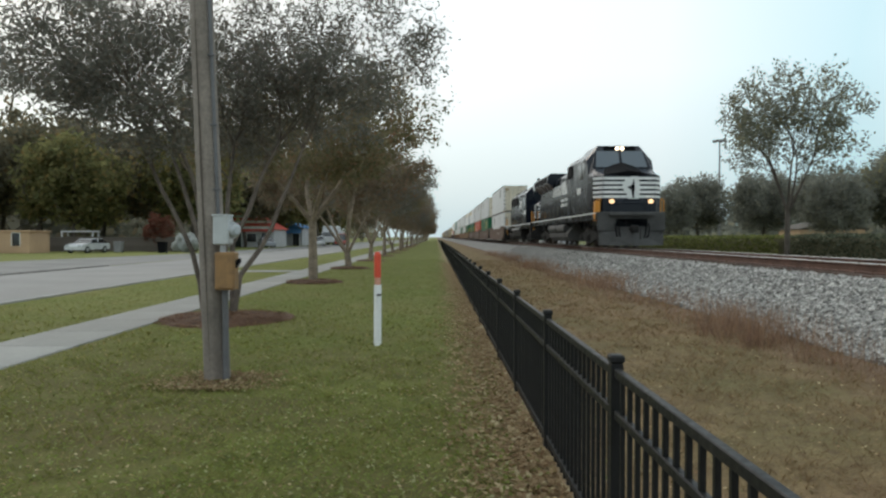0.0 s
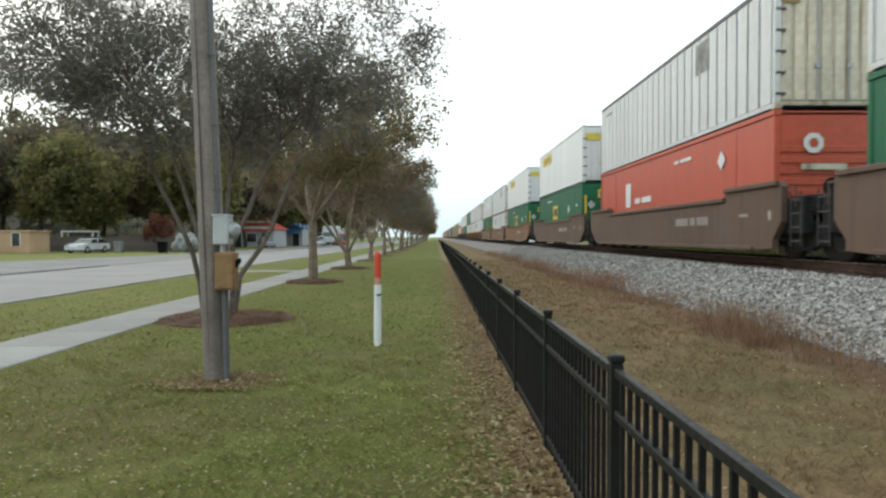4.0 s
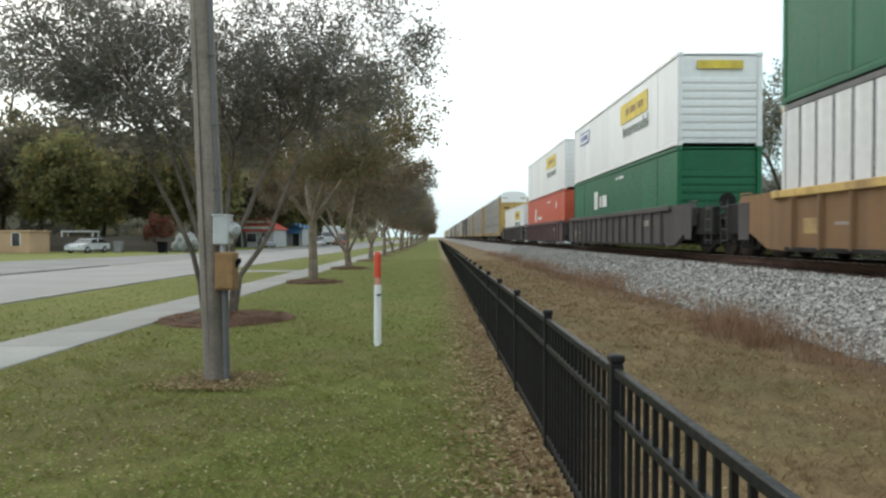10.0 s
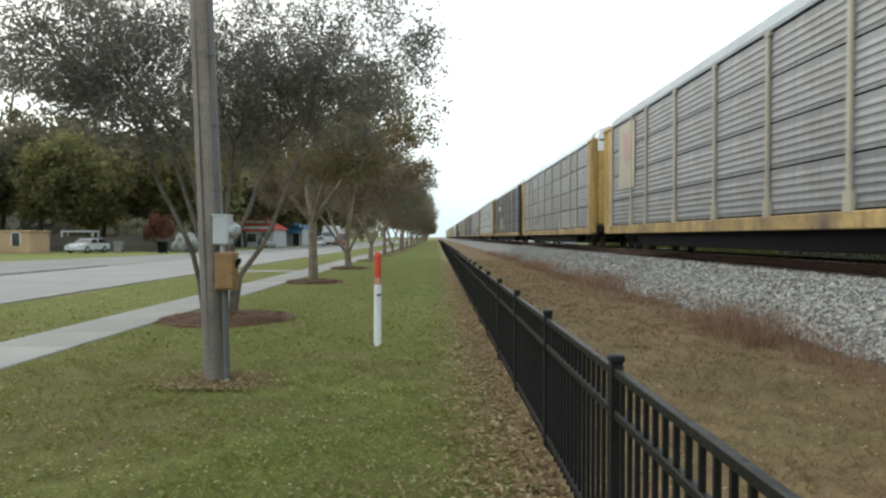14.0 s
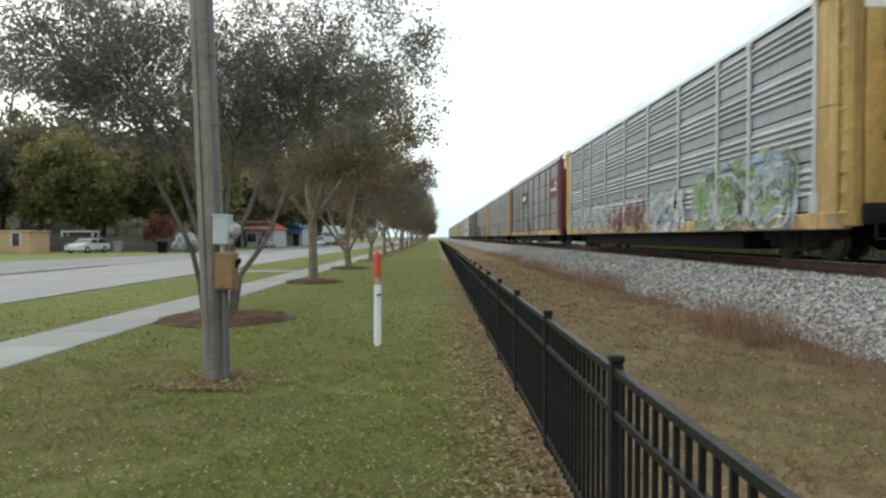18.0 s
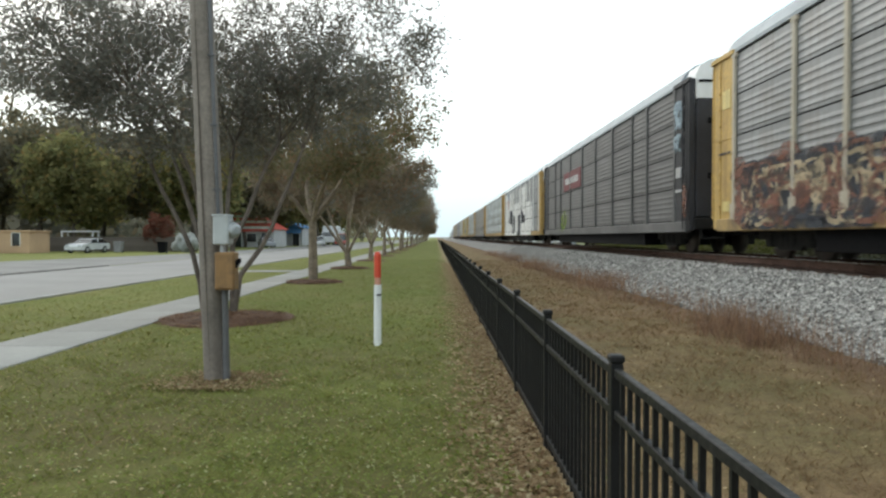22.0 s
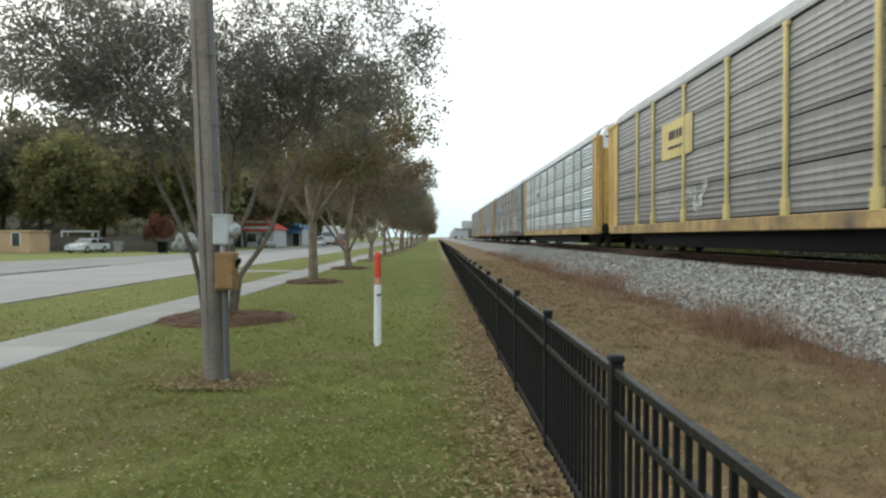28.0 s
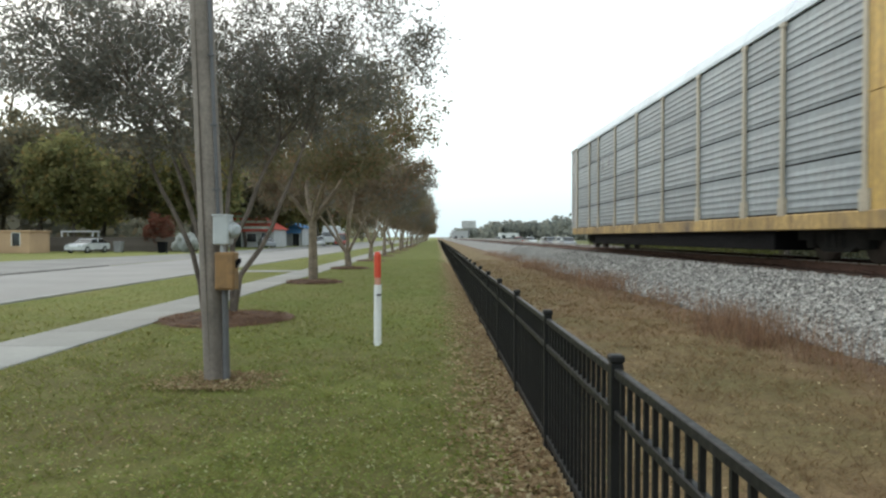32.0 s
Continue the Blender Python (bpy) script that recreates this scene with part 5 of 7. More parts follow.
def autorack(k, s0, s1, panel, post, sill, end_paint, label, marks=(), rear_paint=None):
    e = rolling("autorack", label, "railway car", "autoracks", s0)
    L = s1 - s0
    E = 1.32
    widths = [2.8, 1.8, 2.86, 3.0, 2.89, 3.0, 2.86, 1.8, 2.8]
    starts = [E + sum(widths[:i]) for i in range(len(widths) + 1)]
    rng = random.Random(100 + k)
    bold = panel in (M_PSILVER, M_PPALE)
    h = (EAVE - SILL_T - 0.05) / 4

    def row_panel(bw):
        prof = [(0.0, 0.02), (0.0, 0.05 * h)]
        for q in ((0.32, 0.47, 0.62, 0.77) if bold else (0.1, 0.26, 0.42, 0.58, 0.74)):
            d = -0.045 if bold else -0.02 if panel is M_PTAN else -0.014
            prof += [(0.0, q * h), (d, q * h + 0.007), (d, q * h + 0.034), (0.0, q * h + 0.095)]
        prof += [(0.0, h - 0.02), (0.02, h - 0.02), (0.02, 0.02)]
        return Shape().prism(prof, 0.05, bw - 0.05)

    for i, bw in enumerate(widths):
        for j in range(4):
            part("panel", kept(("rack_panel", panel.name, bw), lambda: row_panel(bw), panel), panel, e, at=(-1.535, starts[i], SILL_T + 0.02 + j * h))
    # Black sheet behind the panels; it shows as dark lines between them.
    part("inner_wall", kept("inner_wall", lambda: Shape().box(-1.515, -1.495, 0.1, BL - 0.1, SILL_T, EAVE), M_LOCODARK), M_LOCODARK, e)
    part("far_wall", kept("far_wall", lambda: Shape().box(1.5, 1.54, 0.1, BL - 0.1, SILL_T, EAVE), panel), panel, e)
    for y in starts:
        part("post", kept("rack_post", lambda: Shape().prism([(-0.075, 0), (-0.06, -0.05), (0.06, -0.05), (0.075, 0)], SILL_T, EAVE, "z").prism([(-0.16, 0), (-0.13, -0.062), (0.13, -0.062), (0.16, 0)], SILL_T - 0.02, SILL_T + 0.35, "z").prism([(-0.14, 0), (-0.12, -0.055), (0.12, -0.055), (0.14, 0)], EAVE - 0.1, EAVE - 0.01, "z"), post), post, e).matrix_local = Matrix.Translation((-1.553, y, 0)) @ Matrix.Rotation(-math.pi / 2, 4, "Z")
    part("side_sill", kept("rack_sill", lambda: Shape().box(-1.6, -1.42, 0.35, BL - 0.35, SILL_B, SILL_T, 0.02).box(1.42, 1.6, 0.35, BL - 0.35, SILL_B, SILL_T, 0.02), sill), sill, e)
    part("deck", kept("rack_deck", lambda: Shape().box(-1.42, 1.42, 0.2, BL - 0.2, 0.95, 1.04), M_UNDER), M_UNDER, e)
    part("underframe", kept("rack_under", lambda: Shape().box(-0.35, 0.35, 0.0, BL, 0.55, 0.95).box(-1.44, 1.44, 4.7, BL - 4.7, 0.2, 0.94, 0.02), M_LOCODARK), M_LOCODARK, e)

    def roof_shape():
        ring = [(-1.58, EAVE), (-1.58, EAVE + 0.08), (-1.42, 5.22), (-1.12, 5.46), (-0.6, 5.6), (0.6, 5.6), (1.12, 5.46), (1.42, 5.22), (1.58, EAVE + 0.08), (1.58, EAVE)]
        s = loft([(0.9, ring), (BL - 0.9, ring)])
        for y in range(2, 26, 2):
            s.add(*(lambda q: (q.v, q.f))(loft([(y, [(x * 1.002, z + (0.008 if z > 5 else 0)) for x, z in ring]), (y + 0.06, [(x * 1.002, z + (0.008 if z > 5 else 0)) for x, z in ring])])))
        return s

    cover = M_ROOFGREY if panel is M_PMID else M_ROOF
    part("roof", kept(("rack_roof", cover.name), roof_shape, cover), cover, e)
    front_paint = end_paint
    for y, turn in ((0, 0), (BL, math.pi)):
        end_paint = rear_paint if turn and rear_paint else front_paint
        def corner(sx):
            s = Shape().box(min(sx * 1.42, sx * 1.57), max(sx * 1.42, sx * 1.57), 0.06, E - 0.02, SILL_B + 0.05, EAVE + 0.06, 0.02)
            for y0, y1, x0, x1, z0, z1 in ((0.06, 0.11, 1.565, 1.6, SILL_T, EAVE), (0.5, 0.54, 1.565, 1.592, SILL_T, EAVE), (0.1, E - 0.02, 1.565, 1.585, 2.86, 2.885), (0.02, E, 1.55, 1.63, EAVE - 0.02, EAVE + 0.08)) + tuple((0.49, 0.56, 1.585, 1.63, 1.2 + 0.4 * q, 1.25 + 0.4 * q) for q in range(9)):
                s.box(min(sx * x0, sx * x1), max(sx * x0, sx * x1), y0, y1, z0, z1)
            return s

        for sx in (1, -1):
            en = part("end_panel", kept(("rack_end_panel", sx), lambda: corner(sx), end_paint), end_paint, e, at=(0, y, 0))
            en.rotation_euler = (0, 0, turn)
        lad = kept("rack_ladder", lambda: (lambda s: [s.tube((-1.64, 0.12, 0.9 + q * 0.36), (-1.64, 0.46, 0.9 + q * 0.36), 0.014, n=5) for q in range(11)] and s)(Shape().tube((-1.64, 0.12, 0.7), (-1.64, 0.12, EAVE), 0.018, n=5).tube((-1.64, 0.46, 0.7), (-1.64, 0.46, EAVE), 0.018, n=5)), end_paint)
        part("ladder", lad, end_paint, en)
        dr = part("end_door", kept("rack_end_door", lambda: Shape().box(-1.4, -0.02, 0.04, 0.12, 1.05, 4.35, 0.02).box(0.02, 1.4, 0.04, 0.12, 1.05, 4.35, 0.02).box(-0.05, 0.05, 0.0, 0.05, 1.1, 4.4), end_paint), end_paint, e, at=(0, y, 0))
        dr.rotation_euler = (0, 0, turn)
        part("door_hatch", kept("rack_hatch", lambda: (lambda s: [s.box(x, x + 0.55, 0.024, 0.046, z, z + 0.07).box(x, x + 0.55, 0.024, 0.046, z + 0.085, z + 0.15) for x in (-1.08, 0.53) for z in (2.12, 3.66)] and s)(Shape()), M_LOCODARK), M_LOCODARK, dr)
        part("door_seam", kept("rack_door_seam", lambda: Shape().box(-0.02, 0.02, -0.012, 0.0, 1.1, 4.34), M_LOCODARK), M_LOCODARK, dr, "dark joint between the door leaves")
        part("upper_end", kept("rack_upper_end", lambda: Shape().prism([(-1.42, 4.36), (1.42, 4.36), (1.42, 5.0), (1.3, 5.28), (1.06, 5.42), (0.58, 5.56), (-0.58, 5.56), (-1.06, 5.42), (-1.3, 5.28), (-1.42, 5.0)], 0.05, 0.9), M_CCLEAN), M_CCLEAN, e, "white rounded end under the roof", at=(0, y, 0)).rotation_euler = (0, 0, turn)
        for x in (-1.35, 0.7):
            part("end_gap", kept("rack_upper_slot", lambda: Shape().box(0, 0.65, 0.03, 0.052, 4.8, 4.87), M_LOCODARK), M_LOCODARK, e, at=(x if not turn else -x, y, 0)).rotation_euler = (0, 0, turn)
        part("end_sill", kept("rack_end_sill", lambda: Shape().box(-1.45, 1.45, -0.05, 0.35, 0.7, 1.02, 0.03).path([(-1.3, -0.1, 0.75), (-1.3, -0.12, 0.45), (-0.7, -0.12, 0.45), (-0.7, -0.1, 0.75)], 0.02), M_UNDER), M_UNDER, e, at=(0, y, 0)).rotation_euler = (0, 0, turn)
        coupler(e, y + (-0.62 if turn == 0 else 0.62), 1 if turn == 0 else -1)
        truck(e, y + (3.0 if turn == 0 else -3.0), 0.42, (-0.86, 0.86))
    part("brake_gear", kept("rack_brake", lambda: Shape().box(-1.2, -0.6, 9.0, 10.2, 0.35, 0.6, 0.04).tube((-1.0, 11.5, 0.45), (-1.0, 13.5, 0.45), 0.14, n=12).box(-1.25, -1.0, 15.0, 16.2, 0.3, 0.6, 0.03), M_UNDER), M_UNDER, e)
    for q, (kind, y0, y1, z0, z1, m, n) in enumerate(marks):
        x = -1.584 - 0.004 * q
        if kind == "panel":
            part("marking", Shape().box(x, x + 0.03, y0, y1, z0, z1), m, e, "plain coloured plate on the side")
        elif kind == "letters":
            part("lettering", glyphs(x - 0.002, y0, y1, z0, z1, n), m, e, "lettering blocks")
        elif kind == "shield":
            c = (y0 + y1) / 2
            part("emblem", Shape().prism([(y0, z1), (y0, z0 + 0.4), (c, z0), (y1, z0 + 0.4), (y1, z1), (c, z1 + 0.1)], x - 0.008, x, "x"), m, e, "shield-shaped emblem")
        elif kind == "round":
            c, zc, r = (y0 + y1) / 2, (z0 + z1) / 2, (y1 - y0) / 2
            em = part("emblem", Shape().prism([(c + r * math.cos(i * math.pi / 8), zc + r * math.sin(i * math.pi / 8)) for i in range(16)], x - 0.008, x, "x"), m, e, "round white emblem")
            part("emblem_mark", Shape().prism([(c + r * 0.45 * math.cos(i * math.pi / 6), zc + r * 0.45 * math.sin(i * math.pi / 6)) for i in range(12)], x - 0.012, x - 0.008, "x"), M_MAROON, em)
        elif kind == "thinspray":
            tagged(part("spray_paint", stroke_blobs(rng, y0, y1, z0, z1, n, 0.045), m, e, "thin sprayed lines on the side", at=(-1.5615 - 0.022 * bold - 0.0045 * q, 0, 0)), kind="stuff")
        elif kind == "block":
            tagged(part("roller_paint", ribbed_paint(z0, h, -1.5365 - 0.0035 * q, -0.014), m, e, "large roller-painted shape on the side"), kind="stuff")
        elif kind == "spray":
            tagged(part("spray_paint", stroke_blobs(rng, y0, y1, z0, z1, n, 0.13), m, e, "sprayed shapes on the side", at=(-1.5615 - 0.022 * bold - 0.0045 * q, 0, 0)), kind="stuff")
        elif kind == "sillspray":
            tagged(part("spray_paint", stroke_blobs(rng, y0, y1, z0, z1, n, 0.07), m, e, "sprayed paint on the sill or the end plates", at=(-1.604 - 0.0045 * q, 0, 0)), kind="stuff")
        elif kind == "fatspray":
            tagged(part("spray_paint", stroke_blobs(rng, y0, y1, z0, z1, n, 0.34), m, e, "large sprayed shapes on the side", at=(-1.5615 - 0.022 * bold - 0.0045 * q, 0, 0)), kind="stuff")
    return e


GAPS = [13.03, 14.13, 15.22, 16.30, 17.39, 18.46, 19.54, 20.61, 21.68, 22.76, 23.83, 24.90, 25.97, 27.02, 28.10, 29.18, 30.24, 31.32, 32.40]
GAP_S = [27.06 + SPEED * t for t in GAPS]
NUM = ("spray", 15.4, 19.4, 1.4, 1.95, M_NUMSPRAY, 9)
NUMB = ("spray", 22.2, 24.2, 1.25, 1.6, M_NUMSPRAY, 5)
Y, YS, G = M_YELLOW, M_YSILL, M_GPOST
T = "grey-panelled autorack with yellow ends and sill"
RACKS = [
    (M_PGREY, M_YPOST, YS, Y, T, [NUM]),
    (M_PGREY, M_YPOST, YS, Y, T + " and a shield emblem", [("panel", 21.9, 24.0, 2.3, 4.7, M_YPOST, 0), ("shield", 22.4, 23.4, 3.1, 4.3, M_PINK, 0), ("panel", 22.4, 23.4, 3.9, 4.35, M_BLUEMARK, 0)]),
    (M_PGREY, M_YPOST, YS, Y, T, [NUM]),
    (M_PDARK, M_PDARK, YS, M_BLACKEND, "dark grey autorack with black plate, white emblem and spray paint", [("panel", 17.8, 20.6, 3.05, 4.1, M_BLACKEND, 0), ("letters", 18.4, 19.9, 3.35, 3.85, M_WHITE, 2), ("spray", 14.0, 17.6, 1.2, 2.4, M_GRAFG, 16), ("spray", 14.0, 17.6, 1.2, 2.4, M_GRAFW, 14), ("panel", 18.1, 18.3, 1.3, 2.0, M_STRIPE, 0), ("panel", 24.9, 25.1, 1.3, 2.0, M_STRIPE, 0)]),
    (M_PSILVER, M_YPOST, YS, Y, "bright silver autorack with yellow posts, ends and sill", [("letters", 6.8, 9.3, 3.3, 3.55, M_REDMARK, 7)]),
    (M_PPALE, M_LPOST, YS, Y, "grey autorack with pale green and white spray paint, yellow ends", [("fatspray", 2.2, 7.4, 0.7, 2.1, M_GRAFG, 26), ("spray", 2.0, 7.4, 0.7, 2.2, M_GRAFBLUE, 34), ("thinspray", 2.0, 7.4, 0.7, 2.1, M_GRAFB, 40), ("thinspray", 2.2, 7.2, 0.7, 2.0, M_GRAFLIME, 40), ("thinspray", 2.2, 7.2, 0.7, 2.0, M_GRAFW, 40), ("spray", 8.0, 11.4, 0.7, 1.8, M_GRAFBLUE, 24), ("spray", 8.0, 11.4, 0.7, 1.9, M_GRAFW, 22), ("fatspray", 12.0, 17.0, 0.7, 1.5, M_GRAFO, 22), ("thinspray", 12.0, 24.0, 0.7, 1.9, M_GRAFW, 80), ("spray", 17.0, 24.0, 0.7, 1.7, M_GRAFPALE, 36)]),
    (M_PMID, G, YS, M_MAROON, "grey autorack with maroon ends and maroon plates with white marks", [("panel", 0.62, 0.92, 2.3, 2.5, M_STRIPE, 0), ("panel", 1.45, 4.2, 3.0, 4.0, M_MAROON, 0), ("letters", 2.3, 3.8, 3.28, 3.46, M_WHITE, 7), ("round", 1.6, 2.2, 3.2, 3.8, M_WHITE, 0), ("panel", 15.3, 18.3, 3.05, 4.0, M_BLACKEND, 0), ("letters", 15.8, 17.6, 3.35, 3.7, M_WHITE, 5), ("spray", 12.6, 15.2, 0.8, 2.4, M_GRAFB, 20), ("spray", 12.6, 15.2, 0.9, 2.2, M_GRAFW, 10)]),
    (M_PGREY, M_YPOST, YS, Y, "grey autorack with yellow ends and white spray paint", [("spray", 11.0, 14.7, 0.7, 1.9, M_GRAFW, 18), ("spray", 11.0, 14.7, 0.7, 1.9, M_GRAFB, 16)]),
    (M_PGREY, M_YPOST, YS, Y, "grey autorack with rust and white spray paint low on its side", [("panel", 25.35, 25.8, 3.6, 4.05, M_YPLATE, 0), ("panel", 25.35, 25.75, 1.1, 1.35, M_YPLATE, 0), ("letters", 25.3, 26.0, 2.5, 2.55, M_WDARK, 5), ("fatspray", 5.0, 12.8, 0.75, 1.95, M_GRAFB, 30), ("spray", 5.0, 12.8, 0.8, 1.95, M_GRAFW, 60), ("thinspray", 5.0, 12.8, 0.8, 1.95, M_GRAFB, 60), ("fatspray", 16.0, 25.0, 0.9, 2.1, M_GRAFO, 60), ("spray", 16.4, 24.6, 0.75, 2.05, M_GRAFB, 210), ("thinspray", 16.4, 24.6, 0.75, 1.95, M_GRAFCREAM, 95), ("thinspray", 16.4, 24.6, 0.75, 2.1, M_GRAFO, 60)]),
    (M_PDARK, M_PDARK, M_PDARK, M_BLACKEND, "dark grey autorack with black ends and a maroon plate", [("panel", 15.0, 19.5, 2.98, 3.95, M_MAROON, 0), ("letters", 15.6, 19.0, 3.3, 3.62, M_LPOST, 26), ("fatspray", 19.2, 20.3, 1.1, 1.6, M_GRAFLIME, 4), ("spray", 18.7, 20.6, 0.9, 1.95, M_GRAFLIME, 8), NUMB, ("sillspray", 0.62, 1.2, 3.65, 4.35, M_GRAFBLUE, 26), ("sillspray", 0.62, 1.2, 2.95, 3.4, M_GRAFBLUE, 18), ("panel", 0.7, 1.12, 2.2, 2.5, M_LPOST, 0), ("panel", 0.62, 1.15, 1.78, 1.86, M_LPOST, 0), ("sillspray", 0.15, 0.4, 1.05, 1.9, M_GRAFO, 14)]),
    (M_PGREY, M_BLOCKW, YS, Y, "grey autorack covered with huge white and black roller-painted shapes", [
        ("block", 0, 0, [(24.6, 0.65), (24.6, 4.6), (17.2, 4.6), (17.2, 3.43), (13.1, 3.43), (13.1, 4.6), (8.3, 4.6), (8.1, 3.46), (9.7, 3.32), (5.4, 3.17), (5.1, 2.8), (5.0, 1.4), (5.3, 0.65)], 0, M_BLOCKW, 0),
        ("block", 0, 0, [(21.6, 1.8), (21.6, 2.45), (20.5, 3.0), (18.7, 2.92), (18.1, 2.5), (16.4, 2.38), (16.3, 0.75), (18.9, 0.95), (19.0, 1.65)], 0, M_BLOCKB, 0),
        ("block", 0, 0, [(14.3, 0.65), (13.9, 1.1), (13.9, 2.36), (12.5, 2.4), (11.7, 2.92), (9.9, 2.27), (8.75, 2.18), (8.75, 1.64), (11.6, 1.66), (11.8, 0.65)], 0, M_BLOCKB, 0),
        ("block", 0, 0, [(18.6, 2.93), (18.85, 2.93), (18.85, 4.6), (18.6, 4.6)], 0, M_BLOCKB, 0),
        ("block", 0, 0, [(11.6, 2.93), (11.85, 2.93), (11.85, 4.6), (11.6, 4.6)], 0, M_BLOCKB, 0),
        ("shield", 20.9, 22.1, 3.1, 3.95, M_PINK, 0), ("panel", 21.0, 22.0, 3.95, 4.6, M_BLUEGREY, 0), ("letters", 21.1, 21.9, 4.1, 4.2, M_LPOST, 3)]),
    (M_PSILVER, M_YPOST, YS, Y, "bright silver autorack with yellow posts, ends and sill", [("letters", 18.1, 19.4, 3.2, 3.45, M_GPOST, 4)]),
    (M_PGREY, M_YPOST, M_PMID, Y, "grey autorack with pale spray paint along its sill", [("spray", 8.6, 12.4, 0.7, 2.0, M_GRAFW, 22), ("spray", 18.4, 23.4, 0.9, 1.9, M_GRAFW, 10), ("spray", 1.7, 8.3, 0.9, 2.1, M_GRAFBLUE, 26), ("spray", 1.7, 8.3, 1.0, 2.1, M_GRAFB, 18)]),
    (M_PSILVER, M_YPOST, YS, Y, "bright silver autorack with yellow posts, ends and sill", []),
    (M_PMID, M_YPLATE, YS, Y, "grey autorack with bright yellow posts and a yellow plate", [("panel", 17.0, 19.6, 2.85, 3.95, M_YPLATE, 0), ("letters", 17.6, 19.0, 3.4, 3.66, M_WDARK, 8), ("letters", 17.6, 19.0, 3.12, 3.2, M_WDARK, 12), ("spray", 15.3, 19.2, 1.3, 1.9, M_GRAFW, 9)]),
    (M_PSILVER, M_YPOST, YS, Y, "bright silver autorack with yellow ends", [("letters", 17.6, 19.4, 3.2, 3.55, M_GPOST, 3)]),
    (M_PTAN, M_LPOST, M_PTAN, M_BLUEEND, "brownish grey autorack with blue ends and white spray paint", [("spray", 22.6, 25.2, 0.8, 2.0, M_GRAFW, 16), ("fatspray", 17.4, 19.2, 0.8, 2.0, M_GRAFW, 14), ("fatspray", 10.0, 13.4, 0.8, 1.9, M_GRAFPALE, 22), ("spray", 9.4, 13.6, 0.8, 1.9, M_GRAFW, 22), ("spray", 3.5, 7.0, 1.0, 2.2, M_GRAFW, 30), ("sillspray", 2.4, 10.2, 0.7, 1.02, M_GRAFO, 90), ("panel", 17.9, 20.1, 2.9, 3.8, M_BLUEGREY, 0), ("letters", 18.3, 19.6, 3.2, 3.6, M_LPOST, 3), ("sillspray", 25.3, 26.2, 0.9, 1.7, M_GRAFW, 14)]),
    (M_PGREY, M_YPOST, YS, Y, "grey autorack with yellow posts and white spray paint", [("fatspray", 6.2, 10.6, 0.8, 2.1, M_GRAFPALE, 22), ("spray", 5.8, 10.8, 0.8, 2.3, M_GRAFW, 60), ("spray", 10.6, 19.0, 0.7, 1.8, M_GRAFPALE, 60), ("spray", 5.4, 6.6, 0.8, 1.7, M_GRAFBLUE, 8), ("panel", 17.4, 19.8, 3.1, 3.75, M_YPLATE, 0), ("letters", 17.8, 19.4, 3.34, 3.54, M_WDARK, 7)]),
    (M_PBLUE, M_YPOST, YS, Y, "last bluish grey autorack with yellow posts, ends and sill", [("spray", 18.5, 21.0, 3.3, 3.8, M_GRAFW, 7)], M_LPOST),
]
for k, spec in enumerate(RACKS):
    s1 = GAP_S[k] - 0.7
    autorack(k, s1 - BL, s1, *spec)

# ---- trees ----
def skeleton_of(rng, stems, trunk_h, centre_z, radius, up, down, count, fork=0.0, side=(0.0, 0.0)):
    """Nodes (place, parent) of a tree whose twigs fill an egg-shaped crown."""
    nodes, parent = [], []

    def put(p, k):
        nodes.append(p)
        parent.append(k)
        return len(nodes) - 1

    root = -1
    if fork:
        root = put(np.array([0.0, 0.0, -0.05]), -1)
        for j in (1, 2, 3):
            root = put(np.array([rng.normal(0, 0.02), rng.normal(0, 0.02), fork * j / 3]), root)
    for i in range(stems):
        a = 2 * math.pi * (i + rng.random() * 0.5) / stems
        k = root if fork else put(np.array([math.cos(a) * 0.08 * (stems > 1), math.sin(a) * 0.08 * (stems > 1), -0.05]), -1)
        out = (radius * 0.25 if stems > 1 else radius * 0.06)
        for j in range(1, 6):
            f = j / 5
            p = np.array([math.cos(a) * out * f ** 0.95, math.sin(a) * out * f ** 0.95, fork + (trunk_h - fork) * f]) + rng.normal(0, 0.035, 3)
            k = put(p, k)
    pts = []
    while len(pts) < count:
        q = rng.uniform(-1, 1, 3)
        r = np.linalg.norm(q)
        if r > 1 or r < 0.25:
            continue
        wob = 0.95 + 0.16 * math.sin(3 * math.atan2(q[1], q[0]) + centre_z) * math.sin(4 * q[2] + 1)
        q = q * min(1.1, wob)
        pts.append(np.array([q[0] * radius + side[0], q[1] * radius + side[1], centre_z + q[2] * (up if q[2] > 0 else down)]))
    pts.sort(key=lambda p: np.linalg.norm(p - np.array([0, 0, trunk_h])))
    twigs = []
    for p in pts:
        arr = np.array(nodes[4:])
        d = np.linalg.norm(arr - p, axis=1) + 0.55 * np.maximum(0, arr[:, 2] - p[2] + 0.2) + 9.0 * (arr[:, 2] < trunk_h * 0.7)
        k = int(d.argmin()) + 4
        gap = p - nodes[k]
        n = max(1, int(np.linalg.norm(gap) / 0.7))
        base = nodes[k]
        for j in range(1, n + 1):
            f = j / n
            q = base + gap * f + rng.normal(0, 0.05, 3) + np.array([0, 0, 0.12 * math.sin(math.pi * f)])
            k = put(q, k)
        twigs.append(k)
    return nodes, parent, twigs


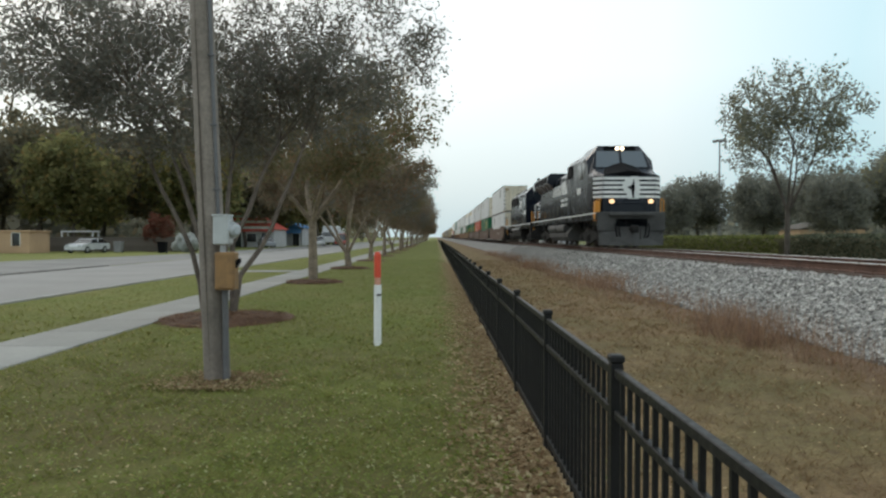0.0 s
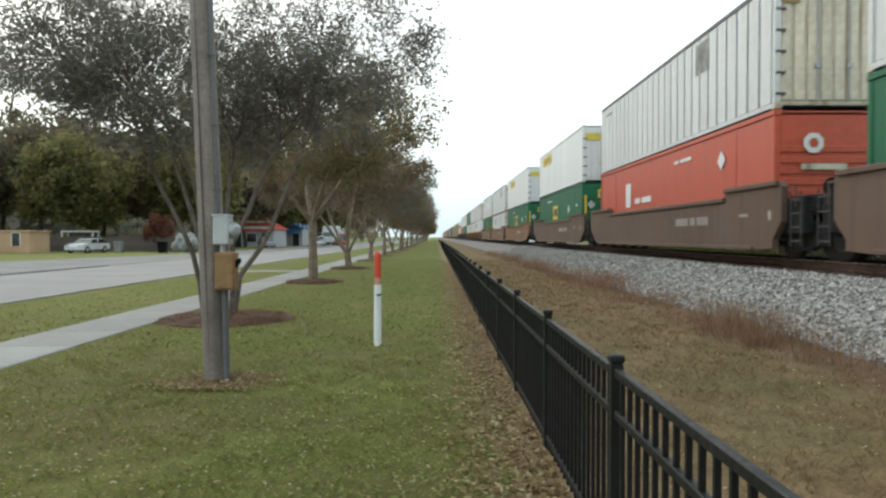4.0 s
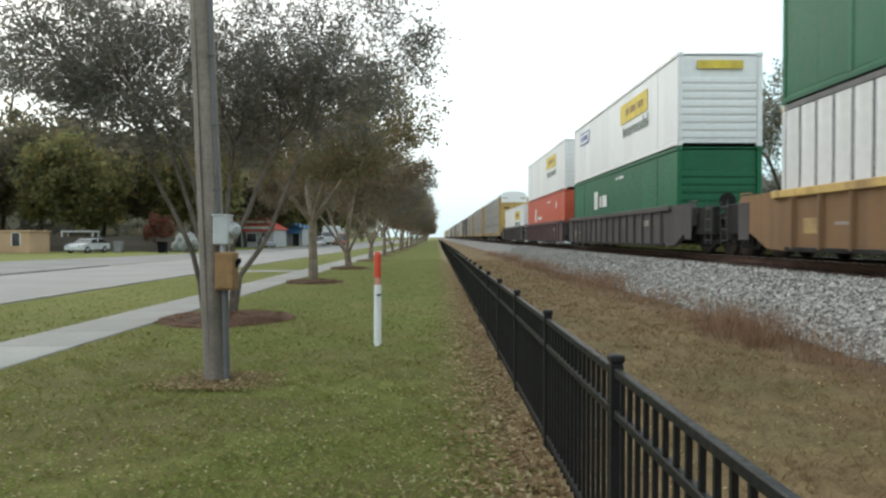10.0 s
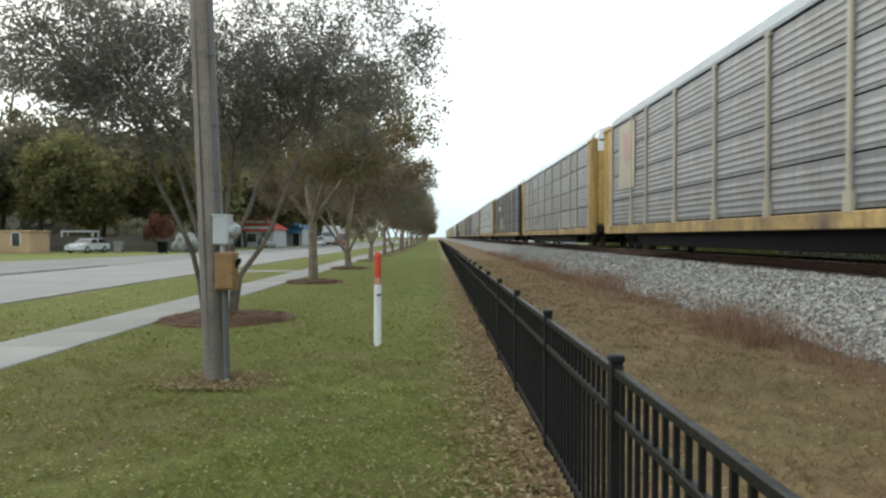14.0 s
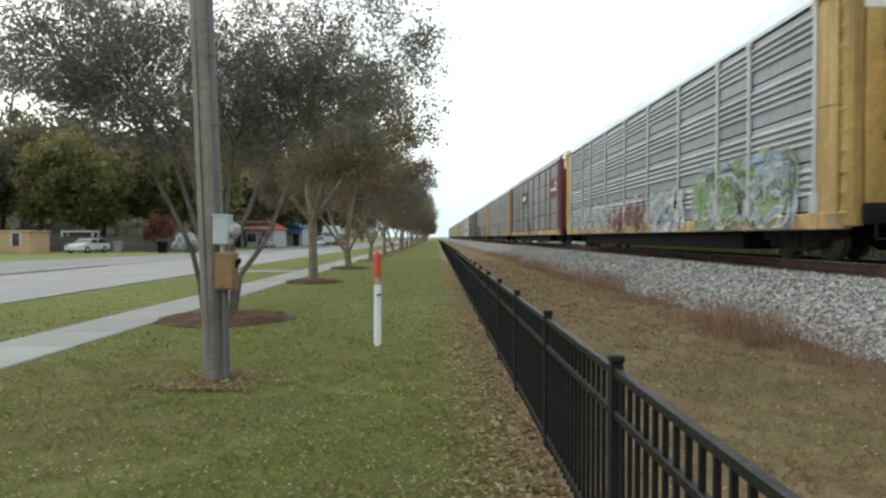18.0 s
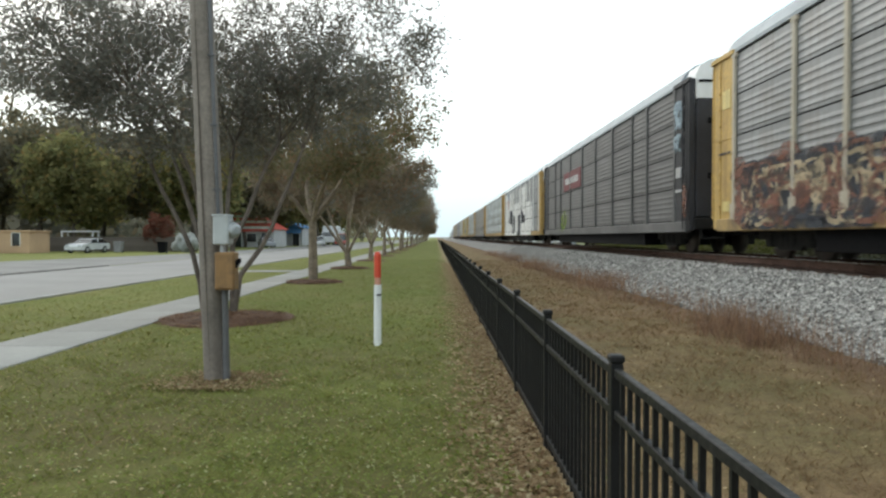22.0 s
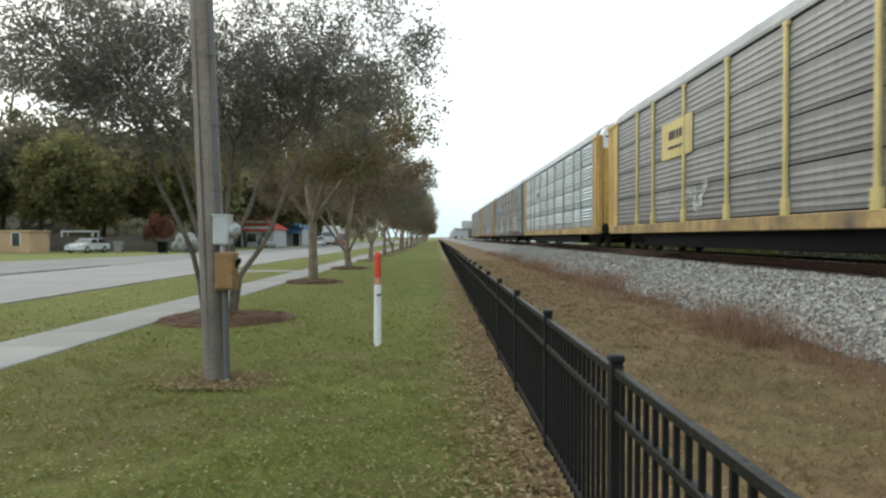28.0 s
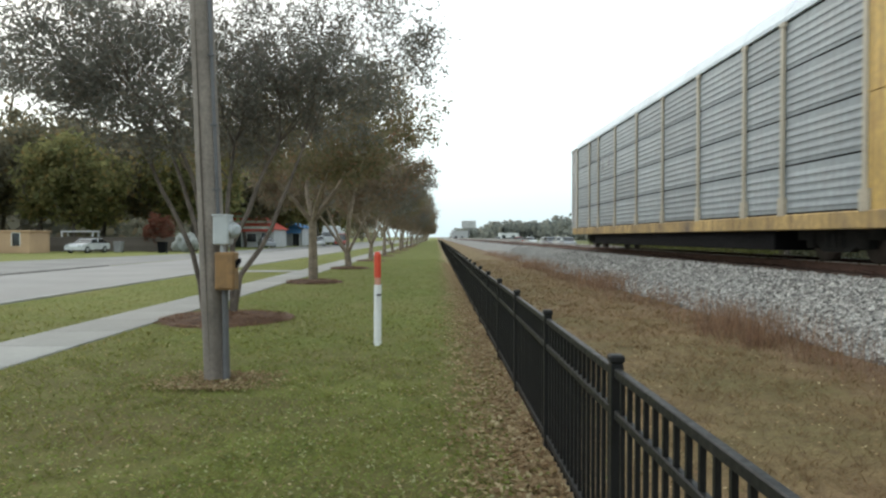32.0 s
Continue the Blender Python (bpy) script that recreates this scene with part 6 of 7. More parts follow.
def tree_meshes(name, seed, stems, trunk_h, centre_z, radius, up, down, count, tip, bark, leaf, leaves_each, leaf_size, spread, power=0.42, fork=0.0, side=(0.0, 0.0)):
    rng = np.random.default_rng(seed)
    nodes, parent, twigs = skeleton_of(rng, stems, trunk_h, centre_z, radius, up, down, count, fork, side)
    load = np.zeros(len(nodes))
    for k in twigs:
        load[k] += 1
    for k in range(len(nodes) - 1, -1, -1):
        if parent[k] >= 0:
            load[parent[k]] += max(load[k], 1)
    rad = tip * np.maximum(load, 1) ** power
    wood = Shape()
    for k, j in enumerate(parent):
        if j >= 0:
            thick = rad[k] > tip * 2.6
            wood.tube(nodes[j], nodes[k], min(rad[j], rad[k] * 1.5), rad[k], n=8 if thick else 4, caps=False)
    me_wood = wood.mesh("trunk", bark, True)
    anchors = []
    for k in twigs:
        a, b = nodes[k], nodes[parent[k]]
        anchors.append((a, b))
    A, B = np.array([a for a, _ in anchors]), np.array([b for _, b in anchors])
    m = len(anchors) * leaves_each
    pick = rng.integers(0, len(anchors), m)
    f = rng.random((m, 1))
    place = A[pick] * (1.15 * f) + B[pick] * (1 - 1.15 * f) + rng.normal(0, spread, (m, 3))
    u = rng.normal(0, 1, (m, 3))
    u /= np.linalg.norm(u, axis=1, keepdims=True)
    along = A[pick] - B[pick]
    u = u * 0.75 + along / (np.linalg.norm(along, axis=1, keepdims=True) + 1e-9) * 0.7
    u /= np.linalg.norm(u, axis=1, keepdims=True) + 1e-9
    w = np.cross(u, rng.normal(0, 1, (m, 3)))
    w /= np.linalg.norm(w, axis=1, keepdims=True) + 1e-9
    size = leaf_size * rng.uniform(0.6, 1.5, (m, 1))
    u, w = u * size, w * size * 0.55
    v = np.stack([place - u, place + w, place + u, place - w], 1)
    me_leaf = quads("crown", v, m, leaf)
    return me_wood, me_leaf


def tree(name, meshes, label, category, group, at, turn=0.0, size=1.0):
    e = thing(name, label, category, group, at=at)
    e.rotation_euler = (0, 0, turn)
    e.scale = (size, size, size)
    for n, me in zip(("trunk", "crown"), meshes):
        o = new(n, me)
        o.parent = e
    return e


# crape myrtles along the pavement, each in a ring of mulch
def vase_meshes(seed, stems, r0, levels, first, shrink, spread, leaf, leaves_each, leaf_size, scatter, egg, bark, trunk=None):
    """A vase-shaped tree: stems given as lines of points, which fork again and again outwards and carry leaves on their twigs.
    egg: middle height, reach to the sides, reach up and reach down of the crown, and how far its middle lies to the side."""
    rng = np.random.default_rng(seed)
    wood, twigs = Shape(), []
    mid, wide, up, down, aside = egg

    def unit(v):
        return v / (np.linalg.norm(v) + 1e-9)

    def inside(p):
        h = (p[2] - mid) / (up if p[2] > mid else down)
        ragged = 1 + 0.14 * math.sin(3 * math.atan2(p[1], p[0]) + seed) + 0.1 * math.sin(5 * p[2] + p[0] * 2)
        return ((p[0] - aside) ** 2 + p[1] ** 2) / wide ** 2 + h * h < ragged

    def grow(p, d, length, r, level):
        for j in range(3):
            d = unit(d + rng.normal(0, 0.07, 3) + np.array([0, 0, 0.02 if level < 3 else -0.03]))
            q = p + d * length / 3
            if level > 1 and not inside(q):
                twigs.append((p - d * 0.3, p + d * 0.15))
                return
            wood.tube(p, q, r, r * 0.9, n=8 if r > 0.022 else 5 if r > 0.01 else 3, caps=False)
            p, r = q, r * 0.9
            if level >= 2:
                t = unit(d + rng.normal(0, 0.6, 3)) * rng.uniform(0.2, 0.5)
                wood.tube(p, p + t, 0.005, 0.002, n=3, caps=False)
                twigs.append((p, p + t))
            if level <= 2 and level + 2 <= levels:
                side = unit(d * 0.8 + unit(np.cross(d, rng.normal(0, 1, 3))) * rng.uniform(0.5, 1.0))
                grow(p, side, length * shrink * 0.8, r * 0.5, level + 2)
        if level >= levels:
            twigs.append((p - d * length * 0.7, p + d * 0.2))
            return
        u = unit(np.cross(d, rng.normal(0, 1, 3)))
        w = np.cross(d, u)
        n, a0 = (2 if rng.random() < 0.65 else 3), rng.uniform(0, 6.28)
        for k in range(n):
            a, b = a0 + 6.283 * k / n + rng.normal(0, 0.3), spread * rng.uniform(0.6, 1.35)
            grow(p, math.cos(b) * d + math.sin(b) * (math.cos(a) * u + math.sin(a) * w), length * shrink * rng.uniform(0.8, 1.2), r * (0.85 if k == 0 else 0.7), level + 1)

    if trunk:
        for k in range(4):
            a, b = np.array((0.02 * k, 0, trunk[0] * k / 4 - 0.05)), np.array((0.02 * k + 0.02, 0, trunk[0] * (k + 1) / 4 - 0.05))
            wood.tube(a, b, trunk[1] * (1.15 - 0.06 * k), trunk[1] * (1.09 - 0.06 * k), n=10, caps=False)
    for line in stems:
        pts, r = [np.array(q, float) for q in line], r0
        for p, q in zip(pts[:-1], pts[1:]):
            wood.tube(p, q, r, r * 0.9, n=9, caps=False)
            r *= 0.9
        grow(pts[-1], unit(pts[-1] - pts[-2]), first, r, 0)
    twigs = [t for t in twigs if inside(t[1])]
    A, B = np.array([t[0] for t in twigs]), np.array([t[1] for t in twigs])
    m = leaves_each
    out = (((B[:, 0] - aside) ** 2 + B[:, 1] ** 2) / wide ** 2 + ((B[:, 2] - mid) / up) ** 2) ** 0.5
    share = 0.3 + out ** 2
    pick = rng.choice(len(twigs), m, p=share / share.sum())
    f = rng.random((m, 1))
    place = A[pick] * (1 - f) + B[pick] * f + rng.normal(0, scatter, (m, 3))
    u = rng.normal(0, 1, (m, 3)) * 0.8 + (B - A)[pick] / (np.linalg.norm((B - A)[pick], axis=1, keepdims=True) + 1e-9)
    u /= np.linalg.norm(u, axis=1, keepdims=True) + 1e-9
    w = np.cross(u, rng.normal(0, 1, (m, 3)))
    w /= np.linalg.norm(w, axis=1, keepdims=True) + 1e-9
    size = leaf_size * rng.uniform(0.6, 1.5, (m, 1))
    u, w = u * size, w * size * 0.55
    return wood.mesh("trunk", bark, True), quads("crown", np.stack([place - u, place + w, place + u, place - w], 1), m, leaf)


def fan(seed, n, fork, out, rise):
    """Stems that leave the top of a short trunk on all sides."""
    rng = random.Random(seed)
    lines = []
    for k in range(n):
        a, q = 6.283 * (k + rng.uniform(-0.2, 0.2)) / n, rng.uniform(0.7, 1.2)
        x, y = math.cos(a) * out * q, math.sin(a) * out * q
        lines.append([(0.08, 0, fork - 0.1), (0.08 + x * 0.45, y * 0.45, fork + rise * 0.4), (0.08 + x, y, fork + rise)])
    return lines


M_BARKGREY = mat("grey_crape_bark", (0.24, 0.19, 0.14), 0.85, var=0.35, big=4, fine=20, bump=0.3)
M_BARKBROWN = mat("brown_grey_crape_bark", (0.13, 0.105, 0.085), 0.9, var=0.35, big=4, fine=20, bump=0.3)
NEAR_STEMS = [
    [(-0.55, 0.0, -0.05), (-0.62, 0.0, 0.55), (-0.73, -0.1, 1.16), (-1.0, -0.15, 1.8), (-1.25, -0.2, 2.3)],
    [(0.0, 0.0, -0.05), (0.12, 0.0, 0.7), (0.5, 0.1, 1.24), (0.7, 0.15, 1.65), (0.85, 0.2, 2.1)],
    [(-0.06, 0.12, -0.05), (-0.06, 0.15, 1.3), (0.2, 0.3, 1.9), (0.32, 0.4, 2.3)],
    [(-0.2, 0.15, -0.05), (-0.25, 0.35, 1.2), (-0.3, 0.7, 2.2)],
    [(-0.42, -0.1, -0.05), (-0.45, -0.2, 1.2), (-0.5, -0.5, 2.2)],
    [(-0.48, 0.15, -0.05), (-0.65, 0.35, 1.1), (-1.0, 0.55, 2.0)],
]
CRAPE = [
    vase_meshes(3, NEAR_STEMS, 0.056, 5, 1.1, 0.84, 0.46, M_LEAF, 74000, 0.03, 0.075, (6.0, 4.75, 3.6, 3.4, -0.15), M_BARKBROWN),
    vase_meshes(5, fan(5, 4, 1.75, 0.6, 0.7), 0.075, 4, 1.15, 0.84, 0.55, M_LEAFOLIVE, 27000, 0.05, 0.14, (5.0, 4.6, 3.7, 2.9, 0.0), M_BARKGREY, trunk=(1.75, 0.12)),
    vase_meshes(8, fan(8, 5, 0.65, 0.9, 1.3), 0.065, 4, 1.2, 0.84, 0.55, M_LEAFAUT, 22000, 0.055, 0.15, (4.9, 4.5, 3.5, 2.9, 0.0), M_BARKGREY, trunk=(0.65, 0.13)),
    vase_meshes(12, fan(12, 4, 0.95, 0.75, 1.2), 0.07, 4, 1.2, 0.84, 0.55, M_LEAF, 22000, 0.055, 0.15, (4.9, 4.5, 3.4, 2.8, 0.0), M_BARKGREY, trunk=(0.95, 0.125)),
]


def mulch_shape(seed, r):
    rng = random.Random(seed)
    s, n = Shape(), 28
    rings = [(1.0, -0.01), (0.93, 0.045), (0.6, 0.085), (0.25, 0.1)]
    for k, (f, z) in enumerate(rings):
        for i in range(n):
            a = 2 * math.pi * i / n
            q = r * f * (1 + 0.06 * math.sin(3 * a + seed) + rng.uniform(-0.03, 0.03))
            s.v.append((q * math.cos(a), q * math.sin(a), z + rng.uniform(-0.012, 0.012) * (k > 0)))
    for k in range(3):
        for i in range(n):
            s.f.append((k * n + i, k * n + (i + 1) % n, (k + 1) * n + (i + 1) % n, (k + 1) * n + i))
    s.f.append(tuple(range(3 * n, 4 * n)))
    return s


ROW = [(-3.78, 13.2), (-4.02, 23.1), (-4.1, 33.2), (-4.1, 44.0), (-4.05, 55.0)] + [(-4.05 + 0.15 * math.sin(k * 2.1), 66.0 + 11.0 * k) for k in range(24)]
for k, (x, y) in enumerate(ROW):
    me = CRAPE[0] if k == 0 else CRAPE[1 + (k - 1) % 3]
    tree("crape_myrtle", me, "many-stemmed crape myrtle with thinning dull grey-green leaves" if k % 3 == 0 else "crape myrtle with olive and rust-coloured leaves" if k % 3 == 1 else "crape myrtle with reddish brown autumn leaves", "tree", "crape myrtles along the pavement", (x, y, 0.06), turn=(0.0 if k == 0 else k * 1.9), size=1.0 if k < 1 else 1.14 if k < 2 else 1.05 + 0.1 * ((k * 7) % 5) / 5)
    if k < 12:
        mu = new("mulch_ring", mulch_shape(k, 1.2 if k == 0 else 0.95).mesh("mulch_ring", M_MULCH))
        mu.location = (x, y - (0.5 if k == 0 else 0.0), 0)
        tagged(mu, "low ring of red-brown bark mulch round a trunk", "mulch", "mulch rings")

# woods across the street and beyond the railway
OAK = [
    tree_meshes("oak", 21, 1, 4.0, 8.0, 6.5, 5.5, 5.0, 300, 0.02, M_BARKDARK, M_OAK, 44, 0.24, 0.5),
    tree_meshes("oak", 22, 1, 5.0, 9.0, 6.0, 6.0, 5.5, 280, 0.02, M_BARKDARK, M_OAK, 44, 0.26, 0.5),
    tree_meshes("broadleaf", 23, 1, 3.4, 7.0, 5.5, 4.6, 4.6, 260, 0.02, M_BARKDARK, M_GREENTREE, 44, 0.24, 0.5),
]
# Crowns lightened by haze painted into their leaf colour.
HAZED = [
    tree_meshes("oak", 24, 1, 4.0, 8.0, 6.3, 5.5, 5.2, 260, 0.02, M_BARKDARK, M_HAZEGREY, 60, 0.2, 0.55),
    tree_meshes("broadleaf", 25, 1, 3.4, 7.2, 5.6, 5.0, 4.8, 240, 0.02, M_BARKDARK, M_HAZEOAK, 60, 0.2, 0.55),
]
T_OAK = "dense dark evergreen oak"
rt = random.Random(7)
LEFT_WOODS = [(-66, 84), (-57, 78), (-49, 88), (-41, 80), (-60, 98), (-47, 100), (-36, 92), (-30, 88), (-72, 104), (-38, 110), (-28, 104), (-54, 112), (-80, 92), (-33, 122), (-66, 70), (-26, 118), (-31, 136), (-25, 150), (-33, 160), (-27, 180), (-30, 205), (-25, 235), (-28, 270)]
for k, (x, y) in enumerate(LEFT_WOODS):
    tree("oak_tree", OAK[(0, 1, 0, 2)[k % 4]], T_OAK if k % 4 != 3 else "green broadleaf tree with yellowing leaves", "tree", "trees across the street", (x, y, 0), k * 1.3, rt.uniform(1.1, 1.4))
RIGHT_WOODS = [(37, 112, 0.75), (44, 118, 0.9), (50, 108, 0.85), (58, 104, 0.9), (66, 100, 1.1), (74, 110, 1.2), (52, 92, 0.75), (84, 104, 1.25), (40, 140, 0.9), (60, 128, 1.0)]
for k, (x, y, q) in enumerate(RIGHT_WOODS):
    tree("oak_tree", HAZED[k % 3 == 1 and k > 2], T_OAK if not (k % 3 == 1 and k > 2) else "green broadleaf tree with yellowing leaves", "tree", "trees beyond the railway", (x, y, 0), k * 2.3, q)
young = vase_meshes(31, fan(31, 5, 2.4, 0.55, 1.2), 0.06, 4, 1.35, 0.82, 0.45, M_HAZEOAK, 9500, 0.07, 0.12, (6.4, 3.4, 4.4, 3.6, 0.5), M_BARKDARK, trunk=(2.4, 0.12))
tree("young_tree", young, "slender open-crowned tree with sparse hazy green leaves", "tree", "", (20.2, 40.5, 0), 0.7, 1.25)

# far woods on the horizon
def far_woods(name, x0, x1, y0, y1, count, hgt, label, leaf=None):
    rng = np.random.default_rng(count)
    cx, cy = rng.uniform(x0, x1, count), rng.uniform(y0, y1, count)
    n = 60
    c = np.stack([np.repeat(cx, n), np.repeat(cy, n), np.zeros(count * n)], 1)
    hh = np.repeat(rng.uniform(0.65, 1.1, count) * hgt, n)
    off = rng.normal(0, 1, (count * n, 3)) * [3.2, 3.2, 0]
    c = c + off
    c[:, 2] = hh * rng.uniform(0.03, 1.0, count * n) * (1 - 0.03 * (off[:, 0] ** 2 + off[:, 1] ** 2) / 4)
    u = rng.normal(0, 1, (count * n, 3))
    w = np.cross(u, rng.normal(0, 1, (count * n, 3)))
    u = u / np.linalg.norm(u, axis=1, keepdims=True) * 1.3
    w = w / np.linalg.norm(w, axis=1, keepdims=True) * 1.0
    me = quads(name, np.stack([c - u, c + w, c + u, c - w], 1), count * n, leaf or M_OAK)
    return tagged(new(name, me), label, "woods", kind="stuff")


far_woods("far_woods", -600, -60, 380, 900, 420, 14, "dark far woods on the horizon")
far_woods("far_woods", 90, 700, 300, 900, 420, 12, "hazy far woods on the horizon", M_HAZEGREY)
far_woods("far_woods", 62, 120, 300, 400, 130, 13, "row of hazy grey-green trees far beyond the railway", M_HAZEFAR)
far_woods("far_woods", 32, 75, 400, 460, 110, 11, "low row of hazy trees far beyond the railway", M_HAZEFAR)
far_woods("far_woods", 20, 60, 620, 760, 90, 10, "low hazy trees where the railway ends from view", M_HAZEFAR)
far_woods("far_woods", -180, -70, 112, 330, 260, 14, "dark woods behind the houses", M_UNDERWOOD)
far_woods("far_woods", 90, 220, 80, 300, 160, 13, "hazy woods behind the hedge", M_HAZEGREY)


# clipped hedge beyond the track
def hedge(name, x, y0, y1, h, w, seed, label, leaf):
    rng = np.random.default_rng(seed)
    e = thing(name, label, "hedge", "clipped hedges", at=(x, y0, 0))
    L = y1 - y0
    part("core", Shape().box(-w * 0.42, w * 0.42, 0.1, L - 0.1, 0.0, h * 0.93, 0.2), M_OAK, e)
    n = int(L * 260)
    p = np.stack([rng.uniform(-w / 2, w / 2, n), rng.uniform(0, L, n), rng.uniform(0.05, h, n)], 1)
    face = rng.integers(0, 3, n)
    p[face == 0, 0] = -w / 2 + rng.normal(0, 0.05, (face == 0).sum())
    p[face == 1, 2] = h + rng.normal(0, 0.05, (face == 1).sum())
    u = rng.normal(0, 1, (n, 3))
    wv = np.cross(u, rng.normal(0, 1, (n, 3)))
    u = u / np.linalg.norm(u, axis=1, keepdims=True) * 0.11
    wv = wv / np.linalg.norm(wv, axis=1, keepdims=True) * 0.07
    me = quads("leaves", np.stack([p - u, p + wv, p + u, p - wv], 1), n, leaf)
    part("leaves", me, leaf, e)
    return e


hedge("hedge", 22.0, 24.0, 42.0, 1.55, 1.6, 1, "clipped green hedge beyond the railway track, shade in its colour", M_SHADEHEDGE)
hedge("hedge", 21.5, 42.6, 96.0, 1.5, 1.5, 2, "clipped yellow-green hedge beyond the railway track", M_HEDGE)

# ---- utility pole with meter, marker post ----
pole = thing("utility_pole", "leaning weathered grey wooden utility pole with electric meter", "utility pole", at=(-2.245, 7.25, 0))
LEAN = 0.0375
ps = Shape()
rr = random.Random(4)
rings = 14
for k in range(rings):
    z = -0.3 + k * 9.3 / (rings - 1)
    r = 0.133 - 0.0042 * z
    for i in range(16):
        a = 2 * math.pi * i / 16
        q = r * (1 + rr.uniform(-0.025, 0.025))
        ps.v.append((-LEAN * z + q * math.cos(a), q * math.sin(a), z))
for k in range(rings - 1):
    for i in range(16):
        ps.f.append((k * 16 + i, k * 16 + (i + 1) % 16, (k + 1) * 16 + (i + 1) % 16, (k + 1) * 16 + i))
ps.f.append(tuple(range((rings - 1) * 16, rings * 16)))
part("shaft", ps, M_POLE, pole, "grey cracked wooden shaft", smooth=True)


def on_pole(z, dx, dy):
    return (-LEAN * z + dx, dy, z)


part("crack", Shape().add([on_pole(0.0, -0.03, -0.1335), on_pole(2.2, -0.045, -0.122), on_pole(4.2, -0.03, -0.116), on_pole(2.2, -0.02, -0.126)], [(0, 1, 2, 3)]), M_BARKDARK, pole, "long dark drying crack")
part("conduit", Shape().path([on_pole(-0.05, 0.115, -0.1), on_pole(1.0, 0.15, -0.1)], 0.032, 10), M_CONDUIT, pole, "grey conduit to the ground")
part("riser", Shape().path([on_pole(1.7, 0.105, -0.085), on_pole(8.0, 0.105, -0.06)], 0.02, 8), M_CONDUIT, pole, "dark cable riser")
for z in (1.95, 2.6, 3.3):
    part("clamp", Shape().box(-LEAN * z + 0.07, -LEAN * z + 0.14, -0.11, -0.08, z, z + 0.02, 0.004), M_CONDUIT, pole)
mb = part("meter_box", Shape().box(0.03, 0.187, -0.235, -0.06, 1.405, 1.7, 0.012).box(0.022, 0.195, -0.245, -0.06, 1.69, 1.705, 0.004), M_GREYBOX, pole, "pale grey metal meter box")
part("meter", Shape().tube((0.187, -0.15, 1.55), (0.25, -0.185, 1.55), 0.075, 0.066, n=18).tube((0.25, -0.185, 1.55), (0.264, -0.193, 1.55), 0.066, 0.04, n=18), M_METER, mb, "round glass meter", smooth=False)
part("meter_ring", Shape().tube((0.18, -0.146, 1.55), (0.205, -0.16, 1.55), 0.088, n=18), M_GALV, mb, "bright metal ring")
part("nipple", Shape().path([(0.11, -0.16, 1.32), (0.11, -0.16, 1.42)], 0.03, 10), M_GALV, pole)
jb = part("junction_box", Shape().box(0.05, 0.245, -0.24, -0.08, 0.955, 1.33, 0.01), M_TANBOX, pole, "rust-streaked tan box")
part("box_door", Shape().box(0.062, 0.233, -0.252, -0.24, 0.975, 1.31, 0.004), M_TANBOX, jb)
part("latch", Shape().prism([(0.245, 1.17), (0.29, 1.23), (0.29, 1.27), (0.245, 1.25)], -0.2, -0.15), M_LOCODARK, jb, "dark lever on the side")

marker = thing("marker_post", "white plastic cable marker post with orange top", "marker post", at=(-0.8, 9.64, 0))
part("tube", Shape().tube((0, 0, -0.05), (0, 0, 0.82), 0.052, n=20).tube((0, 0, 0.82), (0, 0, 0.83), 0.052, 0.045, n=20), M_PVC, marker, smooth=False)
part("collar", Shape().tube((0, 0, 0.82), (0, 0, 0.94), 0.042, n=20), mat("faded_orange", (0.6, 0.3, 0.22), 0.6, var=0.12), marker, "faded pink collar")
part("cap", Shape().tube((0, 0, 0.93), (0, 0, 1.24), 0.046, n=20).tube((0, 0, 1.24), (0, 0, 1.28), 0.046, 0.03, n=20), M_ORANGE, marker, "bright orange-red top")
part("tag", Shape().box(-0.005, 0.05, -0.058, -0.048, 0.68, 0.71, 0.003), M_LOCODARK, marker, "small dark tag")


# ---- across the street ----
M_TANWALL = mat("tan_board_wall", (0.45, 0.3, 0.18), 0.8, var=0.12, big=0.6, fine=8)
M_REDROOF = mat("red_sheet_roof", (0.55, 0.09, 0.07), 0.5, var=0.1)
M_BLUEAWN = mat("blue_awning", (0.05, 0.2, 0.45), 0.6, var=0.12)
M_GREYWALL = mat("grey_render", (0.42, 0.42, 0.43), 0.85, var=0.15)
M_CARWHITE = mat("white_car_paint", (0.7, 0.71, 0.72), 0.25, var=0.04, bump=0.0)
M_CARRED = mat("red_car_paint", (0.45, 0.05, 0.035), 0.3, var=0.08, bump=0.0)
M_CARGREY = mat("grey_car_paint", (0.25, 0.26, 0.28), 0.3, var=0.08, bump=0.0)
M_TYRE = mat("tyre_rubber", (0.02, 0.02, 0.02), 0.9, var=0.2)


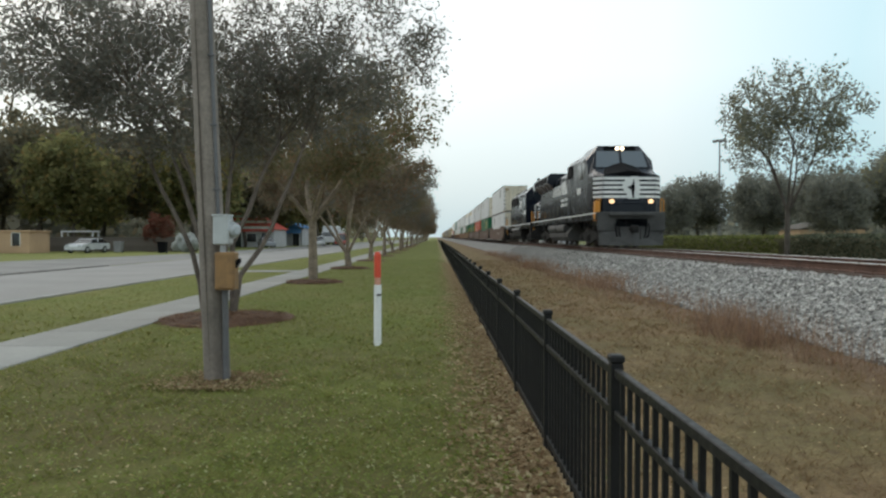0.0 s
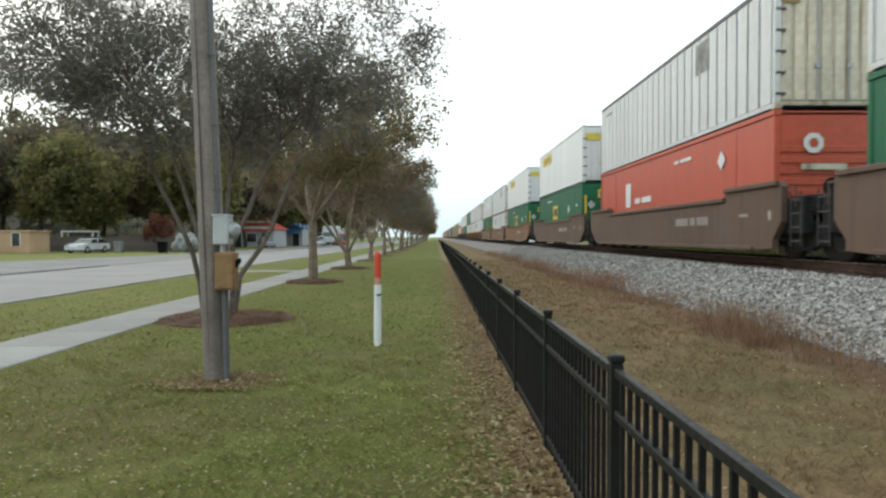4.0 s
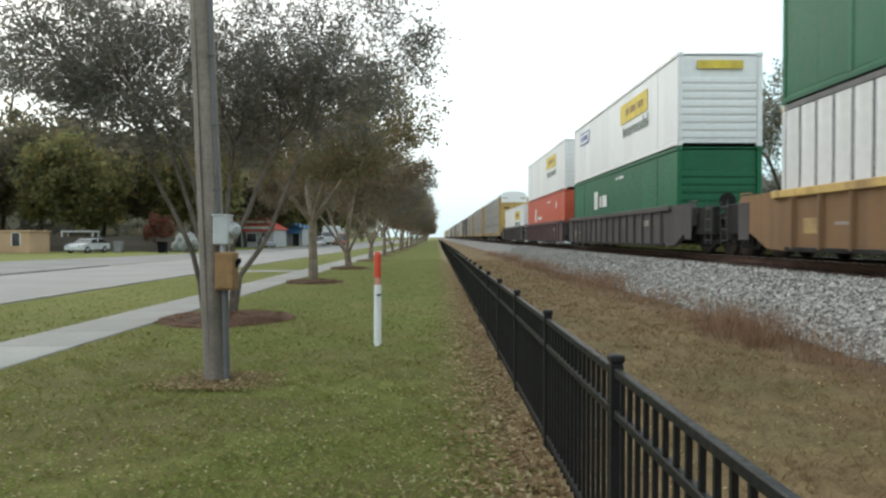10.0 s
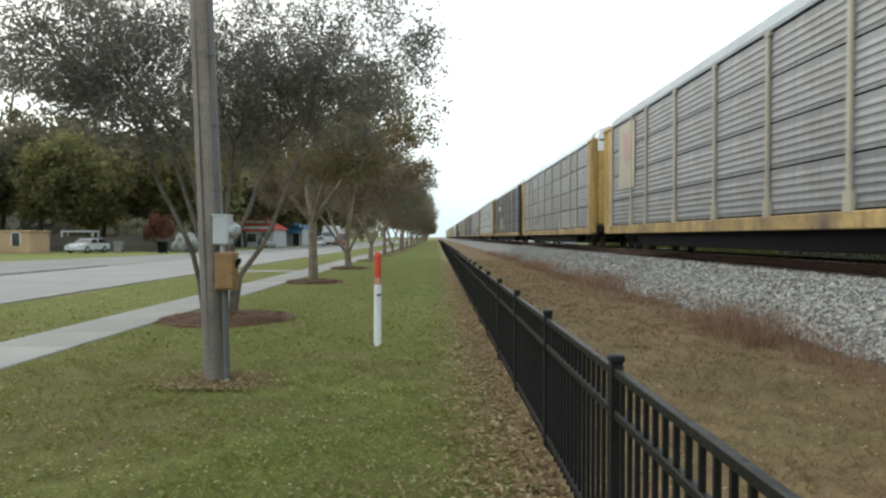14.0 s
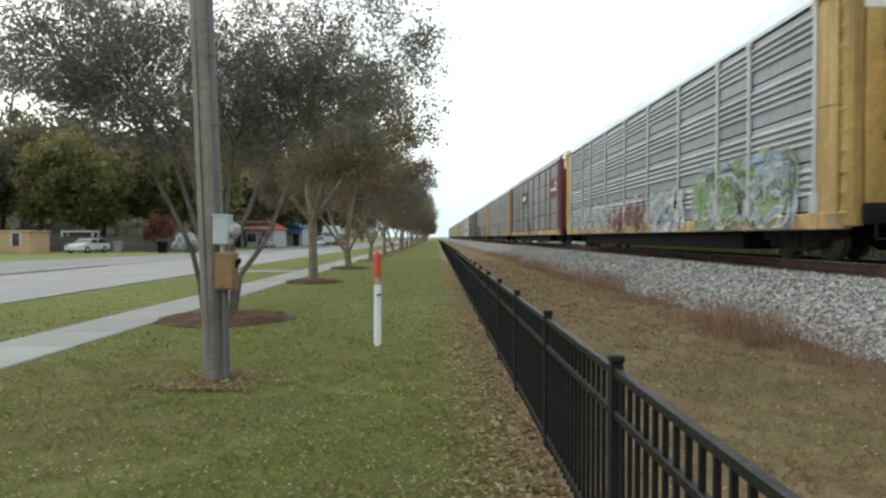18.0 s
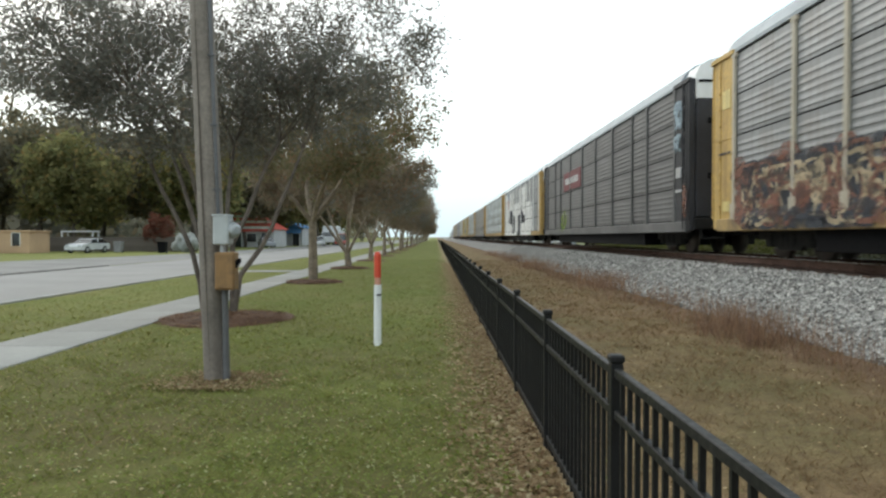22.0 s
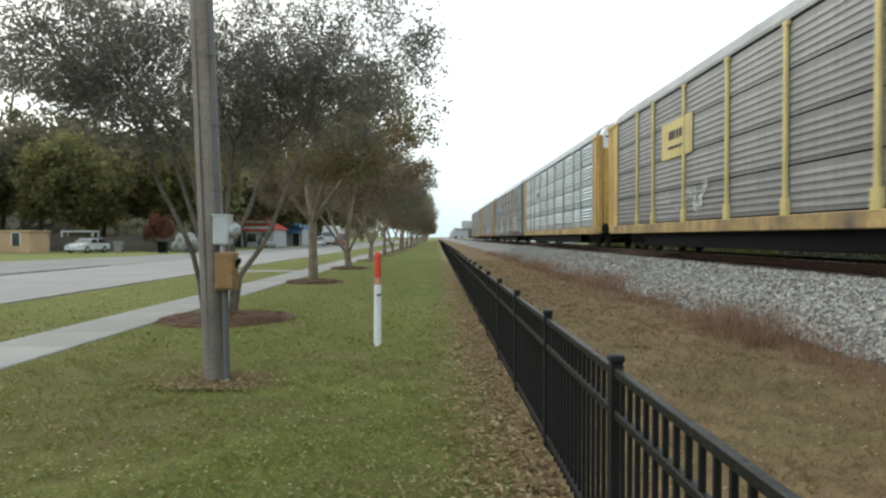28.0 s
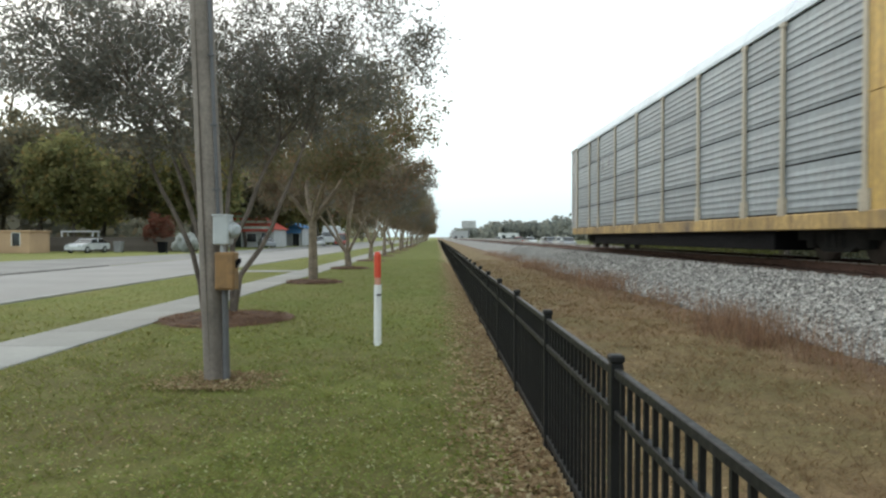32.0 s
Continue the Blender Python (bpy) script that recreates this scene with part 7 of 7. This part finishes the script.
def car(at, turn, paint, label, tall=1.0):
    e = thing("car", label, "car", "parked cars", at=at)
    e.rotation_euler = (0, 0, turn)
    prof = [(-2.2, 0.3), (-2.2, 0.62), (-2.05, 0.78), (-1.0, 0.9), (2.0, 0.92), (2.2, 0.8), (2.2, 0.35)]
    part("body", Shape().prism(prof, -0.86, 0.86, "x"), paint, e)
    h = 0.88
    roof = [(-0.95, h), (-0.3, h + 0.5 * tall), (1.1, h + 0.52 * tall), (1.95, h)]
    s = Shape()
    n = len(roof)
    for x, q in ((-0.84, 1.0), (0.84, 1.0)):
        s.v += [(x * (0.84 if i in (1, 2) else 1.0), y, z) for i, (y, z) in enumerate(roof)]
    s.f += [tuple(range(n)), tuple(range(n, 2 * n))] + [(i, (i + 1) % n, n + (i + 1) % n, n + i) for i in range(n)]
    cab = part("cabin", s, M_GLASS, e, "dark window glass")
    part("roof", Shape().prism([(-0.32, h + 0.49 * tall), (-0.3, h + 0.54 * tall), (1.1, h + 0.56 * tall), (1.14, h + 0.5 * tall)], -0.72, 0.72, "x").box(-0.79, -0.75, 0.3, 0.42, h, h + 0.5 * tall).box(0.75, 0.79, 0.3, 0.42, h, h + 0.5 * tall), paint, e)
    for y in (-1.4, 1.35):
        for x in (-0.8, 0.8):
            w = part("wheel", kept("car_tyre", lambda: Shape().tube((-0.1, 0, 0), (0.1, 0, 0), 0.32, n=18), M_TYRE), M_TYRE, e, at=(x, y, 0.32))
            part("rim", kept("car_rim", lambda: Shape().tube((-0.106, 0, 0), (0.106, 0, 0), 0.19, n=12), M_GALV), M_GALV, w)
    for x in (-0.62, 0.62):
        part("headlight", kept("car_lamp", lambda: Shape().box(-0.16, 0.16, -2.215, -2.1, 0.62, 0.75, 0.02), M_METER), M_METER, e, at=(x, 0, 0))
        part("tail_light", kept("car_tail", lambda: Shape().box(-0.12, 0.12, 2.15, 2.215, 0.62, 0.8, 0.02), M_CARRED), M_CARRED, e, at=(x, 0, 0))
    return e


def box_building(name, at, size, turn, wall, roof_m, label, doors=(), awning=None, gable=0.0):
    """A small building: wall shell, roof, door and window openings set into the front (facing -y)."""
    e = thing(name, label, "building", at=at)
    e.rotation_euler = (0, 0, turn)
    w, d, h = size
    cuts = sorted(doors)
    s, x = Shape(), -w / 2
    for x0, x1, z0, z1 in cuts:
        s.box(x, x0, 0, 0.2, 0, h).box(x0, x1, 0, 0.2, z1, h)
        if z0 > 0.05:
            s.box(x0, x1, 0, 0.2, 0, z0)
        x = x1
    s.box(x, w / 2, 0, 0.2, 0, h).box(-w / 2, -w / 2 + 0.2, 0.2, d, 0, h).box(w / 2 - 0.2, w / 2, 0.2, d, 0, h).box(-w / 2, w / 2, d - 0.2, d, 0, h)
    part("wall", s, wall, e)
    if gable:
        part("roof", Shape().prism([(-w / 2 - 0.3, h), (0, h + gable), (w / 2 + 0.3, h), (w / 2 + 0.3, h + 0.12), (0, h + gable + 0.12), (-w / 2 - 0.3, h + 0.12)], -0.3, d + 0.3), roof_m, e)
        part("gable", Shape().prism([(-w / 2, h), (w / 2, h), (0, h + gable)], 0.0, 0.15), roof_m, e)
    else:
        part("roof", Shape().box(-w / 2 - 0.12, w / 2 + 0.12, -0.12, d + 0.12, h, h + 0.15, 0.02), roof_m, e)
    for x0, x1, z0, z1 in cuts:
        part("window" if z0 > 0.05 else "door", Shape().box(x0 + 0.02, x1 - 0.02, 0.1, 0.15, z0, z1 - 0.02), M_GLASS, e, "dark opening")
        part("frame", Shape().box(x0 - 0.06, x0, -0.02, 0.0, z0, z1 + 0.06).box(x1, x1 + 0.06, -0.02, 0.0, z0, z1 + 0.06).box(x0, x1, -0.02, 0.0, z1, z1 + 0.06), M_WHITE, e)
    if awning:
        part("awning", Shape().prism([(-1.6, h - 0.9), (0.0, h - 0.1), (0.0, h - 0.02), (-1.6, h - 0.82)], -w / 2, w / 2, "x"), awning, e)
    return e


box_building("shed", (-39.3, 64.5, 0), (4.6, 3.6, 1.95), 0.03, M_TANWALL, M_TANWALL, "small tan board shed with a dark doorway", [(0.75, 1.45, 0.68, 1.85)])
# Goal-like frame; its depth is kept short to fit the camera's view.
part_shed = thing("carport", "white metal goal-like frame on the grass", "carport", at=(-36.4, 72.0, 0))
for x in (-1.55, 1.55):
    for y in (0, 1.2):
        part("post", kept("frame_post", lambda: Shape().box(-0.08, 0.08, -0.08, 0.08, 0, 2.0, 0.01), M_LPOST), M_LPOST, part_shed, at=(x, y, 0))
part("roof_frame", Shape().box(-1.65, 1.65, -0.1, 1.3, 1.98, 2.13, 0.02), M_LPOST, part_shed)
car((-32.9, 67.0, 0), -0.12, mat("pale_grey_car_paint", (0.52, 0.53, 0.54), 0.3, var=0.05, bump=0.0), "pale grey saloon car parked across the street", 0.85)
for x, y, r, m, lb in ((-24.9, 64.5, 0.42, M_LOCODARK, "dark wheeled refuse bin"), (-30.0, 67.0, 0.4, M_GPOST, "grey wheeled refuse bin")):
    e = thing("refuse_bin", lb, "bin", "refuse bins", at=(x, y, 0))
    part("body", Shape().prism([(-0.28, 0.08), (0.28, 0.08), (0.36, 1.0), (-0.36, 1.0)], -0.34, 0.34), m, e)
    part("lid", Shape().box(-0.39, 0.39, -0.4, 0.38, 1.0, 1.07, 0.02), m, e)
    for sx in (-0.26, 0.26):
        part("wheel", Shape().tube((sx - 0.03, 0.3, 0.12), (sx + 0.03, 0.3, 0.12), 0.12, n=12), M_TYRE, e)


def shrub(at, r, h, leaf, label, seed, flat=False):
    rng = np.random.default_rng(seed)
    e = thing("shrub", label, "shrub", "shrubs", at=at)
    n = 2600
    q = rng.normal(0, 1, (n, 3))
    q /= np.linalg.norm(q, axis=1, keepdims=True)
    q *= rng.uniform(0.55, 1.0, (n, 1)) ** 0.5 * (1 + 0.38 * np.sin(5 * q[:, :1] + seed) * np.cos(4 * q[:, 1:2] + 3 * q[:, 2:]))
    p = q * [r, r, h / 2] + [0, 0, h / 2]
    u = rng.normal(0, 1, (n, 3))
    w = np.cross(u, rng.normal(0, 1, (n, 3)))
    u = u / np.linalg.norm(u, axis=1, keepdims=True) * 0.14
    w = w / np.linalg.norm(w, axis=1, keepdims=True) * 0.09
    part("leaves", quads("leaves", np.stack([p - u, p + w, p + u, p - w], 1), n, leaf), leaf, e)
    st = Shape()
    for k in range(6):
        a = k * 1.05
        st.tube((0.05 * math.cos(a), 0.05 * math.sin(a), 0), (r * 0.5 * math.cos(a), r * 0.5 * math.sin(a), h * 0.6), 0.03, 0.012, n=5)
    part("stems", st, M_BARKDARK, e)


M_BLOOM = leaf_mat("pale_blossom", (0.5, 0.51, 0.5), (0.74, 0.75, 0.74))
shrub((-28.2, 72.0, 0), 1.3, 3.7, M_RED_SHRUB, "dull red-leaved autumn shrub", 1)
shrub((-24.7, 70.0, 0), 1.1, 1.7, M_BLOOM, "pale grey-white rounded shrub", 3)
shrub((-40.5, 62.6, 0), 1.0, 0.8, M_OAK, "low dark shrub by the shed", 4)

# roadside shop: long low building under a red roof with pale bands
box_building("shop", (-27.2, 104, 0), (6.6, 9.0, 2.6), 0.0, M_GREYWALL, M_REDROOF, "roadside shop with a banded red and white roof", [(-2.6, -1.4, 0, 2.1), (-0.6, 0.8, 0.8, 2.0), (1.5, 2.6, 0, 2.1)], gable=2.0)
fascia = thing("shop_fascia", "red and white fascia board on the shop", "sign", at=(-27.2, 103.68, 2.6))
part("board", Shape().prism([(-3.4, -0.3), (3.4, -0.3), (3.4, 0.9), (0.6, 2.1), (-1.6, 2.9), (-3.4, 2.9)], -0.06, 0.0), M_REDROOF, fascia)
for z, reach in ((0.1, 3.3), (0.95, 3.0), (1.75, 1.1)):
    part("band", Shape().box(-3.3, reach, -0.085, -0.06, z, z + 0.36), M_WHITE, fascia, "white band")
box_building("store", (-25.4, 122, 0), (4.6, 12, 3.0), 0.0, M_GREYWALL, M_BLUEAWN, "low grey store with a blue roof and awning", [(-2.0, -0.8, 0.7, 2.0), (0.6, 1.8, 0, 2.1)], awning=M_BLUEAWN, gable=0.9)
box_building("warehouse", (-31.0, 190, 0), (9.5, 12, 3.9), 0.0, M_CARWHITE, M_LPOST, "low white warehouse with dark doorways", [(-3.6, -2.0, 0, 2.6), (-0.6, 1.0, 0, 2.6), (2.2, 3.8, 0, 2.6)])
box_building("house", (79.0, 140, 0), (13, 9, 3.0), 0.0, M_TANWALL, M_BARKDARK, "tan brick house behind the trees", [(-4, -2.5, 0.8, 2.2), (-0.5, 0.6, 0, 2.1), (2.5, 4.5, 0.8, 2.2)], gable=1.8)
car((-19.5, 118, 0.02), 0.1, M_CARWHITE, "white van parked by the street", 1.4)
car((-17.2, 128, 0.02), 0.0, M_CARRED, "tall red van parked by the street", 2.2)
car((-23.0, 96, 0.02), 0.4, M_CARGREY, "grey car parked by the shop", 1.0)

yard = thing("board_fence", "weathered grey board fence behind the apron", "fence", at=(-56, 71, 0))
for k in range(11):
    part("post", kept("yard_post", lambda: Shape().box(-0.06, 0.06, -0.06, 0.06, 0, 1.6, 0.01), M_BARKDARK), M_BARKDARK, yard, at=(k * 3.2, 0, 0))
    if k < 10:
        for j in range(16):
            part("board", kept("yard_board", lambda: Shape().box(0.004, 0.192, -0.09, -0.065, 0.05, 1.5), M_BARKDARK), M_BARKDARK, yard, at=(k * 3.2 + j * 0.2, 0, 0))

# white box lorry
lorry = thing("lorry", "white box lorry parked by the street", "lorry", at=(-20.6, 136, 0.02))
part("box", Shape().box(-1.25, 1.25, 0, 7.0, 1.0, 3.6, 0.04), M_CARWHITE, lorry)
part("cab", Shape().prism([(-2.1, 0.5), (-2.1, 1.5), (-1.5, 2.5), (-0.1, 2.5), (-0.1, 0.5)], -1.1, 1.1, "x"), M_CARWHITE, lorry)
part("windscreen", Shape().add([(-1.0, -2.09, 1.56), (1.0, -2.09, 1.56), (0.95, -1.57, 2.42), (-0.95, -1.57, 2.42)], [(0, 1, 2, 3)]), M_GLASS, lorry)
part("chassis", Shape().box(-0.5, 0.5, -1.8, 6.8, 0.6, 1.0), M_UNDER, lorry)
for y in (-1.1, 4.6, 5.6):
    for x in (-1.0, 1.0):
        part("wheel", kept("lorry_tyre", lambda: Shape().tube((-0.14, 0, 0), (0.14, 0, 0), 0.48, n=18), M_TYRE), M_TYRE, lorry, at=(x, y, 0.48))

# ---- beyond the railway ----
mast = thing("light_mast", "tall grey high-mast floodlight", "light mast", at=(63.5, 158, 0))
part("mast", Shape().tube((0, 0, 0), (0, 0, 23.2), 0.32, 0.14, n=10), M_GPOST, mast)
part("ring", Shape().tube((0, 0, 22.9), (0, 0, 23.3), 0.9, n=12), M_GPOST, mast)
for k in range(6):
    a = k * math.pi / 3
    part("lamp", kept("mast_lamp", lambda: Shape().box(-0.3, 0.3, -0.3, 0.3, -0.25, 0.2, 0.08), M_GPOST), M_GPOST, mast, at=(1.3 * math.cos(a), 1.3 * math.sin(a), 23.0))

board = thing("billboard", "far billboard with a grey face on a post", "billboard", at=(18.4, 400, 0))
part("face", Shape().box(-4, 4, -0.2, 0.2, 6.6, 10.8, 0.05), M_GREYWALL, board)
part("panel", Shape().box(-3.7, 3.7, -0.25, -0.2, 7.0, 10.4), M_LPOST, board)
part("post", Shape().tube((0, 0.3, 0), (0, 0.3, 7.5), 0.5, n=12), M_GPOST, board)

wall = new("low_wall", Shape().box(15.6, 15.9, 130, 420, 0, 1.1, 0.03).mesh("low_wall", M_CONCRETE))
tagged(wall, "low pale concrete wall beyond the railway", "wall", kind="structure")
for k, (x, y, m, lb) in enumerate([(19, 102, M_CARGREY, "grey"), (19.5, 110, M_CARWHITE, "white"), (19, 117, M_CARGREY, "grey"), (19.5, 124, M_CARWHITE, "white"), (20, 150, M_CARWHITE, "white"), (20, 170, M_CARRED, "red"), (21, 200, M_CARWHITE, "white"), (21, 240, M_CARWHITE, "white")]):
    car((x, y, 0), 0.05 * k, m, lb + " car parked beyond the railway", 1.2)
box_building("shop", (31.0, 300, 0), (8, 7, 3.2), 0.0, M_CARWHITE, M_GREYWALL, "far low white shop beyond the railway", [(-3, -1.5, 0.8, 2.4), (1, 2.4, 0, 2.3)])
box_building("shop", (17.5, 520, 0), (12, 14, 6.0), 0.0, M_GREYWALL, M_GREYWALL, "far grey building beyond the railway", [(-4, -2, 0.8, 2.4), (1, 2.4, 0, 2.3)])


# ---- gravel, grass, weeds, leaves ----
def stones(name, n, x_of, y0, y1, size, seed):
    """Crushed stones lying on the bank, as one joined mesh."""
    rng = np.random.default_rng(seed)
    base = 0.62 * np.array([(x, y, z) for z in (-1, 1) for y in (-1, 1) for x in (-1, 1)], float)
    tri = np.array([(0, 2, 3), (0, 3, 1), (4, 5, 7), (4, 7, 6), (0, 1, 5), (0, 5, 4), (2, 6, 7), (2, 7, 3), (0, 4, 6), (0, 6, 2), (1, 3, 7), (1, 7, 5)])
    x = x_of(rng.random(n))
    y = y0 * (y1 / y0) ** rng.random(n)
    z = np.interp(x, [5.1, 5.4, 6.95, 7.3, 7.6, 10.0], [0.0, 0.03, 0.69, 0.745, 0.76, 0.76])
    sc = size * rng.uniform(0.55, 1.35, (n, 1, 1)) * rng.uniform(0.7, 1.25, (n, 1, 3))
    v = base[None] * sc + rng.normal(0, 0.17, (n, 8, 3)) * size
    a = rng.uniform(0, 6.28, n)
    c, s_ = np.cos(a)[:, None], np.sin(a)[:, None]
    v = np.stack([v[..., 0] * c - v[..., 1] * s_, v[..., 0] * s_ + v[..., 1] * c, v[..., 2] * 0.8], -1)
    tip = rng.uniform(-0.7, 0.7, n)
    c, s_ = np.cos(tip)[:, None], np.sin(tip)[:, None]
    v = np.stack([v[..., 0] * c - v[..., 2] * s_, v[..., 1], v[..., 0] * s_ + v[..., 2] * c], -1)
    v += np.stack([x, y, z + size * (0.75 * rng.random(n) - 0.2)], 1)[:, None]
    f = (tri[None] + (np.arange(n) * 8)[:, None, None]).reshape(-1, 3)
    me = bpy.data.meshes.new(name)
    me.from_pydata(v.reshape(-1, 3).tolist(), [], f.tolist())
    me.materials.append(M_STONE)
    return tagged(new(name, me), "grey crushed granite ballast stones", "ballast", kind="stuff")


stones("ballast_stones", 62000, lambda r: 5.15 + 2.3 * r, 8.0, 60.0, 0.04, 11)
stones("ballast_stones", 5000, lambda r: 7.4 + 2.6 * r, 8.0, 40.0, 0.034, 12)


def blades(name, n, x0, x1, y0, y1, hgt, wid, material, seed, label, tilt=0.5, dens=None, power=True):
    """Upright blades standing on the ground, thinning with distance."""
    rng = np.random.default_rng(seed)
    x = rng.uniform(x0, x1, n)
    y = y0 * (y1 / y0) ** rng.random(n)
    back = rng.random(n) < 0.2
    y[back] = rng.uniform(-5.0, y0, back.sum())
    if dens is not None:
        keep = rng.random(n) < dens(x, y)
        x, y = x[keep], y[keep]
        n = len(x)
    a = rng.uniform(0, 6.28, n)
    h = hgt * rng.uniform(0.4, 1.25, n)
    scale = np.clip(y / 6.0, 0.8, 3.0)
    wv = np.stack([np.cos(a), np.sin(a), 0 * a], 1) * (wid * scale * rng.uniform(0.6, 1.3, n))[:, None]
    top = np.stack([rng.normal(0, tilt, n) * h, rng.normal(0, tilt, n) * h, h], 1)
    p = np.stack([x, y, 0 * x - 0.005], 1)
    v = np.stack([p - wv, p + wv, p + top + wv * 0.15, p + top - wv * 0.15], 1)
    return tagged(new(name, quads(name, v, n, material)), label, "grass", kind="stuff")


def clear(x, y):
    m = np.ones_like(x)
    m[(x > -6.1) & (x < -4.8)] = 0
    m[(x > -9.65) & (x < -6) & (y > 29.9) & (y < 31.4)] = 0
    return m


def tufty(x, y):
    a = np.sin(x * 5.1 + 1.7 * np.sin(y * 2.3)) * np.sin(y * 4.3 + 1.9 * np.sin(x * 1.7 + 1)) + 0.6 * np.sin(x * 13 + y * 3.1) * np.sin(y * 11 - x * 4.7)
    return np.clip(0.45 + 0.5 * a, 0.12, 1)


def weedy(x, y):
    t = 0.5 + 0.5 * np.sin(y * 0.9 + 1.3) * np.sin(y * 0.37 + 0.5)
    t = t * (0.55 + 0.45 * np.sin(y * 2.7 + x * 3.1) * np.sin(y * 1.9 - x * 4.3 + 2.0))
    t = t * (0.45 + 0.55 * (np.sin(y * 5.3 + 1.1 * np.sin(x * 4)) * np.sin(x * 7.1 + y * 1.3) > -0.15))
    return np.clip(t * 1.5, 0.04, 1) ** 1.7 * np.exp(-((x - 4.9 + 0.3 * np.sin(y * 0.8)) / 0.6) ** 2) * 0.8


blades("lawn_grass", 122000, -9.4, 0.62, 2.1, 16, 0.042, 0.0085, M_GRASS, 41, "short mown lawn grass, green and straw", 1.4, lambda x, y: clear(x, y) * np.clip((16 - y) / 9, 0, 1) * tufty(x, y))
blades("lawn_grass", 56000, -9.4, 0.62, 6, 48, 0.03, 0.005, M_GRASSFAR, 44, "short mown lawn grass, lighter green farther off", 1.5, lambda x, y: clear(x, y) * np.clip((y - 6) / 8, 0, 1) * (y > 6))
blades("dry_grass", 100000, 0.85, 5.2, 1.4, 45, 0.055, 0.005, M_DRY, 42, "short dry brown grass", 1.3, tufty)
blades("dead_weeds", 90000, 3.6, 6.0, 6.0, 60, 0.44, 0.0026, M_WEED, 43, "reddish brown dead weeds along the ballast", 0.3, weedy)


def flat_leaves(name, n, x_fn, y0, y1, size, material, seed, label, z=0.012):
    rng = np.random.default_rng(seed)
    y = y0 * (y1 / y0) ** rng.random(n)
    x = x_fn(rng, n)
    a = rng.uniform(0, 6.28, n)
    sz = size * rng.uniform(0.6, 1.4, n)
    u = np.stack([np.cos(a), np.sin(a), rng.normal(0, 0.3, n)], 1) * sz[:, None]
    w = np.stack([-np.sin(a), np.cos(a), rng.normal(0, 0.3, n)], 1) * (sz * 0.55)[:, None]
    p = np.stack([x, y, z + rng.random(n) * 0.03], 1)
    return tagged(new(name, quads(name, np.stack([p - u, p + w, p + u, p - w], 1), n, material)), label, "fallen leaves", kind="stuff")


flat_leaves("fallen_leaves", 15000, lambda r, n: 0.76 - np.abs(r.normal(0, 0.3, n)), 2.0, 40, 0.025, M_FALLEN, 51, "brown fallen leaves along the foot of the fence")
flat_leaves("fallen_leaves", 9000, lambda r, n: r.uniform(-4.7, 0.7, n), 2.1, 22, 0.013, M_FALLEN, 52, "scattered brown and yellow fallen leaves on the lawn", 0.03)
flat_leaves("fallen_leaves", 2600, lambda r, n: r.uniform(0.8, 4.9, n), 1.6, 25, 0.018, M_FALLEN, 53, "brown fallen leaves on the dry grass", 0.02)
flat_leaves("fallen_leaves", 2600, lambda r, n: -2.2 + r.normal(0, 0.3, n), 6.72, 7.6, 0.02, M_FALLEN, 54, "tan leaf litter round the foot of the pole", 0.02)
def straw(name, cx, cy, r, n, seed):
    """Loose pine needles lying on a mulch ring."""
    rng = np.random.default_rng(seed)
    q, a, b = r * np.sqrt(rng.random(n)), rng.uniform(0, 6.28, n), rng.uniform(0, 6.28, n)
    p = np.stack([cx + q * np.cos(a), cy + q * np.sin(a), 0.105 - 0.06 * (q / r) + 0.02 * rng.random(n) - 0.045 * (q > 0.9 * r)], 1)
    u = np.stack([np.cos(b), np.sin(b), rng.normal(0, 0.25, n)], 1) * 0.075
    w = np.stack([-np.sin(b), np.cos(b), 0 * b], 1) * 0.006
    return tagged(new(name, quads(name, np.stack([p - u, p + w, p + u, p - w], 1), n, M_STRAW)), "red-brown pine needles strewn over the mulch", "pine straw", kind="stuff")


M_STRAW = leaf_mat("pine_needles", (0.09, 0.045, 0.026), (0.21, 0.115, 0.065), (0.3, 0.19, 0.11))
for k, (x, y) in enumerate(ROW[:3]):
    straw("pine_straw", x, y - (0.5 if k == 0 else 0.0), 1.2 if k == 0 else 0.97, 4200 if k == 0 else 2200, 70 + k)


def patchy(r, n):
    """Places across the lawn that gather into low clover patches."""
    c = r.uniform(-3.6, 0.55, 46)
    return c[r.integers(0, 46, n)] + r.normal(0, 0.5, n)


flat_leaves("clover", 9000, patchy, 2.2, 8.5, 0.016, M_CLOVER, 55, "low bright green clover and broad weeds in the lawn", 0.03)
flat_leaves("clover", 7000, lambda r, n: r.uniform(-1.6, 0.45, n), 2.2, 6.5, 0.015, M_CLOVER, 56, "low bright green clover beside the fence", 0.03)
twig = new("fallen_twig", Shape().path([(0.28, 3.72, 0.02), (0.36, 3.5, 0.025), (0.41, 3.35, 0.02)], 0.007, 5).mesh("fallen_twig", M_BARK))
tagged(twig, "thin bare fallen twig on the lawn", "twig")


# ---- the train rolls towards and past the camera ----
def motions():
    for ob, s, *up in TRAIN:
        z = RAIL_Z + (up[0] if up else 0.0)
        walk(ob, [(0.0, pose(TRACK_X, s, z)), (16.0, pose(TRACK_X, s - SPEED * 16.0, z)), (32.0, pose(TRACK_X, s - SPEED * 32.0, z))])


motions()
